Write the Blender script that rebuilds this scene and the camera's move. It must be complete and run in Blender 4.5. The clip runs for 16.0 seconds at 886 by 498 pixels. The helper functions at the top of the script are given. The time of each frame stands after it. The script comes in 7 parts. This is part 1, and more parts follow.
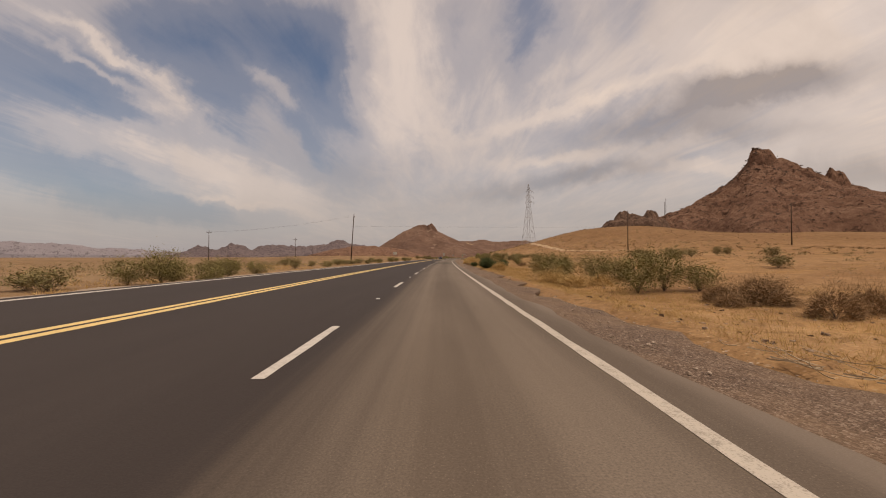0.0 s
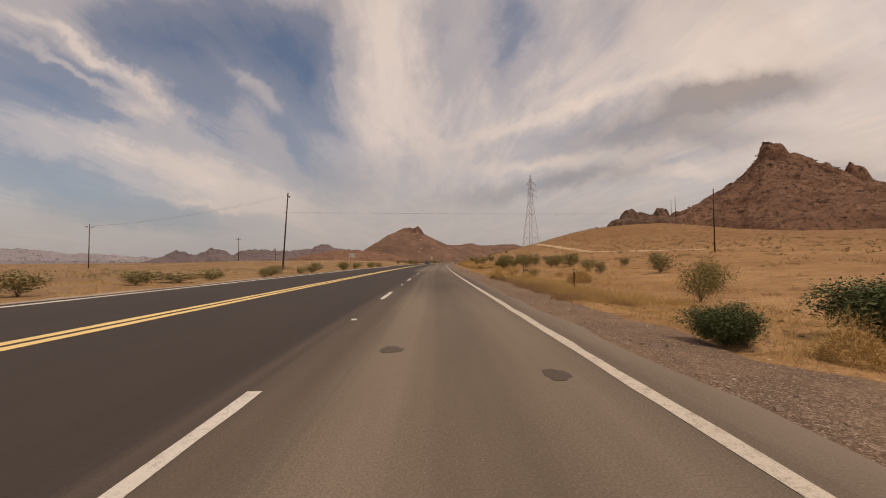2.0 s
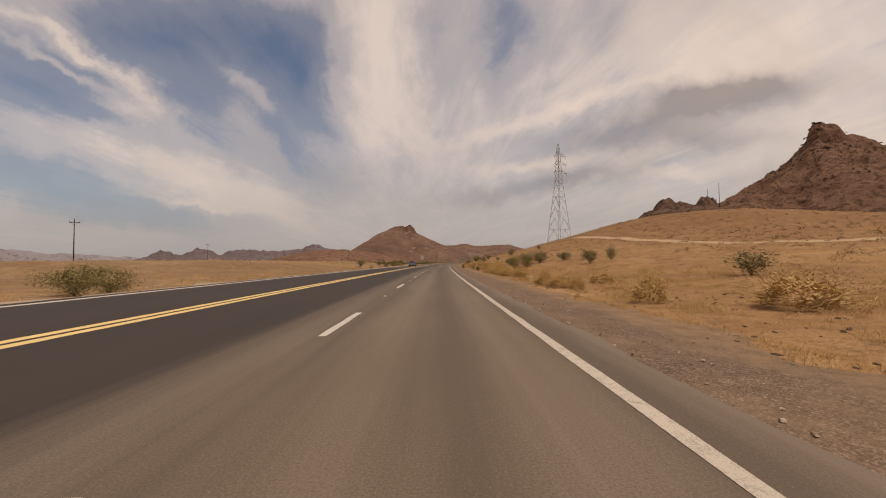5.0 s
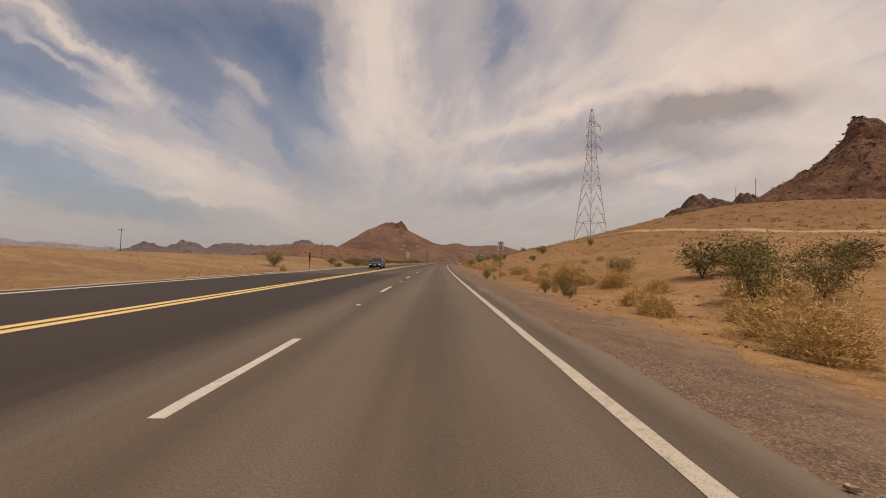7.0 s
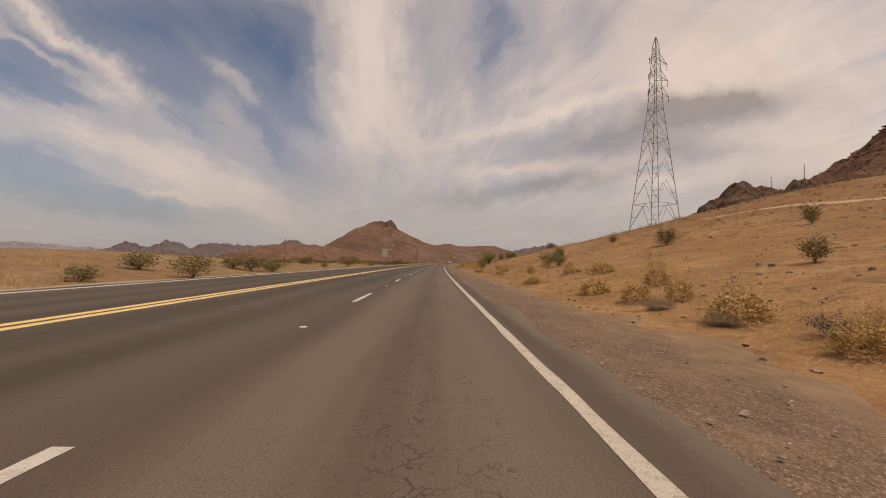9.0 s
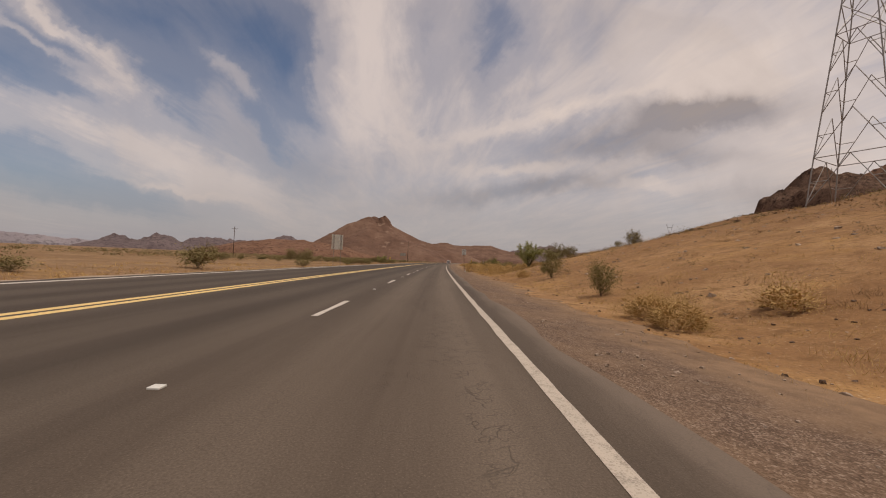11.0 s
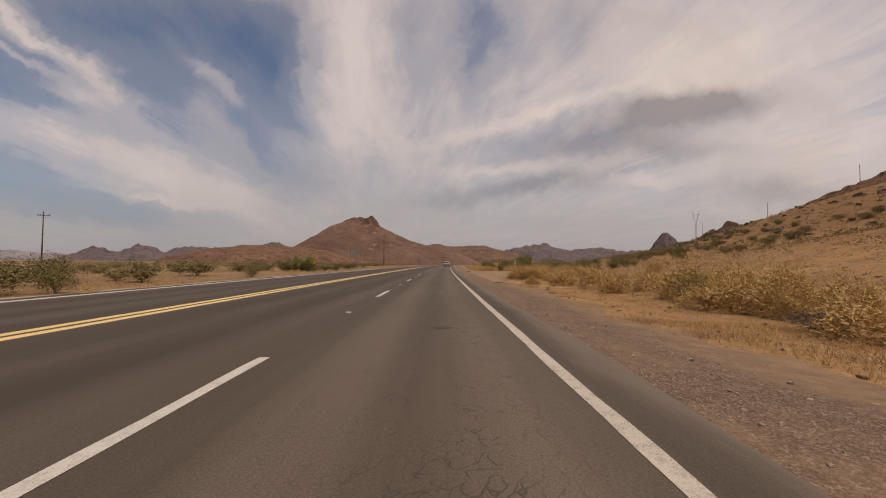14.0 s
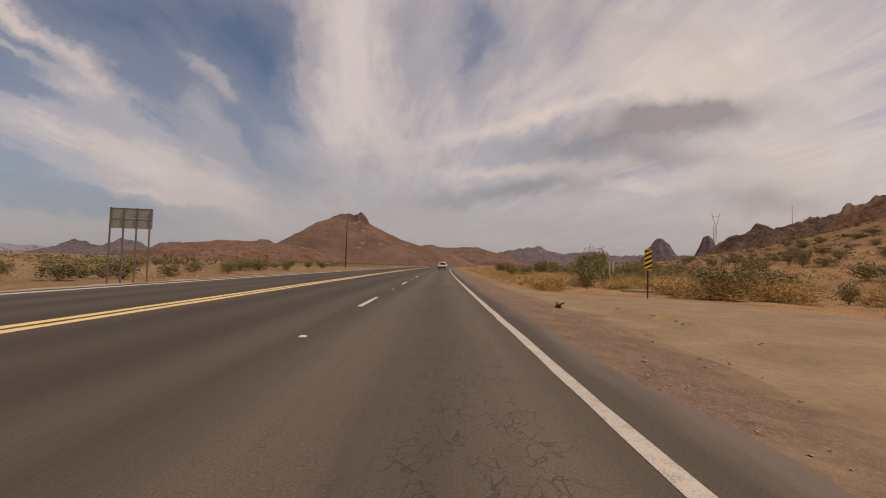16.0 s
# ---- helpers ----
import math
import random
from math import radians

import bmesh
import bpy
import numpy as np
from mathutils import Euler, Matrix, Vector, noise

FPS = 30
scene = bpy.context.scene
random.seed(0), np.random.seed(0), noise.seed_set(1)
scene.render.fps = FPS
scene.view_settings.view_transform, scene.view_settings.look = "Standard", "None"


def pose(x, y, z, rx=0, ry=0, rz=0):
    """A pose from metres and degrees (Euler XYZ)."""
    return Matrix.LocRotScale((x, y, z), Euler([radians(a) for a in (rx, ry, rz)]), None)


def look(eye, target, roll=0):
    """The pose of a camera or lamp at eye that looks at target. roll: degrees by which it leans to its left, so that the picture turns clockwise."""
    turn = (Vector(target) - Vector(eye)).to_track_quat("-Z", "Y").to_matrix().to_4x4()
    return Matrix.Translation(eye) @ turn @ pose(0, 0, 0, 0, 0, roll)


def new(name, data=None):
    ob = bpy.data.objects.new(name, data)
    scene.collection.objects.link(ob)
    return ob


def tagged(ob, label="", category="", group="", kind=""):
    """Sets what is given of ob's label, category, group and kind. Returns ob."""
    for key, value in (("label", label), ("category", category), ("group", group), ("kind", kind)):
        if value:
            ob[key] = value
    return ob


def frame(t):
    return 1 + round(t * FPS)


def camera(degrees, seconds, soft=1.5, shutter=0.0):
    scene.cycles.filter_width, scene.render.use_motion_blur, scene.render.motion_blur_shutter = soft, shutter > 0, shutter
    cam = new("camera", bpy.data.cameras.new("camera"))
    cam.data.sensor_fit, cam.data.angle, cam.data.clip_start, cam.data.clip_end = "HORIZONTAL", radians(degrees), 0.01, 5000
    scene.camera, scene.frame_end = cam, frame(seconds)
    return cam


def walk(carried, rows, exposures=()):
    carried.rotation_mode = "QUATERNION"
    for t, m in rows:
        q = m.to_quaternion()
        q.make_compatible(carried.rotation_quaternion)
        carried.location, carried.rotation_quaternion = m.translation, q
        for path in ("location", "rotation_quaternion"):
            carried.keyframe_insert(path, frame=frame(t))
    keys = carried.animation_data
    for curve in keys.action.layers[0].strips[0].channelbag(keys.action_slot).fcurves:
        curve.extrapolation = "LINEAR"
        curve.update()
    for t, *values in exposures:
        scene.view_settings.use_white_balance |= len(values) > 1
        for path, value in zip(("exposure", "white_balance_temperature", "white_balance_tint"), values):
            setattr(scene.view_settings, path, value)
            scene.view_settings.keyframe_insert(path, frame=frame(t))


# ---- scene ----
# One drive along a straight-ish desert highway. Distances in metres, the road starts at the origin and runs towards +y.
cam = camera(96.2, 16.0, soft=1.05)
PATH = [
    (0.0, 1.816, 0.637, 1.221, 91.164, 0.035, -0.661),
    (0.5, 1.737, 13.789, 1.221, 91.800, 1.511, -1.149),
    (1.0, 1.805, 26.795, 1.221, 91.716, 2.115, -1.465),
    (1.5, 1.858, 39.663, 1.221, 91.681, 1.663, -1.959),
    (2.0, 2.150, 52.605, 1.221, 91.754, 0.323, -2.532),
    (2.5, 2.436, 65.579, 1.221, 91.678, -2.378, -2.904),
    (3.0, 2.840, 78.579, 1.221, 91.808, -2.614, -2.970),
    (3.5, 3.378, 92.700, 1.221, 91.856, -0.170, -2.819),
    (4.0, 3.824, 104.939, 1.221, 91.974, 0.210, -2.978),
    (4.2, 3.994, 110.628, 1.221, 91.748, 0.446, -2.995),
    (6.3, 6.627, 165.568, 1.221, 92.066, -0.551, -4.410),
    (6.5, 6.946, 171.199, 1.221, 91.999, -0.718, -4.415),
    (7.0, 7.724, 184.261, 1.221, 91.763, -1.295, -4.679),
    (7.5, 8.565, 197.237, 1.221, 91.876, -0.908, -5.010),
    (8.0, 9.475, 210.217, 1.221, 92.195, -0.931, -5.278),
    (8.5, 10.480, 223.386, 1.221, 92.274, -1.103, -5.628),
    (9.0, 11.626, 236.329, 1.221, 91.885, -1.306, -5.917),
    (9.2, 12.113, 242.307, 1.221, 92.070, -1.809, -6.172),
    (11.3, 17.035, 296.477, 1.221, 91.781, -2.725, -6.682),
    (11.5, 17.562, 302.088, 1.221, 93.866, -2.922, -6.698),
    (12.0, 18.874, 315.299, 1.221, 91.741, -1.407, -6.646),
    (12.5, 20.192, 328.441, 1.221, 92.043, -0.931, -6.850),
    (13.0, 21.605, 341.387, 1.221, 91.813, -1.494, -7.057),
    (13.5, 23.062, 354.351, 1.221, 91.595, -0.632, -7.209),
    (14.0, 24.616, 367.160, 1.221, 92.023, -0.429, -7.524),
    (14.5, 26.196, 380.254, 1.221, 92.396, -0.063, -7.699),
    (15.0, 27.823, 393.220, 1.221, 93.157, 0.204, -8.123),
    (15.5, 29.496, 405.971, 1.221, 92.226, -1.318, -8.413),
    (16.0, 31.260, 418.750, 1.221, 92.223, -1.637, -8.586),
]
walk(cam, [(t, pose(x, y, z, rx, ry, rz)) for t, x, y, z, rx, ry, rz in PATH],
     exposures=[(0.0, 0.0, 7300, 13), (8.5, 0.0, 7300, 13), (11.5, -0.12, 6820, 13), (16.0, -0.12, 6820, 13)])

# ---- light: high hazy sun, streaked cirrus ----
SUN_EL, SUN_AZ = 66.0, 118.0       # degrees; azimuth clockwise from +y
world = bpy.data.worlds.new("sky")
scene.world = world
world.use_nodes = True
wn, wl = world.node_tree.nodes, world.node_tree.links
wn.clear()


def wmath(op, a, b=None, clamp=False):
    n = wn.new("ShaderNodeMath")
    n.operation, n.use_clamp = op, clamp
    for i, v in enumerate((a, b)):
        if v is None:
            continue
        if isinstance(v, (int, float)):
            n.inputs[i].default_value = v
        else:
            wl.new(v, n.inputs[i])
    return n.outputs[0]


def wramp(fac, stops, interp="EASE"):
    n = wn.new("ShaderNodeValToRGB")
    n.color_ramp.interpolation = interp
    els = n.color_ramp.elements
    while len(els) < len(stops):
        els.new(0.5)
    for e, (p, c) in zip(els, stops):
        e.position = p
        e.color = (c, c, c, 1) if isinstance(c, (int, float)) else (*c, 1)
    wl.new(fac, n.inputs[0])
    return n.outputs[0]


def wnoise(vec, scale, detail=5.0, rough=0.55, dist=0.0):
    n = wn.new("ShaderNodeTexNoise")
    n.inputs["Scale"].default_value, n.inputs["Detail"].default_value = scale, detail
    n.inputs["Roughness"].default_value, n.inputs["Distortion"].default_value = rough, dist
    wl.new(vec, n.inputs["Vector"])
    return n.outputs["Fac"]


def wvec(x, y, z=0.0):
    n = wn.new("ShaderNodeCombineXYZ")
    for i, v in enumerate((x, y, z)):
        if isinstance(v, (int, float)):
            n.inputs[i].default_value = v
        else:
            wl.new(v, n.inputs[i])
    return n.outputs[0]


def wmix(fac, a, b):
    n = wn.new("ShaderNodeMix")
    n.data_type = "RGBA"
    for sock, v in ((n.inputs[0], fac), (n.inputs[6], a), (n.inputs[7], b)):
        if isinstance(v, tuple):
            sock.default_value = (*v, 1)
        elif isinstance(v, (int, float)):
            sock.default_value = v
        else:
            wl.new(v, sock)
    return n.outputs[2]


sky = wn.new("ShaderNodeTexSky")
sky.sky_type, sky.sun_disc = "NISHITA", False
sky.sun_elevation, sky.sun_rotation = radians(SUN_EL), radians(SUN_AZ)
sky.dust_density, sky.air_density, sky.altitude = 1.5, 1.0, 150
coord = wn.new("ShaderNodeTexCoord")
split = wn.new("ShaderNodeSeparateXYZ")
wl.new(coord.outputs["Generated"], split.inputs[0])
up = wmath("MAXIMUM", split.outputs[2], 0.0)
height = wmath("ADD", up, 0.06)
px = wmath("DIVIDE", split.outputs[0], height)        # place on a flat cloud layer
py = wmath("DIVIDE", split.outputs[1], height)
# the part of the sky over the road, as tangents to the right of it and upwards
HX, HY = math.sin(radians(4.7)), math.cos(radians(4.7))
ahead = wmath("MAXIMUM", wmath("ABSOLUTE", wmath("ADD", wmath("MULTIPLY", split.outputs[0], HX), wmath("MULTIPLY", split.outputs[1], HY))), 0.05)
across = wmath("SUBTRACT", wmath("MULTIPLY", split.outputs[0], HY), wmath("MULTIPLY", split.outputs[1], HX))
uu, vv = wmath("DIVIDE", across, ahead), wmath("DIVIDE", split.outputs[2], ahead)
streaks = wnoise(wvec(wmath("MULTIPLY", px, 2.2), wmath("MULTIPLY", py, 0.6), 4.0), 1.0, 8, 0.6, 0.6)
puff = wnoise(wvec(uu, vv, 2.0), 3.2, 7, 0.58, 0.8)
fibre = wnoise(wvec(wmath("MULTIPLY", px, 5.5), wmath("MULTIPLY", py, 1.3), 9.0), 1.0, 9, 0.62, 0.9)
shift = wnoise(wvec(uu, vv, 7.0), 6.0, 7, 0.6)
shift2 = wnoise(wvec(uu, vv, 13.0), 6.0, 7, 0.6)
sky_place = wvec(wmath("ADD", uu, wmath("MULTIPLY", wmath("SUBTRACT", shift, 0.5), 0.15)),
                 wmath("ADD", vv, wmath("MULTIPLY", wmath("SUBTRACT", shift2, 0.5), 0.13)))


def strokes(start, rows):
    """Soft cloud shapes added up: place, half sizes, turn in degrees, amount."""
    total = start
    for u, v, ru, rv, turn, amount in rows:
        m = wn.new("ShaderNodeMapping")
        m.vector_type = "TEXTURE"
        m.inputs["Location"].default_value, m.inputs["Rotation"].default_value = (u, v, 0), (0, 0, radians(turn))
        m.inputs["Scale"].default_value = (ru, rv, 1)
        wl.new(sky_place, m.inputs["Vector"])
        d = wn.new("ShaderNodeVectorMath")
        d.operation = "DOT_PRODUCT"
        wl.new(m.outputs[0], d.inputs[0]), wl.new(m.outputs[0], d.inputs[1])
        total = wmath("ADD", total, wmath("MULTIPLY", wmath("POWER", 0.3679, d.outputs["Value"]), amount))
    return total


BLUE = [(-0.83, 0.45, 0.612, 0.270, -8, -0.48), (-0.65, 0.59, 0.270, 0.107, -12, -0.50), (-0.40, 0.48, 0.171, 0.060, -65, -0.55), (-0.66, 0.43, 0.085, 0.031, -25, -0.30), (-0.43, 0.34, 0.135, 0.037, -58, -0.45), (0.15, 0.60, 0.100, 0.135, 0, -0.46),
        (0.12, 0.48, 0.040, 0.085, 0, -0.30), (-1.03, 0.19, 0.242, 0.064, -18, -0.50), (-0.76, 0.13, 0.284, 0.040, -12, -0.35), (-1.04, 0.44, 0.171, 0.043, -20, -0.25), (-0.87, 0.60, 0.100, 0.043, -30, -0.25), (-0.35, 0.60, 0.057, 0.100, 0, -0.35),
        (-1.40, 0.38, 0.284, 0.284, 0, -0.30), (-0.03, 0.55, 0.051, 0.199, 0, -0.20), (0.39, 0.57, 0.085, 0.128, 20, -0.20)]
WISP = [(-0.99, 0.57, 0.199, 0.024, -28, 0.55), (-0.80, 0.43, 0.156, 0.026, -40, 0.50), (-0.83, 0.39, 0.100, 0.028, -22, 0.50), (-1.02, 0.51, 0.171, 0.014, -28, 0.38), (-0.55, 0.48, 0.114, 0.018, -38, 0.34), (-0.45, 0.39, 0.085, 0.021, -48, 0.20),
        (-0.90, 0.30, 0.370, 0.057, -14, 0.34), (-0.57, 0.19, 0.228, 0.071, -22, 0.29), (-0.65, 0.15, 0.185, 0.010, -9, 0.30), (-0.20, 0.53, 0.114, 0.270, 0, 0.22), (-0.13, 0.30, 0.156, 0.156, 0, 0.12), (0.31, 0.39, 0.256, 0.018, 17, 0.36),
        (0.66, 0.53, 0.469, 0.128, 8, 0.34), (1.02, 0.30, 0.284, 0.171, 0, 0.30), (0.22, 0.25, 0.142, 0.013, 6, 0.28), (0.55, 0.23, 0.114, 0.013, 0, 0.28)]
GREY = [(0.72, 0.42, 0.213, 0.034, 4, 0.80), (0.55, 0.38, 0.242, 0.034, 12, 0.55), (0.48, 0.32, 0.256, 0.037, 8, 0.65), (0.24, 0.19, 0.185, 0.023, 8, 0.55), (0.66, 0.30, 0.171, 0.026, 0, 0.45), (0.38, 0.23, 0.156, 0.020, 10, 0.40),
        (0.09, 0.17, 0.171, 0.028, 10, 0.35), (-0.23, 0.19, 0.156, 0.057, 0, 0.30), (-0.40, 0.23, 0.171, 0.050, -30, 0.30), (1.02, 0.19, 0.171, 0.057, 0, 0.35), (0.81, 0.19, 0.213, 0.036, 0, 0.30), (0.65, 0.37, 0.171, 0.014, 8, 0.30)]
calm = wramp(vv, [(0.05, 0.35), (0.45, 1.0)])
dens = strokes(strokes(0.56, BLUE), WISP)
dens = wmath("ADD", dens, wmath("MULTIPLY", wmath("MULTIPLY", wmath("SUBTRACT", streaks, 0.5), 0.7), calm))
dens = wmath("ADD", dens, wmath("MULTIPLY", wmath("MULTIPLY", wmath("SUBTRACT", fibre, 0.5), 0.5), calm))
dens = wmath("ADD", dens, wmath("MULTIPLY", wmath("MULTIPLY", wmath("SUBTRACT", puff, 0.5), 0.5), calm))
dens = wramp(wmath("ADD", wmath("MULTIPLY", dens, 0.5), 0.5), [(0.22, 0.0), (0.50, 0.14), (0.69, 0.44), (0.87, 0.80), (1.0, 0.96)])
grey = wmath("ADD", strokes(0.12, GREY), wmath("MULTIPLY", wmath("SUBTRACT", puff, 0.5), 0.9), True)
haze = wramp(vv, [(0.0, 1.0), (0.08, 0.7), (0.22, 0.2), (0.4, 0.0)])
cloud = wmix(grey, (0.80, 0.698, 0.642), (0.37, 0.322, 0.308))
cloud = wmix(wmath("MULTIPLY", haze, 0.8), cloud, (0.385, 0.350, 0.340))
nish = wn.new("ShaderNodeMix")
nish.data_type, nish.blend_type = "RGBA", "MULTIPLY"
nish.inputs[0].default_value = 1.0
wl.new(sky.outputs[0], nish.inputs[6])
nish.inputs[7].default_value = (0.081, 0.079, 0.081, 1)
air = wmix(haze, nish.outputs[2], (0.25, 0.275, 0.338))
total = wmix(dens, air, cloud)
back = wn.new("ShaderNodeBackground")
back.inputs[1].default_value = 1.0
wl.new(total, back.inputs[0])
out = wn.new("ShaderNodeOutputWorld")
wl.new(back.outputs[0], out.inputs[0])

sun = new("sun", bpy.data.lights.new("sun", "SUN"))
sun.data.energy, sun.data.angle, sun.data.color = 2.3, radians(1.5), (1.0, 0.93, 0.84)
az, el = radians(SUN_AZ), radians(SUN_EL)
sun_from = Vector((math.sin(az) * math.cos(el), math.cos(az) * math.cos(el), math.sin(el)))
sun.matrix_world = look(sun_from * 100, (0, 0, 0))

# ---- materials ----
class Mat:
    """A small builder for node materials."""

    def __init__(self, name, rough=0.8, metal=0.0, spec=0.3):
        self.m = bpy.data.materials.new(name)
        self.m.use_nodes = True
        self.t = self.m.node_tree
        self.b = self.t.nodes["Principled BSDF"]
        self.b.inputs["Roughness"].default_value = rough
        self.b.inputs["Metallic"].default_value = metal
        self.b.inputs["Specular IOR Level"].default_value = spec

    def put(self, sock, v):
        if isinstance(v, tuple):
            sock.default_value = (*v, 1) if len(v) == 3 and len(sock.default_value) == 4 else v
        elif isinstance(v, (int, float)):
            sock.default_value = v
        else:
            self.t.links.new(v, sock)

    def coords(self, kind="Object"):
        n = self.t.nodes.new("ShaderNodeTexCoord")
        return n.outputs[kind]

    def position(self):
        return self.t.nodes.new("ShaderNodeNewGeometry").outputs["Position"]

    def island(self):
        return self.t.nodes.new("ShaderNodeNewGeometry").outputs["Random Per Island"]

    def object_random(self):
        return self.t.nodes.new("ShaderNodeObjectInfo").outputs["Random"]

    def stretch(self, vec, sx, sy, sz):
        n = self.t.nodes.new("ShaderNodeMapping")
        self.t.links.new(vec, n.inputs[0])
        n.inputs["Scale"].default_value = (sx, sy, sz)
        return n.outputs[0]

    def noise(self, vec, scale, detail=4.0, rough=0.55, dist=0.0):
        n = self.t.nodes.new("ShaderNodeTexNoise")
        for k, v in (("Scale", scale), ("Detail", detail), ("Roughness", rough), ("Distortion", dist)):
            n.inputs[k].default_value = v
        self.t.links.new(vec, n.inputs["Vector"])
        return n.outputs["Fac"]

    def voronoi(self, vec, scale, feature="F1", out="Distance", rand=1.0):
        n = self.t.nodes.new("ShaderNodeTexVoronoi")
        n.feature = feature
        n.inputs["Scale"].default_value = scale
        n.inputs["Randomness"].default_value = rand
        self.t.links.new(vec, n.inputs["Vector"])
        return n.outputs[out]

    def ramp(self, fac, *stops, interp="LINEAR"):
        n = self.t.nodes.new("ShaderNodeValToRGB")
        n.color_ramp.interpolation = interp
        els = n.color_ramp.elements
        while len(els) < len(stops):
            els.new(0.5)
        for e, (p, c) in zip(els, stops):
            e.position = p
            e.color = (c, c, c, 1) if isinstance(c, (int, float)) else (*c, 1)
        self.t.links.new(fac, n.inputs[0])
        return n.outputs[0]

    def mix(self, fac, a, b, blend="MIX"):
        n = self.t.nodes.new("ShaderNodeMix")
        n.data_type, n.blend_type = "RGBA", blend
        self.put(n.inputs[0], fac), self.put(n.inputs[6], a), self.put(n.inputs[7], b)
        return n.outputs[2]

    def math(self, op, a, b=0.0, clamp=False):
        n = self.t.nodes.new("ShaderNodeMath")
        n.operation, n.use_clamp = op, clamp
        self.put(n.inputs[0], a), self.put(n.inputs[1], b)
        return n.outputs[0]

    def split(self, vec):
        n = self.t.nodes.new("ShaderNodeSeparateXYZ")
        self.t.links.new(vec, n.inputs[0])
        return n.outputs

    def color(self, v):
        self.put(self.b.inputs["Base Color"], v)
        return self

    def rough(self, v):
        self.put(self.b.inputs["Roughness"], v)
        return self

    def bump(self, fac, dist=0.01, strength=0.6):
        n = self.t.nodes.new("ShaderNodeBump")
        n.inputs["Distance"].default_value, n.inputs["Strength"].default_value = dist, strength
        self.t.links.new(fac, n.inputs["Height"])
        self.t.links.new(n.outputs[0], self.b.inputs["Normal"])
        return self


def ground_material():
    k = Mat("desert_ground", 0.95, spec=0.1)
    p = k.position()
    big = k.noise(p, 0.035, 5, 0.6)
    mid = k.noise(p, 0.35, 5, 0.6)
    grain = k.noise(p, 9.0, 6, 0.7)
    sand = k.ramp(mid, (0.3, (0.315, 0.200, 0.108)), (0.55, (0.400, 0.262, 0.147)), (0.75, (0.480, 0.328, 0.192)))
    earth = k.ramp(mid, (0.3, (0.245, 0.145, 0.076)), (0.7, (0.335, 0.207, 0.112)))
    c = k.mix(k.ramp(big, (0.4, 0.0), (0.6, 1.0)), sand, earth)
    c = k.mix(k.ramp(grain, (0.35, 0.5), (0.6, 0.0)), c, (0.14, 0.085, 0.05))
    litter = k.noise(p, 0.16, 6, 0.7, 0.4)
    c = k.mix(k.ramp(litter, (0.52, 0.0), (0.64, 0.45)), c, (0.40, 0.245, 0.095))
    stones = k.voronoi(p, 3.2, "F1", "Distance")
    c = k.mix(k.ramp(stones, (0.10, 0.5), (0.16, 0.0)), c, (0.42, 0.34, 0.27))
    chips = k.voronoi(p, 13.0, "F1", "Distance")
    tone = k.split(k.voronoi(p, 13.0, "F1", "Color"))[0]
    c = k.mix(k.ramp(chips, (0.20, 0.85), (0.34, 0.0)), c, k.ramp(tone, (0.0, (0.10, 0.062, 0.038)), (0.55, (0.22, 0.14, 0.085)), (0.8, (0.42, 0.32, 0.22)), (1.0, (0.56, 0.47, 0.37))))
    high = k.math("MULTIPLY", k.ramp(k.math("DIVIDE", k.split(p)[2], 40.0), (0.05, 0.0), (0.28, 1.0)), k.ramp(k.noise(p, 0.22, 6, 0.7), (0.34, 0.25), (0.58, 0.95)))
    c = k.mix(high, c, k.ramp(mid, (0.3, (0.150, 0.089, 0.050)), (0.7, (0.235, 0.145, 0.082))))
    tufts = k.noise(p, 1.5, 6, 0.75, 0.6)
    c = k.mix(k.ramp(tufts, (0.50, 0.0), (0.62, 0.75)), c, (0.15, 0.088, 0.046))
    rills = k.noise(k.stretch(p, 1.0, 1.0, 0.25), 0.12, 7, 0.7, 1.2)
    c = k.mix(k.ramp(rills, (0.46, 0.0), (0.60, 0.55)), c, (0.20, 0.115, 0.062))
    # the plain on one side of the road is paler and greyer than the earth on the other
    xyz = k.split(p)
    off = k.math("SUBTRACT", xyz[0], k.math("MULTIPLY", k.math("MULTIPLY", xyz[1], xyz[1]), 0.000165))
    side = k.ramp(k.math("ADD", k.math("DIVIDE", off, 200.0), 0.5), (0.40, (0.905, 0.89, 0.845)), (0.52, (1.05, 0.945, 0.79)))
    k.color(k.mix(1.0, c, side, "MULTIPLY"))
    k.bump(k.math("ADD", grain, k.math("MULTIPLY", mid, 2.0)), 0.03, 0.7)
    return k.m


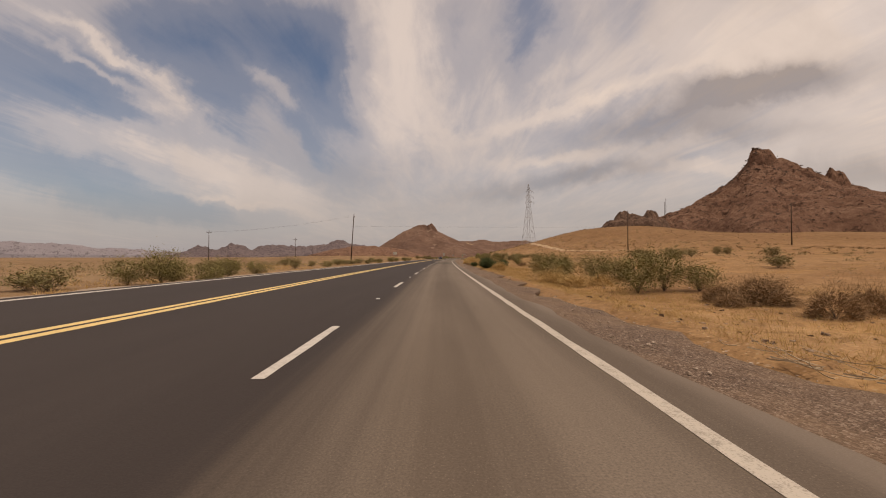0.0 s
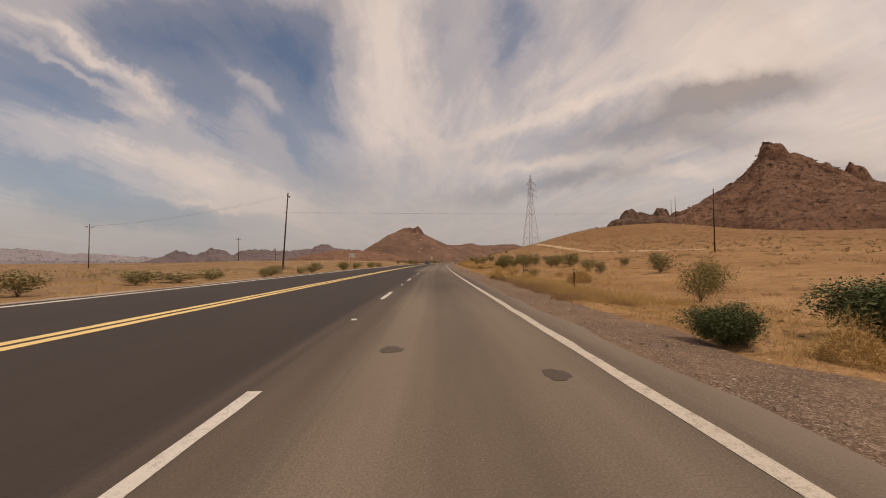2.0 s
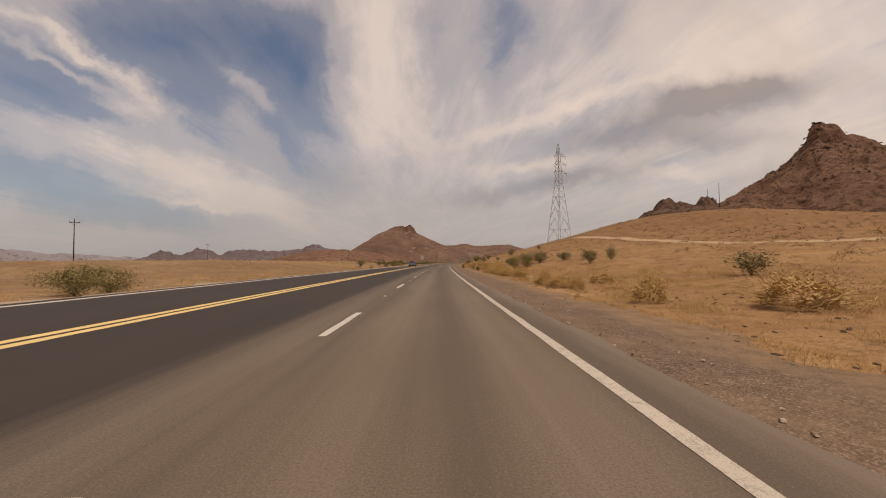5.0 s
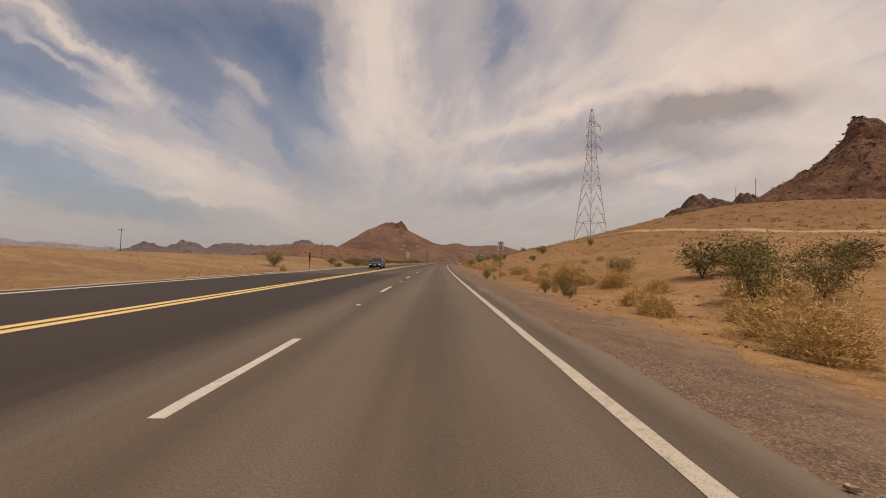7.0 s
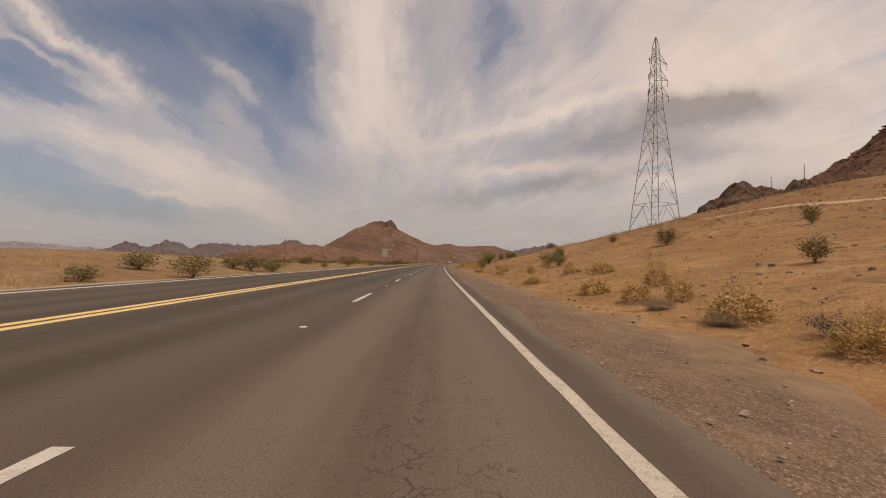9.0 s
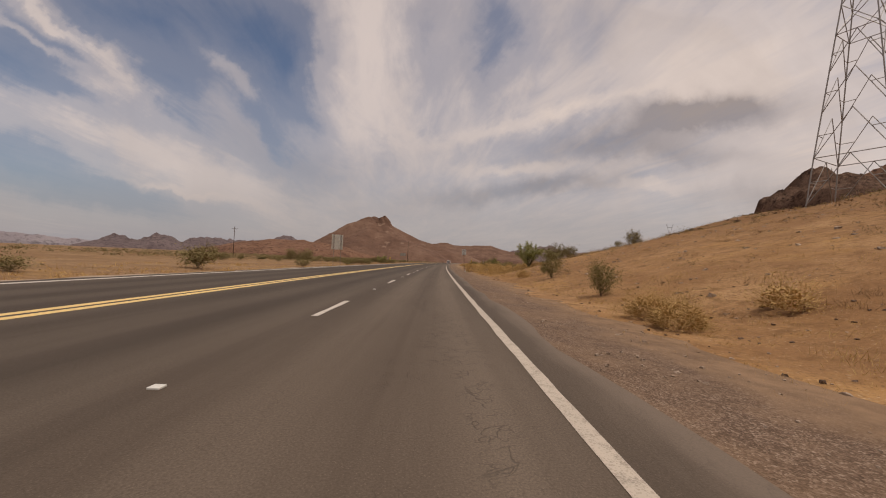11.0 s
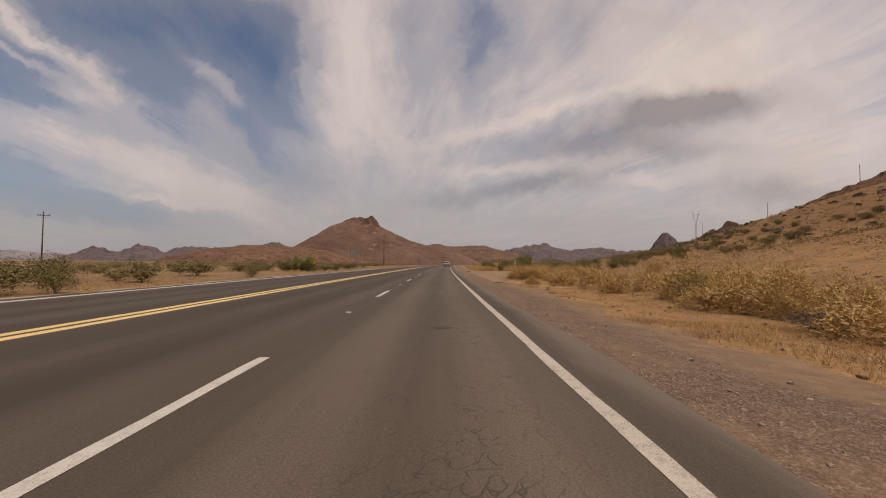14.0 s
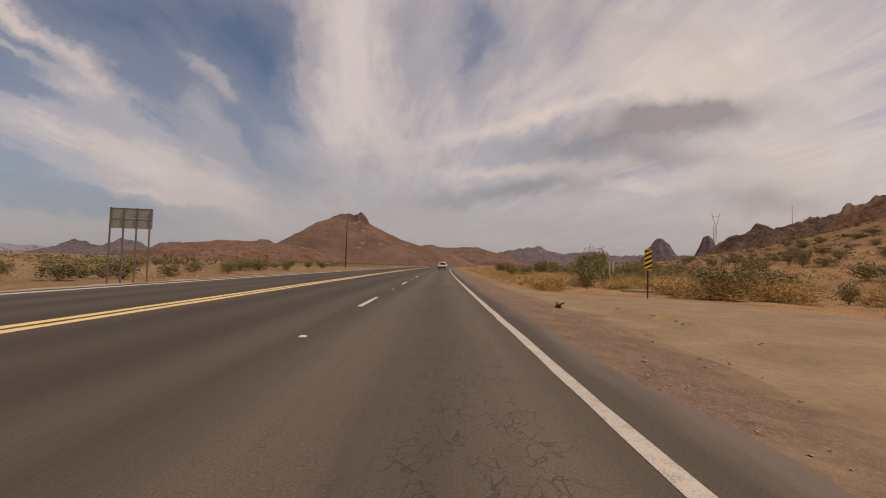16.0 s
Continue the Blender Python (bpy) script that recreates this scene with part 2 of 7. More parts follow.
def gravel_material():
    k = Mat("gravel", 0.95, spec=0.12)
    p = k.position()
    peb = k.voronoi(p, 58.0, "F1", "Color")
    d = k.voronoi(p, 58.0, "F1", "Distance")
    big = k.noise(p, 0.5, 5, 0.6)
    coarse = k.split(k.voronoi(p, 15.0, "F1", "Color"))[1]
    s = k.math("ADD", k.math("MULTIPLY", k.split(peb)[0], 0.5), k.math("ADD", k.math("MULTIPLY", coarse, 0.12), k.math("MULTIPLY", k.noise(p, 26.0, 6, 0.8), 0.38)))
    c = k.ramp(s, (0.22, (0.040, 0.026, 0.020)), (0.45, (0.112, 0.073, 0.052)), (0.66, (0.195, 0.133, 0.096)), (0.84, (0.42, 0.33, 0.26)))
    dirt = k.ramp(k.noise(p, 2.0, 5, 0.6), (0.3, (0.185, 0.117, 0.070)), (0.7, (0.29, 0.188, 0.115)))
    uv = k.split(k.coords("UV"))
    along = k.ramp(k.math("DIVIDE", uv[1], 450.0), (0.10, 0.0), (0.24, 0.12), (0.85, 0.10), (0.93, 0.4))
    out = k.ramp(k.math("ADD", k.math("DIVIDE", uv[0], 10.0), k.math("MULTIPLY", k.math("SUBTRACT", big, 0.5), 0.14)), (0.60, 0.0), (0.76, 0.8))
    c = k.mix(k.math("ADD", k.math("ADD", k.ramp(big, (0.38, 0.08), (0.64, 0.42)), along), out, True), c, dirt)
    k.color(c)
    k.bump(d, 0.012, 0.8)
    return k.m


def asphalt_material(name, dark, light, crack, fresh=None):
    """Worn asphalt; the first texture coordinate is the distance across the road, the second along it, in metres."""
    k = Mat(name, 0.85, spec=0.25)
    uv = k.coords("UV")
    p = k.position()
    across = k.split(uv)[0]
    wob = k.math("MULTIPLY", k.math("SUBTRACT", k.noise(k.stretch(uv, 0.5, 0.03, 1), 1.0, 3), 0.5), 0.8)
    lane = k.math("ADD", across, wob)
    streak = k.noise(k.stretch(uv, 2.6, 0.02, 1), 1.0, 5, 0.6)
    blotch = k.noise(k.stretch(uv, 0.55, 0.09, 1), 1.0, 5, 0.6)
    wheel = k.math("SINE", k.math("MULTIPLY", k.math("ADD", lane, 0.25), 6.2832 / 1.83))
    agg = k.noise(p, 55.0, 3, 0.7)
    f = k.math("ADD", k.math("MULTIPLY", wheel, -0.13), k.math("ADD", k.math("MULTIPLY", streak, 0.45), k.math("MULTIPLY", blotch, 0.55)))
    c = k.ramp(f, (0.34, dark), (0.68, light))
    c = k.mix(k.ramp(agg, (0.35, 0.55), (0.65, 0.0)), c, tuple(v * 0.55 for v in dark))
    c = k.mix(k.ramp(k.voronoi(p, 40.0, "F1", "Distance"), (0.0, 0.35), (0.25, 0.0)), c, tuple(min(1, v * 1.7) for v in light))
    if crack:
        age = k.ramp(k.math("DIVIDE", k.split(uv)[1], 450.0), (0.145, 1.0), (0.160, 0.68), (0.218, 0.74), (0.238, 1.0), (0.30, 1.0), (0.49, 0.76), (0.60, 0.72), (0.76, 0.65))
        c = k.mix(1.0, c, age, "MULTIPLY")
        # beyond the old resurfacing the near lane is worn paler than the others
        worn = k.ramp(k.math("DIVIDE", k.math("ADD", across, 12.0), 20.0), (0.54, 0.74), (0.63, 1.04), (0.74, 1.20), (0.79, 1.0))
        c = k.mix(k.ramp(k.math("DIVIDE", k.split(uv)[1], 450.0), (0.44, 0.0), (0.54, 1.0)), c, k.mix(1.0, c, worn, "MULTIPLY"))
    h = agg
    if fresh:
        # newer, darker surfacing on the lanes to the left, which ends some way along
        drift = k.math("ADD", k.math("MULTIPLY", k.ramp(k.math("DIVIDE", k.split(uv)[1], 450.0), (0.0, 0.0), (0.10, 0.35), (0.210, 0.42), (0.240, 0.98), (0.29, 0.86), (0.35, 0.90), (0.48, 1.0)), 2.0), -0.75)
        side = k.math("ADD", k.math("ADD", k.math("ADD", across, drift), k.math("MULTIPLY", wob, 0.9)), k.math("MULTIPLY", k.math("SUBTRACT", streak, 0.5), 1.2))
        m1 = k.ramp(k.math("DIVIDE", k.math("ADD", side, 5.0), 10.0), (0.44, 1.0), (0.53, 0.3), (0.60, 0.0), interp="EASE")
        end = k.math("ADD", k.split(uv)[1], k.math("MULTIPLY", k.math("ADD", across, k.math("MULTIPLY", wob, 9.0)), -0.4))
        m2 = k.ramp(k.math("DIVIDE", end, 450.0), (0.484, 1.0), (0.493, 0.0))
        nc = k.ramp(k.math("ADD", k.math("MULTIPLY", streak, 0.4), k.math("MULTIPLY", blotch, 0.6)), (0.3, fresh[0]), (0.75, fresh[1]))
        nc = k.mix(k.ramp(agg, (0.35, 0.4), (0.65, 0.0)), nc, tuple(v * 0.6 for v in fresh[0]))
        c = k.mix(k.math("MULTIPLY", m1, m2), c, nc)
    if crack:
        # dust blown over the outer edge
        dusty = k.math("ADD", k.math("DIVIDE", across, 10.0), k.math("MULTIPLY", k.math("SUBTRACT", k.noise(k.stretch(uv, 1.5, 0.25, 1), 1.0, 5, 0.65), 0.5), 0.10))
        c = k.mix(k.ramp(dusty, (0.395, 0.0), (0.430, 0.5)), c, (0.21, 0.16, 0.122))
        w = k.noise(p, 1.6, 3, 0.5)
        q = k.t.nodes.new("ShaderNodeVectorMath")
        q.operation = "ADD"
        k.t.links.new(k.stretch(uv, 1, 0.7, 1), q.inputs[0])
        k.t.links.new(w, q.inputs[1])
        edge = k.voronoi(q.outputs[0], 7.5, "DISTANCE_TO_EDGE", "Distance")
        area = k.ramp(k.noise(k.stretch(uv, 0.55, 0.06, 1), 1.0, 4, 0.6), (0.38, 0.0), (0.48, 1.0))
        along = k.ramp(k.math("DIVIDE", k.split(uv)[1], 450.0), (0.40, 0.1), (0.52, 1.0))
        inlane = k.ramp(k.math("DIVIDE", k.math("ADD", across, 12.0), 20.0), (0.625, 0.15), (0.685, 0.35), (0.70, 1.0), (0.742, 1.0), (0.757, 0.3), (0.80, 0.2))
        m = k.math("MULTIPLY", k.math("MULTIPLY", k.ramp(edge, (0.012, 1.0), (0.055, 0.0)), k.ramp(k.noise(p, 3.2, 4, 0.7), (0.44, 0.0), (0.56, 1.0))), k.math("MULTIPLY", area, k.math("MULTIPLY", along, inlane)))
        c = k.mix(k.math("MULTIPLY", m, 0.6), c, (0.035, 0.027, 0.022))
        h = k.math("SUBTRACT", agg, k.math("MULTIPLY", m, 2.0))
    k.color(c)
    k.bump(h, 0.006, 0.5)
    return k.m


def paint_material(name, col, worn=0.5):
    k = Mat(name, 0.7, spec=0.3)
    p = k.position()
    n = k.noise(p, 7.0, 6, 0.7)
    g = k.noise(p, 60.0, 3, 0.7)
    c = k.mix(k.ramp(k.math("MULTIPLY", n, g), (0.14, worn), (0.26, 0.0)), col, (0.20, 0.165, 0.13))
    c = k.mix(k.ramp(k.noise(p, 0.8, 4), (0.4, 0.25), (0.7, 0.0)), c, tuple(v * 0.7 for v in col))
    k.color(c)
    return k.m


def rock_material(name, lo, mid, hi, scale=1.0):
    k = Mat(name, 0.95, spec=0.1)
    p = k.position()
    a = k.noise(p, 0.03 * scale, 6, 0.65)
    b = k.noise(p, 0.22 * scale, 6, 0.7)
    c3 = k.noise(p, 1.3 * scale, 5, 0.7)
    f = k.math("ADD", k.math("MULTIPLY", a, 0.5), k.math("ADD", k.math("MULTIPLY", b, 0.3), k.math("MULTIPLY", c3, 0.2)))
    c = k.ramp(f, (0.36, lo), (0.5, mid), (0.64, hi))
    spots = k.noise(p, 0.13 * scale, 6, 0.75, 0.5)
    c = k.mix(k.ramp(spots, (0.52, 0.0), (0.59, 0.8)), c, tuple(v * 0.6 for v in lo))
    k.color(c)
    k.bump(k.math("ADD", b, k.math("MULTIPLY", c3, 0.6)), 2.5 / scale, 0.9)
    return k.m


def hill_material(name, lo, mid, hi):
    """A far slope of gravelly scree: soft gullies running down, pale scars and dark outcrops."""
    k = Mat(name, 0.95, spec=0.1)
    p = k.position()
    soft = k.noise(p, 0.012, 6, 0.6)
    gully = k.noise(k.stretch(p, 1, 1, 0.22), 0.05, 6, 0.65, 0.8)
    c = k.ramp(k.math("ADD", k.math("MULTIPLY", soft, 0.6), k.math("MULTIPLY", gully, 0.4)), (0.38, lo), (0.5, mid), (0.62, hi))
    c = k.mix(k.ramp(k.noise(p, 0.09, 6, 0.7), (0.58, 0.0), (0.66, 0.55)), c, tuple(v * 0.55 for v in lo))
    c = k.mix(k.ramp(k.noise(k.stretch(p, 1, 1, 2), 0.03, 5, 0.6), (0.64, 0.0), (0.70, 0.5)), c, (0.36, 0.25, 0.18))
    k.color(c).bump(gully, 2.0, 0.5)
    return k.m


def plain(name, col, rough=0.6, metal=0.0, spec=0.4, var=0.25, scale=6.0):
    k = Mat(name, rough, metal, spec)
    n = k.noise(k.coords("Object"), scale, 5, 0.6)
    k.color(k.mix(k.ramp(n, (0.35, var), (0.7, 0.0)), col, tuple(v * 0.55 for v in col)))
    return k.m


def leaf_material(name, a, b, c):
    k = Mat(name, 0.75, spec=0.2)
    k.color(k.mix(k.math("MULTIPLY", k.object_random(), 0.5), k.ramp(k.island(), (0.0, a), (0.5, b), (1.0, c)), b))
    k.b.inputs["Subsurface Weight"].default_value = 0.0
    return k.m


M_GROUND = ground_material()
M_GRAVEL = gravel_material()
M_ROAD = asphalt_material("worn_asphalt", (0.131, 0.096, 0.069), (0.215, 0.164, 0.121), True, ((0.041, 0.030, 0.0255), (0.060, 0.045, 0.038)))
M_PATCH = asphalt_material("patched_asphalt", (0.072, 0.053, 0.039), (0.106, 0.080, 0.059), False)
M_WHITE = paint_material("white_road_paint", (0.58, 0.52, 0.45), 0.6)
M_DUSTY = paint_material("dusty_white_road_paint", (0.52, 0.445, 0.36), 0.8)
M_YELLOW = paint_material("yellow_road_paint", (0.80, 0.56, 0.22), 0.4)
M_HILL = rock_material("brown_desert_hill", (0.115, 0.060, 0.040), (0.205, 0.112, 0.072), (0.275, 0.160, 0.104), 1.2)
M_FARHILL = hill_material("smooth_brown_hill", (0.112, 0.064, 0.045), (0.152, 0.089, 0.062), (0.19, 0.117, 0.082))
M_SCRUBHILL = hill_material("scrubby_brown_slope", (0.095, 0.058, 0.037), (0.140, 0.088, 0.055), (0.185, 0.122, 0.077))
M_CRAG = rock_material("dark_crag_rock", (0.07, 0.042, 0.031), (0.15, 0.092, 0.064), (0.26, 0.165, 0.11), 3.0)
# purple-grey and lightened: distance haze is painted into the far rock's colour
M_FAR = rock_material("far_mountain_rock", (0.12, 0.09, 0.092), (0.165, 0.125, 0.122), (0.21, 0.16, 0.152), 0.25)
# paler still: thick distance haze is mixed into this rock colour
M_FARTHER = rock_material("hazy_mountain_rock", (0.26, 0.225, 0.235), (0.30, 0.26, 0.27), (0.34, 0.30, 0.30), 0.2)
M_WOOD = plain("weathered_pole_wood", (0.085, 0.055, 0.038), 0.9, spec=0.15, var=0.7, scale=3.0)
M_STEEL = plain("galvanised_steel", (0.33, 0.31, 0.29), 0.6, 0.55, 0.4)
M_POST = plain("dull_sign_post", (0.20, 0.17, 0.145), 0.7, 0.3, 0.3)
M_WIRE = plain("dark_wire", (0.03, 0.028, 0.028), 0.6)
M_SIGNBACK = plain("bare_aluminium", (0.62, 0.60, 0.52), 0.6, 0.1, 0.4, 0.35, 2.0)

M_DULL = plain("weathered_aluminium", (0.36, 0.335, 0.285), 0.7, 0.1, 0.3, 0.4, 2.0)


def track_material(name, lo, hi, dark):
    k = Mat(name, 0.95, spec=0.1)
    p = k.position()
    c = k.ramp(k.noise(p, 0.7, 6, 0.65), (0.35, lo), (0.65, hi))
    c = k.mix(k.ramp(k.noise(p, 9.0, 5, 0.7), (0.35, 0.4), (0.6, 0.0)), c, dark)
    k.color(c).bump(k.noise(p, 5.0, 5, 0.6), 0.03, 0.6)
    return k.m


M_TRACK = track_material("pale_sand", (0.40, 0.27, 0.155), (0.52, 0.37, 0.23), (0.24, 0.16, 0.095))
M_DUST = track_material("dusty_shoulder", (0.32, 0.243, 0.175), (0.41, 0.318, 0.235), (0.24, 0.175, 0.125))
M_PULL = track_material("packed_dirt", (0.245, 0.163, 0.096), (0.33, 0.226, 0.138), (0.15, 0.098, 0.058))

# ---- plan: the road's line, places given as (s along the road, across to the right of the lane line) ----
S = np.arange(-150.0, 1700.0, 1.0)


def bend(s):
    near = 3.339e-4 - 3.207e-8 * s
    return near * np.clip((900.0 - s) / 160.0, 0, 1)


HEAD = np.cumsum(bend(S)) - np.cumsum(bend(S))[150]
RX = np.cumsum(np.sin(HEAD))
RY = np.cumsum(np.cos(HEAD))
RX, RY = RX - RX[150], RY - RY[150]


def grade(s):
    """Height of the road: level, then sinking a little beyond a far brow."""
    u = np.clip((np.asarray(s, float) - 640.0) / 500.0, 0, 1)
    return -3.0 * u * u * (3 - 2 * u)


def at(s, lat):
    s = np.asarray(s, float)
    x, y, th = np.interp(s, S, RX), np.interp(s, S, RY), np.interp(s, S, HEAD)
    return x + lat * np.cos(th), y - lat * np.sin(th)


def heading(s):
    """Degrees to turn a thing built facing +y so that it faces along the road at s."""
    return -math.degrees(float(np.interp(s, S, HEAD)))


def smooth(a, b, v):
    u = np.clip((v - a) / (b - a), 0, 1)
    return u * u * (3 - 2 * u)


def wave(x, y, k, ph=0.0):
    return (np.sin(x * k + 1.3 * np.sin(y * k * 0.71 + ph) + ph) + np.sin(y * k * 1.13 + 1.1 * np.sin(x * k * 0.83 + ph * 2) + ph * 1.7)) * 0.5


L0_S = (-100, 150, 210, 265, 320, 345, 385, 440, 520, 800, 1500)
L0_V = (14, 13, 10, 7, 8, 10, 19, 28, 44, 70, 160)
SL_V = (0.06, 0.085, 0.17, 0.24, 0.34, 0.36, 0.31, 0.17, 0.12, 0.07, 0.05)
CAP_V = (3.0, 4.0, 10, 23, 34, 36, 32, 16, 12, 14, 18)
HUMPS = ((215, 462, 72, 24.0), (421, 522, 150, 14.0), (95, 345, 45, 1.0))


GRAVEL_S, GRAVEL_W, GRAVEL_Z = (0, 95, 130, 1600), (2.5, 2.7, 4.3, 4.3), (-0.17, -0.17, -0.33, -0.33)


def gravel_line(s, lat):
    """Height of the right-hand gravel shoulder, and its outer edge."""
    w = np.interp(s, GRAVEL_S, GRAVEL_W)
    return -0.025 + (np.interp(s, GRAVEL_S, GRAVEL_Z) + 0.025) * (lat - 4.26) / (w - 0.6), 3.66 + w


def terrain(s, lat):
    """Height of the natural ground."""
    s, lat = np.asarray(s, float), np.asarray(lat, float)
    base = grade(s) * smooth(420, 60, np.abs(lat))
    d = np.maximum(lat - np.interp(s, L0_S, L0_V), 0)
    sl = np.interp(s, L0_S, SL_V)
    hill = sl * d * d / (d + 4.0)
    cap = np.interp(s, L0_S, CAP_V) * (1 - 0.45 * smooth(80, 230, lat) * smooth(340, 280, s) - 0.62 * smooth(118, 235, lat) * smooth(280, 335, s))
    hill = cap * (1 - np.exp(-hill / cap)) * smooth(1500, 600, lat) * smooth(1600, 900, s) + 0.012 * np.clip(lat - 70, 0, 300) * smooth(1600, 900, s)
    hill = hill * smooth(-200, -20, s)
    x, y = at(np.clip(s, -149, 1690), lat)
    for hx, hy, hr, hh in HUMPS:
        hill = hill + hh * np.exp(-((x - hx) ** 2 + (y - hy) ** 2) / hr ** 2) * smooth(25, 110, lat)
    bank = 2.0 * smooth(-15, -36, lat) * smooth(-140, -60, lat) * smooth(160, 200, s) * smooth(330, 280, s)
    rough = wave(s, lat, 0.9, 0.4) * 0.025 + wave(s, lat, 0.31, 2.0) * 0.10 + wave(s, lat, 0.07, 5.0) * 0.25
    off = np.maximum(np.maximum(lat - 8.0, -13.0 - lat), 0)
    rough = rough * np.clip(off / 6.0, 0, 1) * (1 + 0.8 * np.clip(d / 60, 0, 1))
    rough = rough + wave(s, lat, 0.045, 1.0) * 1.6 * np.clip(d / 90, 0, 1)
    pull = smooth(404, 412, s) * smooth(446, 438, s)
    ditch = -0.28 * smooth(6.5, 9.0, lat) * smooth(20.0, 11.0, lat) * (1 - 0.8 * pull) - 0.22 * smooth(-12, -14, lat)
    left = -0.010 * np.clip(-16 - lat, 0, 30) * smooth(190, 150, s)
    flat = -0.30 * smooth(-13.1, -12.3, lat) * smooth(6.7, 5.9, lat)
    out = base + hill + bank + rough + ditch + left + flat - 0.13
    line, edge = gravel_line(s, lat)
    under = base + line - 0.07 + 0.11 * smooth(edge - 0.9, edge + 0.4, lat)
    return np.where((lat > 4.2) & (lat < edge + 0.5), np.minimum(out, under), out)


def mesh_object(name, verts, faces, mat, parent=None, uv=None, shade=False):
    me = bpy.data.meshes.new(name)
    me.from_pydata([tuple(v) for v in verts], [], [tuple(f) for f in faces])
    if uv is not None:
        layer = me.uv_layers.new(name="plan")
        loops = np.empty(len(me.loops), dtype=np.int32)
        me.loops.foreach_get("vertex_index", loops)
        layer.data.foreach_set("uv", np.asarray(uv, np.float32)[loops].ravel())
    for m in (mat if isinstance(mat, (list, tuple)) else [mat]):
        me.materials.append(m)
    if shade:
        me.polygons.foreach_set("use_smooth", np.ones(len(me.polygons), dtype=bool))
    ob = new(name, me)
    ob.parent = parent
    return ob


def grid_faces(nr, nc):
    i = np.arange(nr - 1)[:, None] * nc + np.arange(nc - 1)[None, :]
    i = i.ravel()
    return np.stack([i, i + 1, i + nc + 1, i + nc], 1).tolist()


def spread(stops):
    """Values that run through (start, end, step) stretches."""
    out = []
    for a, b, st in stops:
        out += list(np.arange(a, b, st))
    return np.array(out)


def build_ground():
    rows = spread([(-420, -60, 40), (-60, 0, 6), (0, 470, 1.6), (470, 760, 5), (760, 1300, 12), (1300, 1700, 40)])
    rows = np.concatenate([rows, 1700 + np.cumsum(60 * 1.12 ** np.arange(17))])
    side = 4.0 + np.cumsum(0.35 * 1.047 ** np.arange(126))
    lats = np.concatenate([-side[::-1] - 7.2, spread([(-11.0, 4.1, 1.9)]), side])
    sg, lg = np.meshgrid(rows, lats, indexing="ij")
    over = np.maximum(sg - 1690.0, 0)
    under = np.minimum(sg + 140.0, 0)
    sc = np.clip(sg, -140, 1690)
    x0, y0 = np.interp(sc, S, RX), np.interp(sc, S, RY)
    near = np.clip(1.6 - np.abs(lg) / 400.0, 0, 1)
    th = np.interp(sc, S, HEAD) * near
    x, y = x0 + lg * np.cos(th), y0 - lg * np.sin(th) + over + under
    z = terrain(sg, lg)
    return tagged(mesh_object("ground", np.stack([x, y, z], -1).reshape(-1, 3), grid_faces(len(rows), len(lats)), M_GROUND, shade=True),
                  "sandy desert ground rising to the right", "ground", kind="structure")


def strip(name, s_values, lat_a, lat_b, z_a, z_b, mat, parent=None, wob_a=0.0, wob_b=0.0, thick=0.0, cols=2, seed=1, wl=0.5):
    """A ribbon along the road between two distances across it, with ragged sides if asked and a skirt of the given thickness."""
    rng = np.random.default_rng(seed)
    n = len(s_values)

    def ragged(amount):
        r = rng.normal(0, 1, n)
        ker = np.hanning(5)
        return amount * (0.6 * np.convolve(r, ker / ker.sum(), "same") + 0.4 * r)
    a, b = lat_a + ragged(wob_a), lat_b + ragged(wob_b)
    ts = np.linspace(0, 1, cols)
    lat = a[:, None] * (1 - ts) + b[:, None] * ts
    z = z_a * (1 - ts) + z_b * ts + grade(s_values)[:, None]
    if thick:
        lat = np.concatenate([lat[:, :1], lat, lat[:, -1:]], 1)
        z = np.concatenate([z[:, :1] - thick, z, z[:, -1:] - thick], 1)
    sg = np.repeat(s_values[:, None], lat.shape[1], 1)
    x, y = at(sg, lat)
    v = np.stack([x, y, z], -1).reshape(-1, 3)
    return mesh_object(name, v, grid_faces(n, lat.shape[1]), mat, parent, np.stack([lat, sg], -1).reshape(-1, 2))


ground = build_ground()
S_ROAD = spread([(-60, 480, 1.0), (480, 1600, 5.0)])
LANE, YEL, LEFT = 3.66, -4.66, -10.4
road = strip("road", S_ROAD, LEFT - 0.75, LANE + 0.70, 0.0, 0.0, M_ROAD, wob_a=0.10, wob_b=0.10, thick=0.12, cols=12, seed=3)
tagged(road, "worn grey-brown asphalt highway with cracks and wheel tracks", "road", kind="structure")
shoulder_r = strip("gravel_shoulder", S_ROAD, LANE + 0.35, LANE + np.interp(S_ROAD, GRAVEL_S, GRAVEL_W), -0.025, np.interp(S_ROAD, GRAVEL_S, GRAVEL_Z)[:, None], M_GRAVEL, wob_b=0.5, thick=0.1, cols=5, seed=7)
tagged(shoulder_r, "dark gravel shoulder strewn with pebbles", "shoulder", kind="structure")
shoulder_l = strip("gravel_shoulder", S_ROAD, LEFT - 3.0, LEFT - 0.6, -0.16, -0.025, M_DUST, wob_a=0.4, thick=0.1, cols=4, seed=8)
tagged(shoulder_l, "narrow pale dusty shoulder beside the far lane", "shoulder", kind="structure")

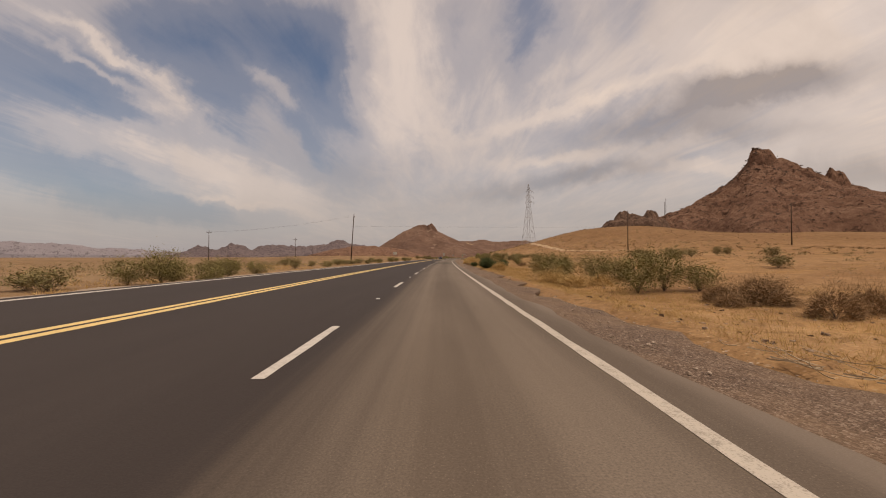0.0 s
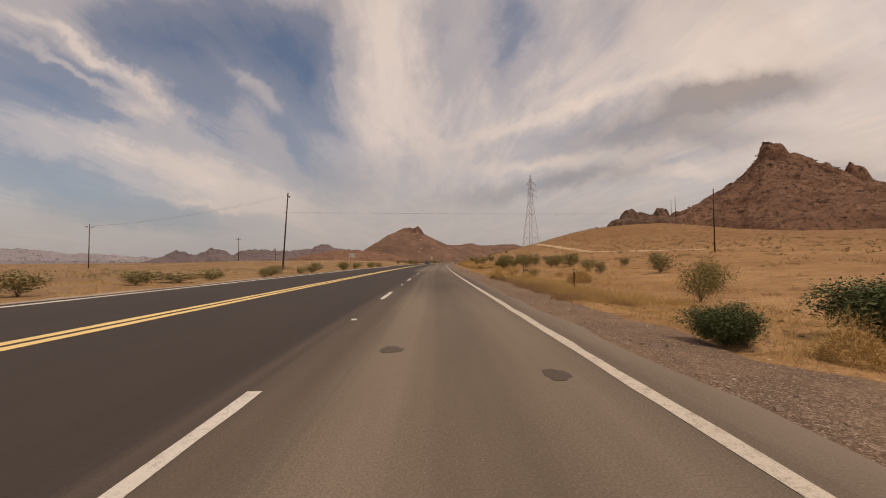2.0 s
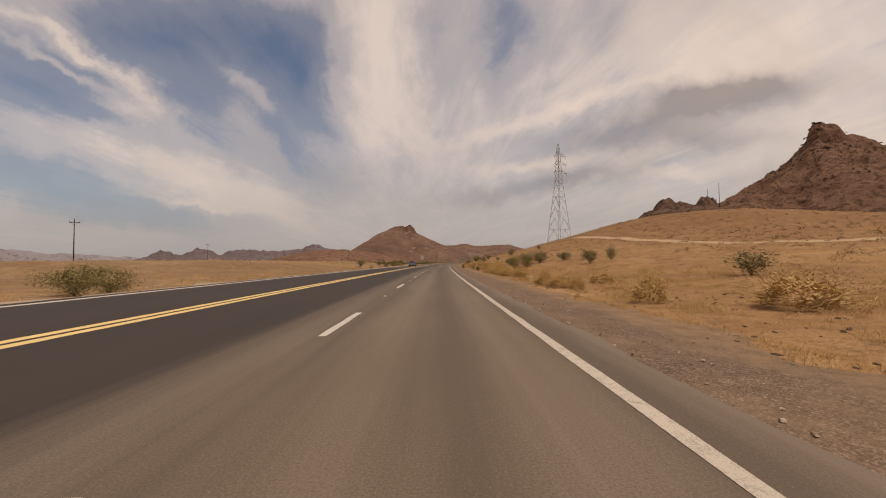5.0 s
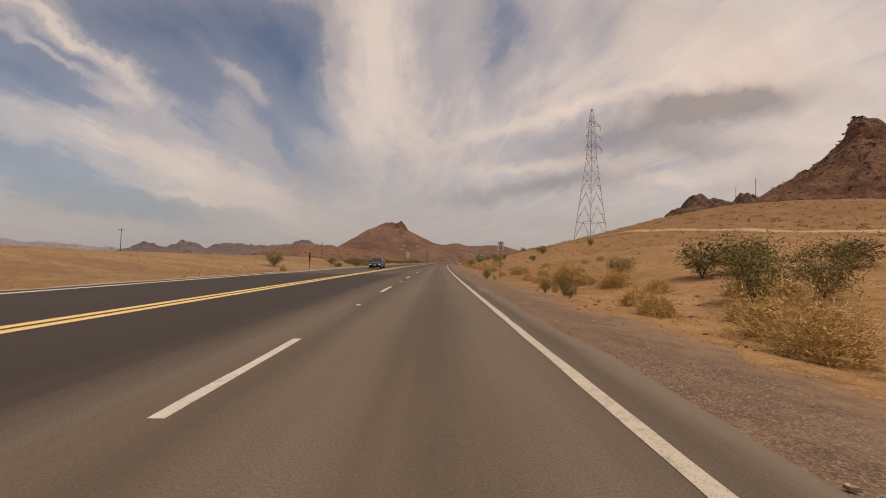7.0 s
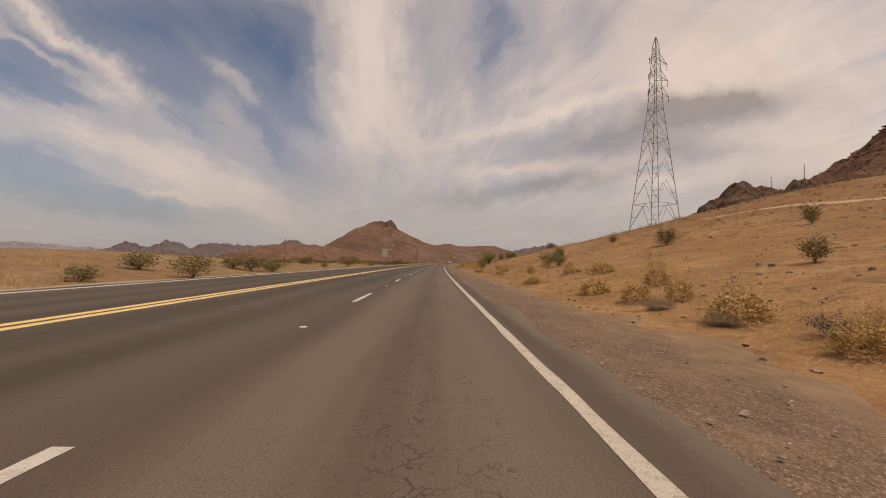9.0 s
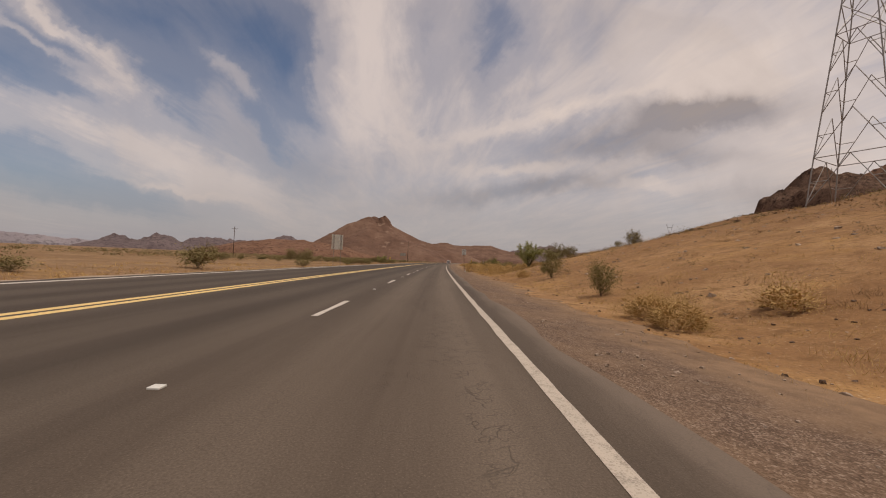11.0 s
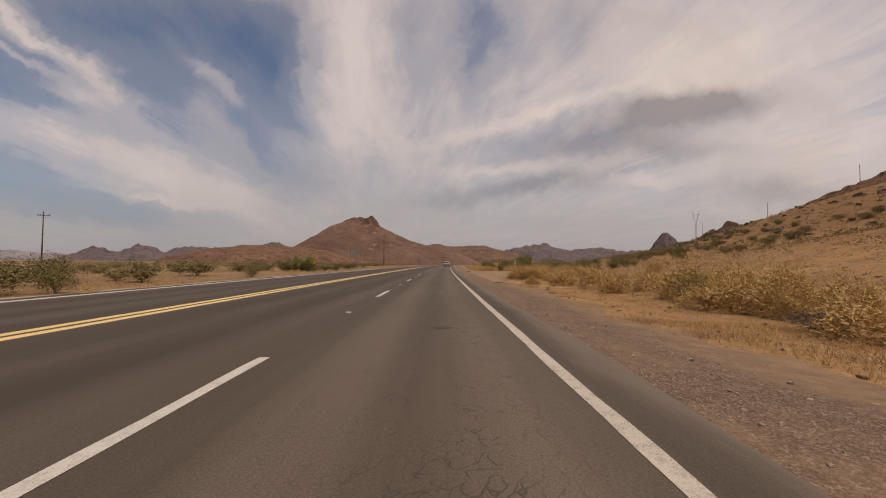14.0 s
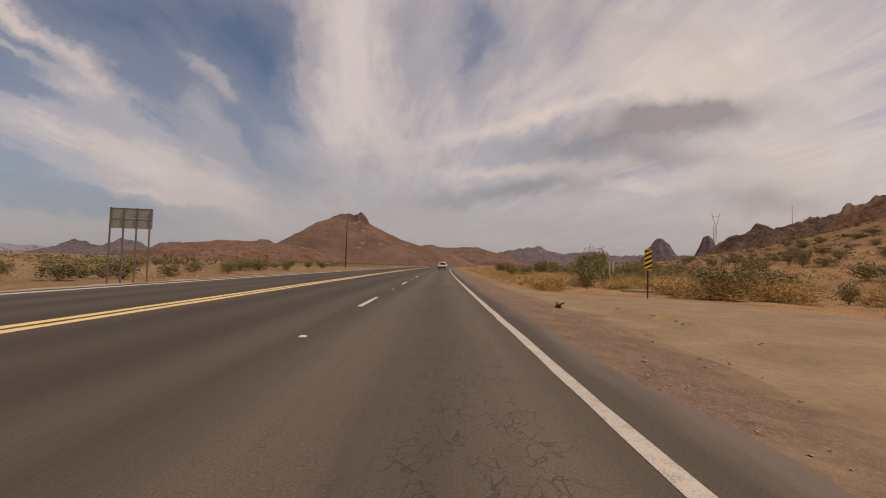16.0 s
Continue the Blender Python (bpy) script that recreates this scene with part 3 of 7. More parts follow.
S_LINE = spread([(-60, 480, 0.5), (480, 1600, 5.0)])
for nm, lat, w, m, lab in (("edge_line", LANE, 0.16, M_DUSTY, "worn white painted edge line"), ("edge_line", LEFT, 0.34, M_WHITE, "white painted edge line"),
                           ("centre_line", YEL - 0.20, 0.25, M_YELLOW, "yellow painted line of a double centre line"),
                           ("centre_line", YEL + 0.20, 0.25, M_YELLOW, "yellow painted line of a double centre line")):
    lat = lat - (0.05 * smooth(60.0, 95.0, S_LINE) if lat == LANE else 0.0)
    tagged(strip(nm, S_LINE, lat - w / 2, lat + w / 2, 0.004, 0.004, m, road, 0.008, 0.008, seed=int(np.mean(lat) * 7 + 90)), lab)

DASH0, PERIOD = 4.66, 12.192


def build_dash(s0):
    return strip("lane_dash", np.linspace(s0, s0 + 3.048, 7), -0.07, 0.07, 0.004, 0.004, M_WHITE, road, 0.009, 0.009, seed=int(s0) + 70)


for n in range(-2, 46):
    build_dash(DASH0 + n * PERIOD)


# ---- hills ----
def ridge_noise(x, y, scale, octaves=5, gain=0.5):
    out = np.zeros(x.shape)
    amp, k = 1.0, 1.0 / scale
    for o in range(octaves):
        flat = [noise.noise(Vector((a * k, b * k, o * 7.3))) for a, b in zip(x.ravel(), y.ravel())]
        out += amp * (1 - 2 * np.abs(np.array(flat).reshape(x.shape)))
        amp *= gain
        k *= 2.1
    return out


def build_hill(name, cx, cy, z0, height, profiles, knobs=(), rough=4.0, scale=50.0, rings=80, spokes=150, mat=None, label="", skirt=14.0):
    """A rocky hill. profiles: compass bearing, base radius, then heights as parts of the whole at even steps from top to base.
    knobs: crags on it (dx, dy, radius, height, steepness)."""
    ang = np.linspace(0, 2 * np.pi, spokes, endpoint=False)
    deg = np.degrees(ang)
    t = np.linspace(0, 1, rings) ** 1.2
    dirs = [p[0] for p in profiles]
    reach = np.interp(deg, dirs, [p[1] for p in profiles], period=360)
    shape = np.stack([np.interp(t, np.linspace(0, 1, len(p[2])), p[2]) for p in profiles])
    prof = np.stack([np.interp(deg, dirs, shape[:, i], period=360) for i in range(rings)])
    wob = np.array([noise.noise(Vector((math.sin(a) * 2.2, math.cos(a) * 2.2, cx * 0.01))) for a in ang])
    r = t[:, None] * (reach * (1 + 0.22 * wob))[None, :]
    x, y = cx + r * np.sin(ang), cy + r * np.cos(ang)
    z = height * prof
    z = z + (ridge_noise(x, y, scale) - 0.6) * rough * np.clip(t * 5, 0.15, 1)[:, None] * np.clip((1 - t) * 4, 0, 1)[:, None]
    for dx, dy, kr, kh, st in knobs:
        d = np.hypot(x - cx - dx, y - cy - dy) / kr
        z = z + kh * np.clip(1.0 - d ** st, 0, 1) * (1 + 0.35 * ridge_noise(x, y, kr * 0.7, 3))
    z = z + z0
    z = z - skirt * smooth(0.72, 1.0, t)[:, None]
    v = np.stack([x, y, z], -1).reshape(-1, 3)
    idx = np.arange((rings - 1) * spokes)
    nxt = np.where((idx % spokes) == spokes - 1, idx - spokes + 1, idx + 1)
    faces = np.stack([idx, nxt, nxt + spokes, idx + spokes], 1).tolist()
    return tagged(mesh_object(name, v, faces, mat or M_HILL), label, "hill", kind="structure")


def build_range(name, centre, dist, pts, mat, label, depth=500.0, rough=16.0, scale=220.0, foot=-30.0):
    """A far chain of hills on an arc round centre: (bearing in degrees, height in metres)."""
    b = np.linspace(pts[0][0], pts[-1][0], int(abs(pts[-1][0] - pts[0][0]) * 9) + 20)
    h = np.interp(b, [p[0] for p in pts], [p[1] for p in pts])
    rows = np.linspace(-1, 1, 13)
    bb, rr = np.meshgrid(np.radians(b), rows, indexing="ij")
    d = dist + rr * depth
    x, y = centre[0] + d * np.sin(bb), centre[1] + d * np.cos(bb)
    z = h[:, None] * (1 - np.abs(rr)) ** 0.8
    z = z + ridge_noise(x, y, scale, 4) * rough * (1 - np.abs(rr)) * np.clip(h / 40.0, 0.1, 1)[:, None]
    z = z + foot * (np.abs(rr) > 0.99)
    return tagged(mesh_object(name, np.stack([x, y, z], -1).reshape(-1, 3), grid_faces(len(b), len(rows)), mat), label, "mountains", kind="structure")


GENTLE = (1, 0.88, 0.70, 0.57, 0.48, 0.38, 0.24, 0.11, 0)
CONE = (1, 0.80, 0.64, 0.50, 0.38, 0.27, 0.17, 0.08, 0)
LEFT_FLANK = (1, 0.72, 0.55, 0.42, 0.33, 0.24, 0.14, 0.06, 0)
RIGHT_FLANK = (1, 0.92, 0.66, 0.49, 0.36, 0.25, 0.15, 0.07, 0)
big_hill = build_hill("big_hill", 421, 522, 18, 116, [(20, 190, CONE), (75, 215, RIGHT_FLANK), (129, 250, RIGHT_FLANK), (175, 235, CONE), (220, 210, CONE), (270, 195, LEFT_FLANK), (309, 185, LEFT_FLANK)],
           [(7, -4, 15, 8, 6.0), (48, -62, 11, 9, 4.0), (-32, -25, 10, 4, 2.5), (30, -52, 12, 5, 2.5)], 6.5, 34, 110, 240,
           label="steep brown rocky hill with a dark crag on top", skirt=26)
build_hill("knoll", 218, 458, 34, 17, [(30, 38, CONE), (120, 58, GENTLE), (210, 38, CONE), (300, 29, CONE)],
           [(-3, 2, 9, 3, 3), (22, -16, 8, 6, 3), (30, -20, 6, 3, 3)], 3.5, 14, 60, 130, M_CRAG, label="low dark knoll of bare rock", skirt=20)
build_hill("crag_ridge", 440, 700, 24, 34, [(0, 150, CONE), (60, 200, GENTLE), (150, 150, CONE), (240, 130, CONE), (300, 110, CONE)],
           [(-10, -20, 14, 5, 3), (-40, 10, 12, 5, 3), (-60, 40, 10, 5, 3)], 8.0, 30, 70, 150, M_CRAG, label="low rocky ridge with broken crags", skirt=22)
DOME = (1, 0.97, 0.90, 0.80, 0.66, 0.49, 0.31, 0.14, 0)
CREST_W = (1, 1, 0.87, 0.72, 0.53, 0.36, 0.20, 0.09, 0)
CREST_E = (1, 1.0, 0.80, 0.70, 0.61, 0.53, 0.455, 0.395, 0.345, 0.30, 0.25, 0.21, 0.17, 0.125, 0.08, 0.04, 0)
far_hill = build_hill("far_hill", -38, 1350, 2, 106, [(0, 260, CONE), (70, 300, CREST_E), (95, 300, CREST_E), (120, 290, CREST_E), (180, 250, CONE), (240, 220, CREST_W), (270, 226, CREST_W), (300, 222, CREST_W)],
           [(22, -4, 12, 3.5, 5.0), (10, -6, 9, 2, 4.0), (-8, -8, 9, 2, 3.0), (60, -60, 14, 3, 3.0)], 3.0, 60, 90, 180, M_FARHILL, label="reddish brown hill with a flat crest and a crag beyond the road")
build_hill("low_hill", -250, 1180, 0, 33, [(0, 260, DOME), (90, 260, DOME), (180, 200, DOME), (235, 170, CONE), (270, 160, CONE), (305, 170, CONE)], (), 4.0, 90, 50, 110, label="long low brown hill")
HORN = (1, 0.95, 0.84, 0.70, 0.54, 0.37, 0.22, 0.10, 0)
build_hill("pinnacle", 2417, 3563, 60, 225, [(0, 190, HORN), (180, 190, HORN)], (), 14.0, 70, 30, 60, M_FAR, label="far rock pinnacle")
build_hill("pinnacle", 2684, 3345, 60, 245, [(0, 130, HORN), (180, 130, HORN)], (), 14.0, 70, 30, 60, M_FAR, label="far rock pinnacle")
C0, C1 = (15.0, 210.0), (31.0, 419.0)
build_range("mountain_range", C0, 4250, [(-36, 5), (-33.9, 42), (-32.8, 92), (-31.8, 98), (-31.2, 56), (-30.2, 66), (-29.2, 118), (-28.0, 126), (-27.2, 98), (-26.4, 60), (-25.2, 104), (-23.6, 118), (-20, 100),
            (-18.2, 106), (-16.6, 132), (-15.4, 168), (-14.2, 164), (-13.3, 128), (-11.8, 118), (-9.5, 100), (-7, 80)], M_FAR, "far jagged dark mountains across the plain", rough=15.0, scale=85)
build_range("brown_range", C0, 3900, [(-9, 30), (-5, 90), (0, 128), (3, 150), (6, 172), (8, 158), (10, 150), (13, 160), (15, 128), (17, 100), (19, 40), (21, 5)], M_FARHILL, "low brown hills behind the road's end", rough=9.0, scale=240)
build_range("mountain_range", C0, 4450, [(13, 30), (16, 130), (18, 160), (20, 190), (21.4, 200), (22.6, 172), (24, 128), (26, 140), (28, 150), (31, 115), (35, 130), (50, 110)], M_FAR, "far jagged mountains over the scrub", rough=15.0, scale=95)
# its haze is only the pale material colour, no air is modelled
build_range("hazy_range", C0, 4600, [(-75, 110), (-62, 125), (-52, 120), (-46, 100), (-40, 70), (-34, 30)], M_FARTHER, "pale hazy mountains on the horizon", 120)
rock_ridge = build_range("rock_ridge", C1, 1000, [(27, 2), (36, 8), (41.5, 16), (43.5, 42), (45, 50), (48, 68), (50, 82), (52, 98), (54, 116), (57, 132), (60, 95), (64, 30), (68, 2)], M_SCRUBHILL,
                         "scrubby brown ridge with broken crags along its crest", 260, 10.0, 40, -10)


def build_scar():
    """A pale road cutting across the far brown hills."""
    b = np.radians(np.linspace(4.0, 7.4, 24))
    drop = np.linspace(0, 1, 24)
    v = []
    for k, dz in enumerate((0.0, 13.0)):
        d = 3740.0 + 10 * k
        z = 128 - 26 * drop + dz * (1 - 0.6 * drop) + 2.5 * np.sin(drop * 17 + k)
        v.append(np.stack([C0[0] + d * np.sin(b), C0[1] + d * np.cos(b), z], -1))
    return tagged(mesh_object("road_cutting", np.stack(v, 1).reshape(-1, 3), grid_faces(24, 2), M_TRACK), "pale cutting of the climbing road on far hills", "road cutting", kind="structure")


build_scar()


# ---- dirt track past the tower ----
def build_track():
    ctl = [(308, 50), (304, 54), (299, 56), (275, 57), (250, 59), (229, 60), (208, 59), (185, 62), (160, 75)]
    u = np.linspace(0, 1, 160)
    k = np.linspace(0, 1, len(ctl))
    sm = np.hanning(17) / np.hanning(17).sum()

    def ease(v):
        w = np.interp(u, k, v)
        w = np.concatenate([np.full(8, w[0]), w, np.full(8, w[-1])])
        return np.convolve(w, sm, "valid")
    cs, cl = ease([c[0] for c in ctl]), ease([c[1] for c in ctl])
    ds, dl = np.gradient(cs), np.gradient(cl)
    n = np.hypot(ds, dl)
    off = np.linspace(-2.1, 2.1, 7)
    ss, ll = cs[:, None] + off * (-dl / n)[:, None], cl[:, None] + off * (ds / n)[:, None]
    x, y = at(ss, ll)
    z = terrain(ss, ll) + 0.16 * (1 - np.abs(off / 2.1) ** 2) - 0.02
    return tagged(mesh_object("dirt_track", np.stack([x, y, z], -1).reshape(-1, 3), grid_faces(160, 7), M_TRACK, shade=True),
                  "pale sandy dirt track climbing the slope", "track", kind="structure")


build_track()


def build_pullout():
    """Bare packed dirt beside the road where cars turn off."""
    ss = np.arange(398.0, 452.0, 1.0)
    edge = np.interp(ss, (398, 406, 412, 418, 426, 434, 440, 447, 452), (7.0, 8.0, 9.3, 11.5, 15.5, 18.0, 14.0, 8.8, 7.2)) + 0.5 * wave(ss, ss * 0.3, 0.9)
    k = np.linspace(0, 1, 20)
    ll = 6.0 + (edge - 6.0)[:, None] * k
    sg = np.repeat(ss[:, None], 20, 1)
    x, y = at(sg, ll)
    low = -0.025 - 0.305 * (ll - 4.26) / 3.7
    z = np.maximum(terrain(sg, ll), np.where(ll < 8.4, low, -9.0)) - 0.14 + 0.18 * np.clip(9 * k * (1.0 - k), 0, 1)
    return tagged(mesh_object("dirt_pullout", np.stack([x, y, z], -1).reshape(-1, 3), grid_faces(len(ss), 20), M_PULL, shade=True),
                  "bare packed pale dirt beside the road", "pullout", kind="structure")


build_pullout()


def build_bank(s0, s1, l0, l1, h, seed):
    """A low washed-out step in the dirt."""
    rng = np.random.default_rng(seed)
    ss = np.arange(s0, s1, 0.22)
    u = (ss - s0) / (s1 - s0)
    ll = l0 + (l1 - l0) * u + 0.16 * np.sin(ss * 2.3 + seed) + rng.normal(0, 0.04, len(ss))
    tall = h * np.sin(np.pi * np.clip(u * 1.0, 0.02, 0.98)) ** 0.5 * rng.uniform(0.6, 1.1, len(ss))
    off, up = np.array([-0.10, -0.02, 0.0, 0.12, 0.8]), np.array([-0.05, 0.35, 0.9, 1.0, 0.0])
    sg, lg = np.repeat(ss[:, None], 5, 1), ll[:, None] + off
    x, y = at(sg, lg)
    z = terrain(sg, lg) + tall[:, None] * up - 0.03
    return tagged(mesh_object("eroded_bank", np.stack([x, y, z], -1).reshape(-1, 3), grid_faces(len(ss), 5), M_GROUND), "low washed-out step in the dirt", "bank", kind="structure")


for i, (s0, s1, l0, l1, h) in enumerate(((334.6, 343.5, 10.1, 10.9, 0.13), (344.5, 353.0, 9.2, 10.6, 0.09), (356.0, 366.0, 9.6, 11.8, 0.10), (232.0, 241.0, 9.2, 10.6, 0.07), (201.0, 211.0, 9.0, 10.4, 0.07), (88.0, 97.0, 8.4, 9.0, 0.07))):
    build_bank(s0, s1, l0, l1, h, 40 + i)


# ---- helpers for things ----
def ground_z(s, lat):
    return float(terrain(s, lat))


def spot(s, lat, dz=0.0, turn=0.0):
    """Pose on the ground at a place of the plan, facing along the road."""
    x, y = at(s, lat)
    return pose(float(x), float(y), ground_z(s, lat) + dz, 0, 0, heading(s) + turn)


def holder(name, m, label="", category="", group=""):
    ob = new(name)
    ob.empty_display_size = 0.2
    ob.matrix_world = m
    return tagged(ob, label, category, group)


def part(name, bm, mat, parent, label="", shade=False):
    me = bpy.data.meshes.new(name)
    bmesh.ops.recalc_face_normals(bm, faces=bm.faces)
    bm.to_mesh(me)
    bm.free()
    me.materials.append(mat)
    if shade:
        me.polygons.foreach_set("use_smooth", np.ones(len(me.polygons), dtype=bool))
    ob = new(name, me)
    ob.parent = parent
    if label:
        ob["label"] = label
    return ob


def box(bm, c, size, bevel=0.0, turn=None):
    r = bmesh.ops.create_cube(bm, size=1.0)
    m = Matrix.Translation(c) @ (turn or Matrix()) @ Matrix.Diagonal((*size, 1))
    bmesh.ops.transform(bm, matrix=m, verts=r["verts"])
    if bevel:
        edges = list({e for v in r["verts"] for e in v.link_edges})
        bmesh.ops.bevel(bm, geom=edges, offset=bevel, segments=2, profile=0.5, affect="EDGES")
    return bm


def tube(bm, a, b, r0, r1=None, sides=6):
    a, b = Vector(a), Vector(b)
    d = b - a
    m = Matrix.Translation((a + b) / 2) @ d.to_track_quat("Z", "Y").to_matrix().to_4x4()
    bmesh.ops.create_cone(bm, cap_ends=True, segments=sides, radius1=r0, radius2=r0 if r1 is None else r1, depth=d.length, matrix=m)
    return bm


def text_part(name, body, size, mat, parent, m, bold=0.0):
    cu = bpy.data.curves.new("letters", "FONT")
    cu.body, cu.size, cu.align_x, cu.align_y, cu.extrude, cu.offset = body, size, "CENTER", "CENTER", 0.002, bold
    tmp = bpy.data.objects.new("letters", cu)
    scene.collection.objects.link(tmp)
    me = bpy.data.meshes.new_from_object(tmp.evaluated_get(bpy.context.evaluated_depsgraph_get()))
    bpy.data.objects.remove(tmp)
    bm = bmesh.new()
    bm.from_mesh(me)
    left = set(bm.verts)
    while left:
        grow, isle = [left.pop()], set()
        while grow:
            v = grow.pop()
            isle.add(v)
            for e in v.link_edges:
                w = e.other_vert(v)
                if w in left:
                    left.discard(w)
                    grow.append(w)
        index = {v: i for i, v in enumerate(isle)}
        faces = [[index[v] for v in f.verts] for f in bm.faces if f.verts[0] in index]
        one = bpy.data.meshes.new(name)
        one.from_pydata([tuple(v.co) for v in isle], [], faces)
        one.materials.append(mat)
        ob = new(name, one)
        ob.parent = parent
        ob.matrix_local = m
    bm.free()


M_SIGNWHITE = plain("white_sign_sheeting", (0.62, 0.60, 0.55), 0.45, var=0.15)
M_BLACK = plain("black_paint", (0.012, 0.012, 0.012), 0.5, var=0.1)
M_GREEN = plain("green_sign_sheeting", (0.012, 0.22, 0.125), 0.4, var=0.15)
M_LETTER = plain("white_letters", (0.75, 0.75, 0.72), 0.5, var=0.05)
M_YSIGN = plain("yellow_sign_sheeting", (0.82, 0.55, 0.02), 0.45, var=0.1)
M_CONCRETE = plain("pale_concrete", (0.34, 0.28, 0.215), 0.9, spec=0.2, var=0.4, scale=4.0)
M_RUST = plain("rusty_post_steel", (0.11, 0.065, 0.04), 0.8, 0.2, 0.3, 0.5)
M_INS = plain("brown_insulator", (0.07, 0.04, 0.03), 0.3)


# ---- utility poles, wires, lattice tower ----
def build_pole(x, y, z0, z1, arm=True, face=0.0, label="", radius=0.16):
    h = z1 - z0
    p = holder("utility_pole", pose(x, y, z0, 0, 0, face), label, "utility pole", "utility poles beside the road")
    bm = bmesh.new()
    tube(bm, (0, 0, -0.6), (0, 0, h), radius, radius * 0.62, 12)
    part("shaft", bm, M_WOOD, p, shade=True)
    if arm:
        for k, (dz, w) in enumerate(((0.75, 2.3),)):
            bm = bmesh.new()
            box(bm, (0, 0.14, h - dz), (w, 0.10, 0.13), 0.012)
            part("crossarm", bm, M_WOOD, p)
            for dx in (-w / 2 + 0.1, -w / 4, w / 2 - 0.1):
                bm = bmesh.new()
                tube(bm, (dx, 0.14, h - dz + 0.05), (dx, 0.14, h - dz + 0.16), 0.03, 0.03, 8)
                tube(bm, (dx, 0.14, h - dz + 0.14), (dx, 0.14, h - dz + 0.30), 0.075, 0.045, 8)
                part("insulator", bm, M_INS, p)
            for sx in (-1, 1):
                bm = bmesh.new()
                tube(bm, (sx * w * 0.36, 0.14, h - dz - 0.03), (0, 0.12, h - dz - 0.75), 0.022, 0.022, 5)
                part("brace", bm, M_STEEL, p)
        bm = bmesh.new()
        tube(bm, (0, 0, h - 0.02), (0, 0, h + 0.28), 0.05, 0.04, 8)
        part("pole_top_pin", bm, M_INS, p)
    return p


def build_wire(a, b, sag, r=0.012, label="sagging dark overhead wire"):
    cu = bpy.data.curves.new("overhead_wire", "CURVE")
    cu.dimensions, cu.bevel_depth, cu.bevel_resolution = "3D", r, 1
    sp = cu.splines.new("POLY")
    n = 25
    sp.points.add(n - 1)
    for i in range(n):
        t = i / (n - 1)
        p = Vector(a).lerp(Vector(b), t)
        sp.points[i].co = (p.x, p.y, p.z - sag * 4 * t * (1 - t), 1)
    cu.materials.append(M_WIRE)
    return tagged(new("overhead_wire", cu), label, "wire", "overhead wires")


MAIN_A, MAIN_B = (-29.0, 141.0), (70.2, 143.2)
za = ground_z(140, -32.5)
zb = ground_z(146.5, 66.5)
lean = build_pole(*MAIN_A, za, 16.4, True, -85, "tall weathered wooden utility pole with a short crossarm", 0.19)
lean.matrix_world = pose(*MAIN_A, za, 0, 3.5, 0) @ pose(0, 0, 0, 0, 0, -85)
build_pole(*MAIN_B, zb, 18.0, False, -85, "dark wooden utility pole without crossarm on sand", 0.17)
build_wire((MAIN_A[0], MAIN_A[1], 12.1), (MAIN_B[0], MAIN_B[1], 12.1), 0.2, 0.014, "thick cable slung across the highway")
LEFT_POLES = [(-100, 178, 13.0), (-84, 240, 12.6), (-110.4, 356.7, 11.8), (-54.1, 468.8, 12.2)]
for x, y, top in LEFT_POLES:
    i = int(np.hypot(RX - x, RY - y).argmin())
    lat = -float(np.hypot(RX[i] - x, RY[i] - y))
    build_pole(x, y, ground_z(S[i], lat), top, True, 15, "wooden utility pole with crossarm standing in scrub", 0.15)
for k in (0, 1, 2):
    build_wire((MAIN_A[0], MAIN_A[1] + (-1.0, 1.0, 0.0)[k], 15.7), (-100 + (-1, 1, 0)[k], 178, 12.5), 1.2, 0.007)
x, y = 22.1, 520.0
build_pole(x, y, ground_z(518, -22), 12.3, False, 0, "plain brown wooden utility pole beside the far lane", 0.15)
for x, y, z0, z1, arm in ((272.4, 469.4, 47, 70.6, True), (300.0, 520.0, 50, 74.0, True), (407.8, 645.0, 58, 85.0, False), (507.6, 820.2, 50, 83.1, False), (560.0, 990.0, 52, 78, False),
                          (163.0, 180.0, 6, 26.0, True)):
    build_pole(x, y, z0, z1, arm, 40, "tall dark pole standing on the stony slope", 0.28)


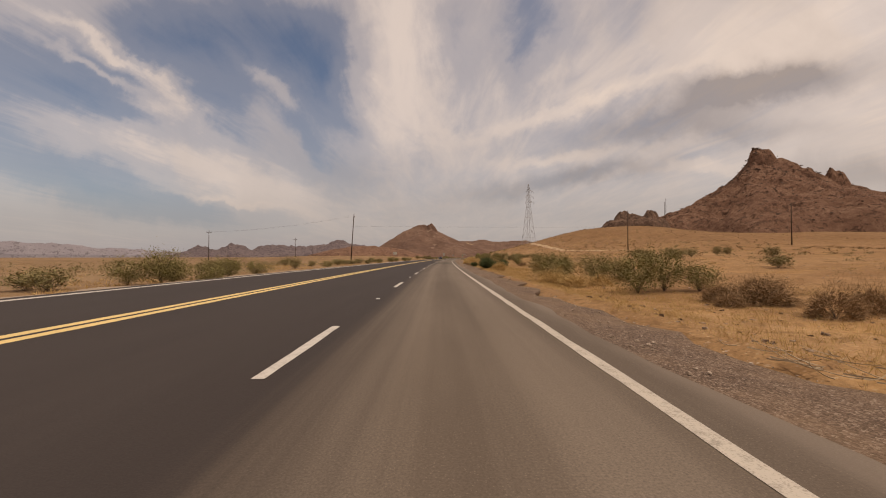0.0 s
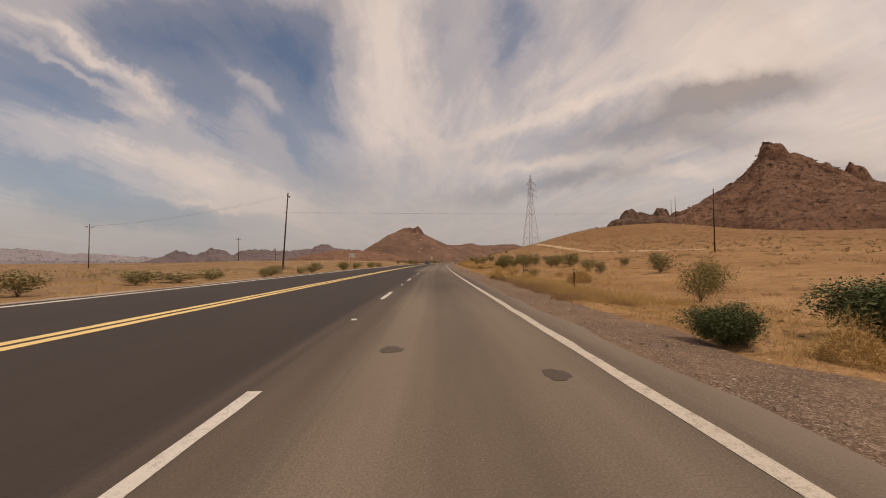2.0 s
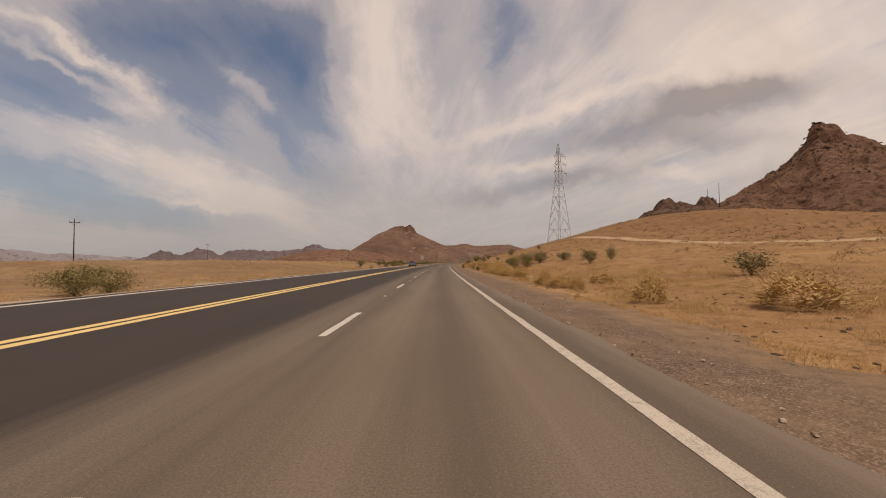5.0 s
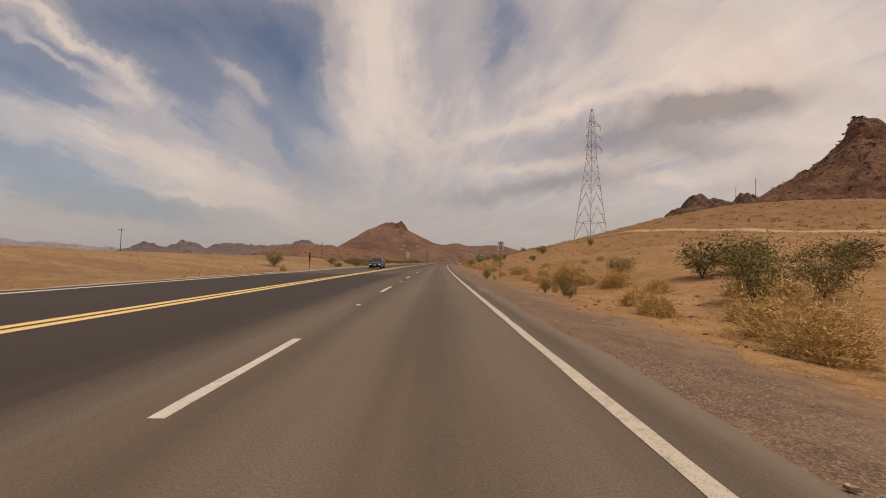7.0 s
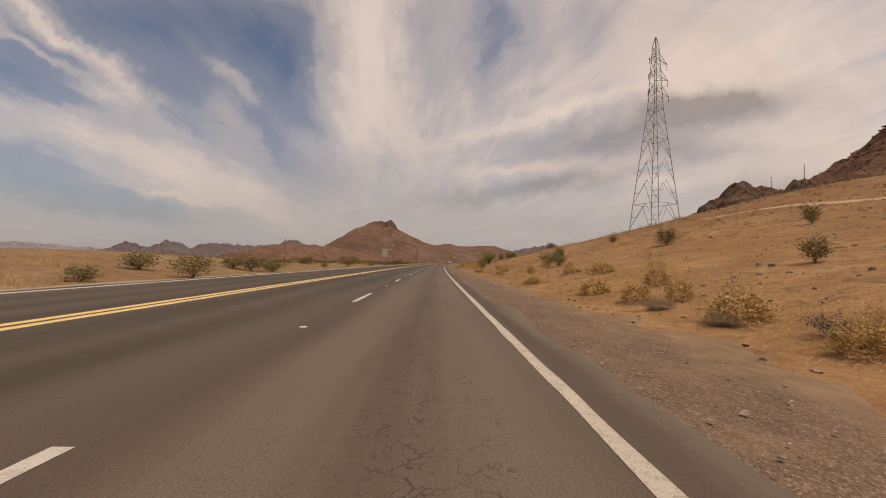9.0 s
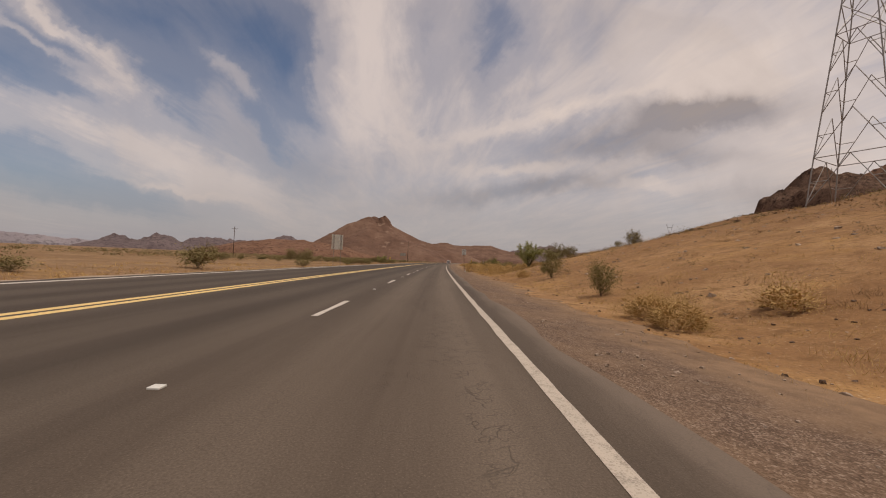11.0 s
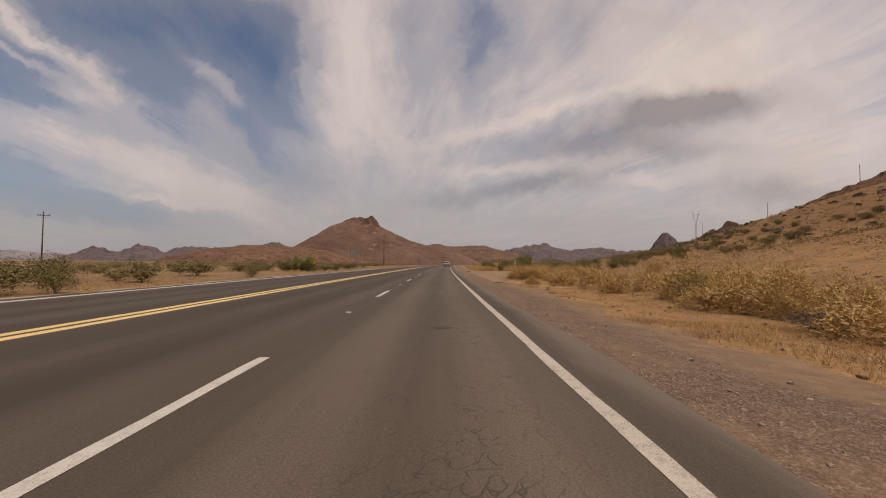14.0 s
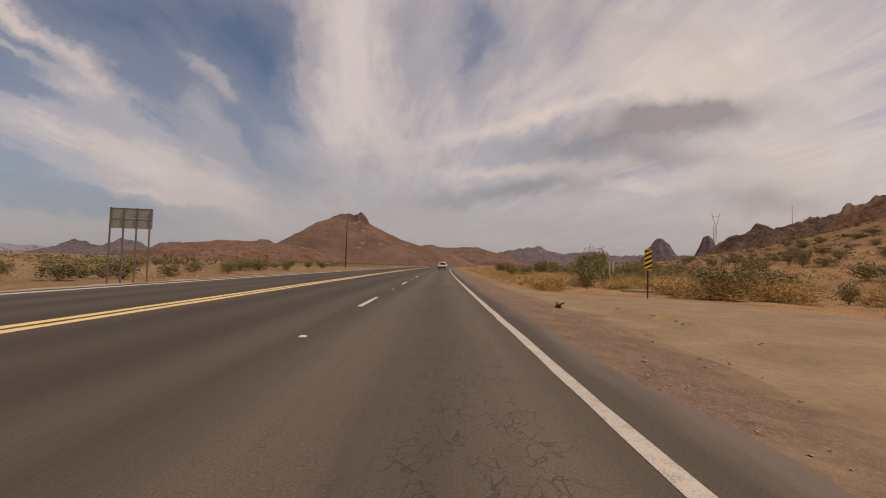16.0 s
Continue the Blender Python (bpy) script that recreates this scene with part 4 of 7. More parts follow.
def build_tower(x, y, z0, h, face):
    """A steel lattice tower with three arms."""
    t = holder("lattice_tower", pose(x, y, z0, 0, 0, face), "tall grey steel lattice power tower on the sandy slope", "power tower")

    def half(u):
        return 4.4 * (1 - u / 0.62) + 1.35 * u / 0.62 if u < 0.62 else 1.35 + (0.55 - 1.35) * (u - 0.62) / 0.33 if u < 0.95 else max(0.08, 0.55 * (1 - u) / 0.05)
    levels = [0, 0.13, 0.25, 0.36, 0.46, 0.54, 0.62, 0.67, 0.72, 0.77, 0.82, 0.87, 0.91, 0.95, 1.0]
    corners = [(1, 1), (-1, 1), (-1, -1), (1, -1)]
    for cx, cy in corners:
        bm = bmesh.new()
        for a, b in zip(levels, levels[1:]):
            tube(bm, (cx * half(a), cy * half(a), h * a - (1.0 if a == 0 else 0)), (cx * half(b), cy * half(b), h * b), 0.09, 0.09, 4)
        part("leg", bm, M_STEEL, t)
    for i in range(4):
        bm = bmesh.new()
        c0, c1 = corners[i], corners[(i + 1) % 4]
        for k, (a, b) in enumerate(zip(levels[:-1], levels[1:])):
            r = 0.055 if k < 6 else 0.042
            p = [(c0[0] * half(a), c0[1] * half(a), h * a), (c1[0] * half(a), c1[1] * half(a), h * a), (c0[0] * half(b), c0[1] * half(b), h * b), (c1[0] * half(b), c1[1] * half(b), h * b)]
            mid = (Vector(p[2]) + Vector(p[3])) / 2
            if k < 4:
                tube(bm, p[0], mid, r, r, 4), tube(bm, p[1], mid, r, r, 4)
                q0, q1 = (Vector(p[0]) + mid) / 2, (Vector(p[1]) + mid) / 2
                tube(bm, q0, (Vector(p[0]) + Vector(p[2])) / 2, 0.05, 0.05, 4), tube(bm, q1, (Vector(p[1]) + Vector(p[3])) / 2, 0.05, 0.05, 4)
            else:
                tube(bm, p[0], p[3], r, r, 4), tube(bm, p[1], p[2], r, r, 4)
            if k in (0, 3, 5, 7, 9, 11):
                tube(bm, p[2], p[3], r * 1.15, r * 1.15, 4)
        part("bracing", bm, M_STEEL, t)
    for u, w in ((0.70, 5.4), (0.785, 5.0), (0.87, 4.6)):
        for sx in (-1, 1):
            bm = bmesh.new()
            tip = (sx * (w if sx > 0 else w * 0.55), 0, h * u + 0.4)
            for cy in (-1, 1):
                tube(bm, (sx * half(u), cy * half(u), h * u), tip, 0.06, 0.06, 4)
                tube(bm, (sx * half(u + 0.04), cy * half(u + 0.04), h * (u + 0.04)), tip, 0.06, 0.06, 4)
            for f in (0.35, 0.65):
                e = Vector((sx * half(u), 0, h * u)).lerp(Vector(tip), f)
                g = Vector((sx * half(u), 0, h * (u + 0.04))).lerp(Vector(tip), f)
                tube(bm, e, g, 0.04, 0.04, 4)
            arm = part("arm", bm, M_STEEL, t)
            bm = bmesh.new()
            tube(bm, tip, (tip[0], 0, tip[2] - 1.7), 0.07, 0.07, 6)
            part("insulator_string", bm, M_INS, arm)
    return t


tx, ty = 78.0, 335.0
build_tower(tx, ty, ground_z(339, 55.0) - 0.3, 52.0, 20)


def build_far_tower(x, y, z0, h):
    t = holder("far_power_tower", pose(x, y, z0, 0, 0, -43), "distant grey lattice tower with a forked top", "power tower")
    for sx in (-1, 1):
        bm = bmesh.new()
        tube(bm, (sx * 1.2, 0, 0), (sx * 0.5, 0, h * 0.55), 0.16, 0.14, 5)
        tube(bm, (sx * 0.5, 0, h * 0.55), (sx * 4.2, 0, h), 0.16, 0.12, 5)
        for k in range(5):
            a, b = k / 5, (k + 1) / 5
            tube(bm, (sx * (0.5 + 3.7 * a), 0, h * (0.55 + 0.45 * a)), (sx * (0.5 + 3.7 * b) * 0.75, 0, h * (0.55 + 0.45 * b)), 0.08, 0.08, 4)
            tube(bm, (sx * (1.2 - 0.7 * a), 0, h * 0.55 * a), (-sx * (1.2 - 0.7 * b), 0, h * 0.55 * b), 0.09, 0.09, 4)
        part("fork", bm, M_STEEL, t)
    bm = bmesh.new()
    box(bm, (0, 0, h * 0.86), (6.6, 0.3, 0.35))
    part("crossarm", bm, M_STEEL, t)
    return t


build_far_tower(398.4, 812.3, 34, 34)


# ---- road signs ----
def build_speed_sign(s, lat):
    p = holder("speed_limit_sign", spot(s, lat, 0.26), "white speed limit sign on a thin steel post", "road sign")
    bm = bmesh.new()
    box(bm, (0, 0.03, 1.35), (0.055, 0.045, 3.9), 0.006)
    part("post", bm, M_POST, p)
    bm = bmesh.new()
    box(bm, (0, -0.02, 2.85), (0.61, 0.006, 0.78), 0.002)
    panel = part("panel", bm, M_SIGNWHITE, p)
    bm = bmesh.new()
    for cx, cz, w, h in ((0, 0.365, 0.57, 0.014), (0, -0.365, 0.57, 0.014), (-0.28, 0, 0.014, 0.73), (0.28, 0, 0.014, 0.73)):
        box(bm, (cx, -0.025, 2.85 + cz), (w, 0.003, h))
    part("border", bm, M_BLACK, panel)
    face = Matrix.Rotation(radians(90), 4, "X")
    text_part("letter", "SPEED", 0.145, M_BLACK, panel, Matrix.Translation((0, -0.026, 3.12)) @ face, 0.004)
    text_part("letter", "LIMIT", 0.145, M_BLACK, panel, Matrix.Translation((0, -0.026, 2.96)) @ face, 0.004)
    text_part("numeral", "65", 0.40, M_BLACK, panel, Matrix.Translation((0, -0.026, 2.68)) @ face, 0.012)
    return p


def build_keep_sign(s, lat):
    p = holder("traffic_sign", spot(s, lat, 0.14, -4) @ pose(0, 0, 0, 0, -3.0, 0), "white passing-rule sign in black letters on a brown post", "road sign")
    bm = bmesh.new()
    box(bm, (0, 0.03, 1.4), (0.06, 0.05, 3.6), 0.006)
    part("post", bm, M_RUST, p)
    bm = bmesh.new()
    box(bm, (0, -0.02, 2.92), (0.64, 0.006, 0.86), 0.002)
    panel = part("panel", bm, M_SIGNWHITE, p)
    bm = bmesh.new()
    for cx, cz, w, h in ((0, 0.405, 0.60, 0.012), (0, -0.405, 0.60, 0.012), (-0.295, 0, 0.012, 0.81), (0.295, 0, 0.012, 0.81)):
        box(bm, (cx, -0.025, 2.92 + cz), (w, 0.003, h))
    part("border", bm, M_BLACK, panel)
    face = Matrix.Rotation(radians(90), 4, "X")
    for body, size, z in (("KEEP", 0.185, 3.20), ("RIGHT", 0.185, 3.01), ("EXCEPT", 0.125, 2.80), ("TO PASS", 0.125, 2.63)):
        text_part("letter", body, size, M_BLACK, panel, Matrix.Translation((0, -0.026, z)) @ face, 0.002)
    return p


def build_mile_marker(s, lat):
    p = holder("mile_marker", spot(s, lat, 0.28, -3), "green mile marker with white numerals on a post", "road sign")
    bm = bmesh.new()
    box(bm, (0, 0.02, 0.95), (0.05, 0.04, 3.1), 0.005)
    part("post", bm, M_POST, p)
    bm = bmesh.new()
    box(bm, (0, -0.015, 2.05), (0.26, 0.006, 1.24), 0.002)
    panel = part("panel", bm, M_GREEN, p)
    face = Matrix.Rotation(radians(90), 4, "X")
    text_part("letter", "MILE", 0.085, M_LETTER, panel, Matrix.Translation((0, -0.02, 2.60)) @ face, 0.002)
    for ch, z in (("1", 2.33), ("9", 2.02), ("1", 1.70)):
        text_part("numeral", ch, 0.32, M_LETTER, panel, Matrix.Translation((0, -0.02, z)) @ face, 0.008)
    return p


def build_marker_back(s, lat):
    p = holder("mile_marker", spot(s, lat), "narrow dark sign seen from behind on a post", "road sign")
    bm = bmesh.new()
    box(bm, (0, 0.02, 0.9), (0.06, 0.05, 2.6), 0.005)
    part("post", bm, M_RUST, p)
    bm = bmesh.new()
    box(bm, (0, 0.05, 1.75), (0.20, 0.008, 1.0), 0.002)
    part("panel", bm, M_RUST, p)
    return p


def build_hazard_marker(s, lat, lean):
    """Yellow plate with black slanting stripes."""
    p = holder("hazard_marker", spot(s, lat, 0.1, lean), "yellow and black striped hazard marker on a post", "road sign", "hazard markers at the culvert")
    bm = bmesh.new()
    box(bm, (0, 0.02, 0.6), (0.055, 0.045, 2.6), 0.005)
    part("post", bm, M_RUST, p)
    bm = bmesh.new()
    box(bm, (0, -0.015, 1.6), (0.31, 0.006, 0.92), 0.003)
    panel = part("panel", bm, M_YSIGN, p)
    for k in range(5):
        z = 1.6 + (k - 2) * 0.2
        sl = -0.075 if lean <= 0 else 0.075
        bm = bmesh.new()
        pts = [(-0.152, z + sl - 0.05), (0.152, z - sl - 0.05), (0.152, z - sl + 0.05), (-0.152, z + sl + 0.05)]
        pts = [(a, min(max(b, 1.145), 2.055)) for a, b in pts]
        vs = [bm.verts.new((a, y, b)) for y in (-0.0185, -0.0215) for a, b in pts]
        bm.faces.new(vs[:4]), bm.faces.new(vs[4:])
        for i in range(4):
            bm.faces.new((vs[i], vs[(i + 1) % 4], vs[4 + (i + 1) % 4], vs[4 + i]))
        part("stripe", bm, M_BLACK, panel)
    return p


def build_sign_back(s, lat, w, h, z0, posts, slats, label, turn=0.0, metal=M_SIGNBACK):
    """A sign seen from behind: panel of boards, ribs and posts."""
    p = holder("sign_back", spot(s, lat, 0, turn), label, "road sign")
    for x in posts:
        bm = bmesh.new()
        box(bm, (x, 0, (z0 + h) / 2 - 0.3), (0.055, 0.08, z0 + h + 0.6), 0.008)
        part("post", bm, M_POST, p)
    n = slats
    for k in range(n):
        bm = bmesh.new()
        hh = h / n
        box(bm, (0, 0.085, z0 + hh * (k + 0.5)), (w, 0.03, hh - 0.012), 0.004)
        board = part("board", bm, metal, p)
        bm = bmesh.new()
        box(bm, (0, 0.062, z0 + hh * (k + 1) - 0.02), (w, 0.02, 0.025))
        part("rib", bm, metal, board)
    return p


build_speed_sign(222.0, 8.0)
build_mile_marker(230.3, 6.9)
build_keep_sign(349.8, 6.25)
build_marker_back(230.0, -12.6)
build_hazard_marker(439.6, 12.25, -6).scale = (1.13, 1.13, 1.13)
build_hazard_marker(425.6, -16.3, 6)
build_sign_back(134.4, -15.9, 1.25, 0.82, 2.45, (-0.38, 0.38), 2, "pale sign seen from behind on two posts", 12)
build_sign_back(352.0, -13.9, 1.75, 2.35, 2.75, (-0.5, 0.62), 11, "tall slatted sign seen from behind on two posts", 6)
build_sign_back(441.0, -13.9, 2.0, 1.07, 2.97, (-0.94, -0.32, 0.30, 0.92), 2, "wide dull grey sign seen from behind on four posts", 8, M_DULL)
build_sign_back(457.0, 17.9, 0.42, 1.35, 0.95, (0.0,), 1, "small pale sign plate on a post")


def build_stake(s, lat, h):
    p = holder("delineator_post", spot(s, lat), "brown steel roadside post in dry grass", "post")
    bm = bmesh.new()
    box(bm, (0, 0, h / 2 - 0.1), (0.08, 0.05, h + 0.2), 0.008)
    part("stake", bm, M_RUST, p)
    bm = bmesh.new()
    box(bm, (0, -0.03, h - 0.12), (0.075, 0.008, 0.1))
    part("reflector", bm, M_SIGNWHITE, p, "pale reflector tab")
    return p


def build_headwall(s, lat, w, turn=0):
    p = holder("culvert_headwall", spot(s, lat, 0, turn), "pale concrete culvert headwall in the dirt", "headwall")
    bm = bmesh.new()
    box(bm, (0, 0, 0.0), (0.25, w, 0.3), 0.02)
    part("wall", bm, M_CONCRETE, p)
    bm = bmesh.new()
    tube(bm, (-0.1, 0, -0.22), (0.14, 0, -0.22), 0.2, 0.2, 14)
    part("pipe_mouth", bm, M_BLACK, p)
    return p


build_stake(75.5, 9.77, 1.2)
build_stake(103.1, 12.8, 1.1)
build_headwall(446.2, 15.0, 1.9, 80)
build_headwall(427.5, -14.9, 1.9)


# ---- desert plants ----
M_LEAF = leaf_material("creosote_leaves", (0.160, 0.131, 0.046), (0.195, 0.159, 0.056), (0.232, 0.190, 0.069))
M_OLIVE = leaf_material("dusty_olive_leaves", (0.175, 0.138, 0.057), (0.215, 0.170, 0.071), (0.255, 0.204, 0.088))
M_SCRUB = leaf_material("dull_olive_scrub", (0.165, 0.130, 0.060), (0.198, 0.156, 0.073), (0.235, 0.187, 0.089))
M_DARKLEAF = leaf_material("dense_green_leaves", (0.035, 0.048, 0.016), (0.075, 0.092, 0.033), (0.14, 0.15, 0.06))
M_STRAW = leaf_material("dry_golden_stems", (0.42, 0.272, 0.104), (0.48, 0.316, 0.124), (0.535, 0.362, 0.150))
M_STRAW2 = leaf_material("dry_straw_grass", (0.34, 0.205, 0.075), (0.49, 0.31, 0.115), (0.60, 0.41, 0.175))
M_BROWN = leaf_material("brown_dry_brush", (0.15, 0.085, 0.042), (0.27, 0.165, 0.08), (0.40, 0.26, 0.135))
M_PALE = leaf_material("pale_dry_twigs", (0.28, 0.20, 0.12), (0.40, 0.30, 0.19), (0.52, 0.41, 0.28))
M_DEADTWIG = leaf_material("dead_dark_twigs", (0.035, 0.026, 0.024), (0.07, 0.052, 0.047), (0.13, 0.10, 0.09))
M_TWIG = plain("grey_brown_bark", (0.13, 0.085, 0.055), 0.9, spec=0.15, var=0.5)
M_PALO = leaf_material("palo_verde_twigs", (0.17, 0.175, 0.055), (0.29, 0.285, 0.095), (0.42, 0.39, 0.15))
M_PALOBARK = plain("green_grey_bark", (0.11, 0.10, 0.055), 0.85, spec=0.2, var=0.4)


def tri_mesh(name, tri, mat):
    """A mesh of loose triangles from an array (n, 3, 3)."""
    n = len(tri)
    me = bpy.data.meshes.new(name)
    me.vertices.add(n * 3)
    me.vertices.foreach_set("co", np.asarray(tri, np.float32).ravel())
    me.loops.add(n * 3)
    me.loops.foreach_set("vertex_index", np.arange(n * 3, dtype=np.int32))
    me.polygons.add(n)
    me.polygons.foreach_set("loop_start", np.arange(0, n * 3, 3, dtype=np.int32))
    me.update(calc_edges=True)
    me.materials.append(mat)
    return me


def unit(v):
    return v / (np.linalg.norm(v, axis=-1, keepdims=True) + 1e-9)


def leaves(rng, pts, size, stretch=2.0):
    """Small pointed leaves at the given points, turned at random."""
    n = len(pts)
    a = unit(rng.normal(size=(n, 3)) + np.array([0, 0, 0.5]))
    b = unit(np.cross(a, rng.normal(size=(n, 3))))
    s = size * rng.uniform(0.6, 1.4, (n, 1))
    tip = pts + a * s * stretch
    l, r = pts + b * s * 0.55, pts - b * s * 0.55
    return np.stack([l, r, tip], 1)


def twigs(paths, r0, r1):
    """Three-sided tapering tubes along polylines, as triangles."""
    out = []
    for p in paths:
        p = np.asarray(p)
        n = len(p)
        d = unit(np.gradient(p, axis=0))
        u = unit(np.cross(d, np.array([0.31, 0.77, 0.2])))
        v = np.cross(d, u)
        rad = np.linspace(r0, r1, n)[:, None]
        ring = [p + rad * (u * math.cos(k) + v * math.sin(k)) for k in (0.0, 2.0944, 4.1888)]
        for k in range(3):
            a, b = ring[k], ring[(k + 1) % 3]
            out.append(np.stack([a[:-1], b[:-1], b[1:]], 1))
            out.append(np.stack([a[:-1], b[1:], a[1:]], 1))
    return np.concatenate(out)


def bush_meshes(seed, mat, stems=13, spread=0.46, leaf=0.020, per=105, clump=0.085, low=0.25, stem_mat=None, stretch=2.2):
    """A shrub one metre wide and high: bent stems from one root, side shoots, and leaves in clumps towards their ends."""
    rng = np.random.default_rng(seed)
    paths, pts = [], []
    for i in range(stems):
        ang = 2 * math.pi * (i + rng.uniform(-0.4, 0.4)) / stems
        out, top = spread * rng.uniform(0.25, 1.1), rng.uniform(0.55, 1.02)
        if rng.random() < 0.35:
            out, top = out * 1.15, top * 0.62
        t = np.linspace(0, 1, 6)[:, None]
        dirv = np.array([math.cos(ang), math.sin(ang), 0])
        p = dirv * out * t ** 1.15 + np.array([0, 0, top]) * t ** 0.85 + rng.normal(0, 0.018, (6, 3)) * t
        paths.append(p)
        for k in range(4):
            u = rng.uniform(0.4, 0.95)
            q = p[int(u * 5)]
            e = q + unit(rng.normal(size=3) + dirv * 0.8 + np.array([0, 0, 0.7])) * rng.uniform(0.12, 0.26)
            if k == 0:
                paths.append(np.stack([q, (q + e) / 2 + rng.normal(0, 0.012, 3), e]))
            pts.append(e + rng.normal(0, clump * 0.7, (per // 4, 3)))
        w = rng.uniform(low, 1.0, per) ** 0.7
        idx = np.clip((w * 5).astype(int), 0, 5)
        pts.append(p[idx] + rng.normal(0, clump, (per, 3)) * (0.5 + w[:, None]))
    count = int(stems * per * 0.9)
    fill = unit(rng.normal(size=(count, 3))) * rng.uniform(0.3, 1.0, (count, 1)) ** 0.5
    fill = fill * np.array([0.44, 0.44, 0.40]) * (1 + 0.25 * np.sin(5 * fill[:, :1] + 4 * fill[:, 1:2] + seed)) + np.array([0, 0, 0.52])
    pts = np.concatenate(pts + [fill])
    pts = pts[pts[:, 2] > 0.06]
    heart = fill[:len(fill) // 4]
    heart = (heart - np.array([0, 0, 0.5])) * 0.78 + np.array([0, 0, 0.46])
    tri = np.concatenate([leaves(rng, pts, leaf, stretch), leaves(rng, heart, leaf * 2.3, 1.3)])
    return (tri_mesh("branchwork", twigs(paths, 0.0055, 0.002), stem_mat or M_TWIG), tri_mesh("foliage", tri, mat))


def tuft_meshes(seed, mat, blades=900, lean=0.55, width=0.010, ball=0.0):
    """A dry bushy tuft one metre wide and high: hundreds of thin bent stalks; ball bends them into a rounder heap."""
    rng = np.random.default_rng(seed)
    ang = rng.uniform(0, 2 * math.pi, blades)
    rad = np.sqrt(rng.uniform(0, 1, blades))
    lump = 1 + 0.22 * np.sin(ang * 3 + seed) + 0.12 * np.sin(ang * 7 + 2 * seed)
    foot = np.stack([np.cos(ang) * rad * 0.20, np.sin(ang) * rad * 0.20, np.zeros(blades)], 1)
    reach = lean * rad * rng.uniform(0.6, 1.1, blades) * lump
    top = rng.uniform(0.55, 1.0, blades) * np.sqrt(np.clip(1 - (rad * 0.82) ** 2, 0.05, 1))
    tip = np.stack([np.cos(ang) * (0.2 * rad + reach * 0.8), np.sin(ang) * (0.2 * rad + reach * 0.8), top], 1)
    mid = (foot + tip) / 2 + np.stack([np.cos(ang) * reach * (0.1 + ball), np.sin(ang) * reach * (0.1 + ball), 0.06 + 0 * ang], 1)
    mid += rng.normal(0, 0.03, mid.shape)
    side = unit(np.cross(tip - foot, rng.normal(size=(blades, 3)))) * width
    low = np.stack([foot - side, foot + side, mid], 1)
    high = np.stack([mid - side * 0.9, mid + side * 0.9, tip], 1)
    spark = leaves(rng, tip[::2] + rng.normal(0, 0.03, tip[::2].shape), width * 1.3)
    q = mid + rng.normal(0, 0.05, mid.shape)
    fork = np.stack([mid - side * 0.7, mid + side * 0.7, q + (tip - mid) * 0.9 + rng.normal(0, 0.05, mid.shape)], 1)
    return tri_mesh("tuft", np.concatenate([low, high, fork, spark]), mat)


def mound_meshes(seed, mat, hairs=2400, width=0.0048, length=0.11, stem_mat=None):
    """A fuzzy dry bush one metre wide and high: fine twigs standing out all over an uneven mound, on stems from one root."""
    rng = np.random.default_rng(seed)
    d = unit(rng.normal(size=(hairs, 3)) * np.array([1, 1, 0.9]))
    d[:, 2] = np.abs(d[:, 2])
    ang = np.arctan2(d[:, 1], d[:, 0])
    lump = 1 + 0.16 * np.sin(ang * 2 + seed) + 0.13 * np.sin(ang * 5 + 2 * seed + 3 * d[:, 2]) + 0.10 * np.sin(7 * d[:, 2] + seed + ang * 3)
    r = rng.uniform(0.25, 1.0, hairs) ** 0.55 * lump
    foot = d * np.array([0.42, 0.42, 0.80]) * r[:, None] + np.array([0, 0, 0.05])
    way = unit(d * 0.55 + rng.normal(0, 0.45, (hairs, 3)) + np.array([0, 0, 0.35]))
    tip = foot + way * length * rng.uniform(0.5, 1.4, (hairs, 1))
    side = unit(np.cross(way, rng.normal(size=(hairs, 3)))) * width * np.where(r[:, None] < 0.72, 3.2, 1.0)
    paths = []
    for i in range(16):
        e = foot[i * (hairs // 16)]
        q = np.linspace(0, 1, 5)[:, None]
        paths.append(e * q ** 1.1 * np.array([1, 1, 1]) + rng.normal(0, 0.015, (5, 3)) * q)
    return (tri_mesh("branchwork", twigs(paths, 0.0035, 0.0015), stem_mat or mat), tri_mesh("foliage", np.stack([foot - side, foot + side, tip], 1), mat))


def split_wide(rows, most=2.9):
    """Wide clumps stand as several bushes side by side."""
    out = []
    for s, lat, w, h in rows:
        n = max(1, math.ceil(w / most - 0.15))
        for i in range(n):
            o = (i - (n - 1) / 2) * w / n
            out.append((s + 0.5 * math.sin(7.1 * s + i * 2.4), lat + o, w / n * (1.35 if n > 1 else 1.0), h * (1.0 - 0.16 * ((i * 37 + int(s)) % 3) / 2 * (n > 1))))
    return out


def make_bush(name, metas, s, lat, w, h, turn, label, category, group):
    x, y = at(s, lat)
    ob = new(name)
    ob.empty_display_size = 0.2
    ob.location = (float(x), float(y), ground_z(s, lat) - 0.03)
    ob.rotation_euler = (0, 0, turn)
    ob.scale = (w, w * 0.92, h)
    tagged(ob, label, category, group)
    for me in metas:
        c = new(me.name.split(".")[0], me)
        c.parent = ob
    return ob


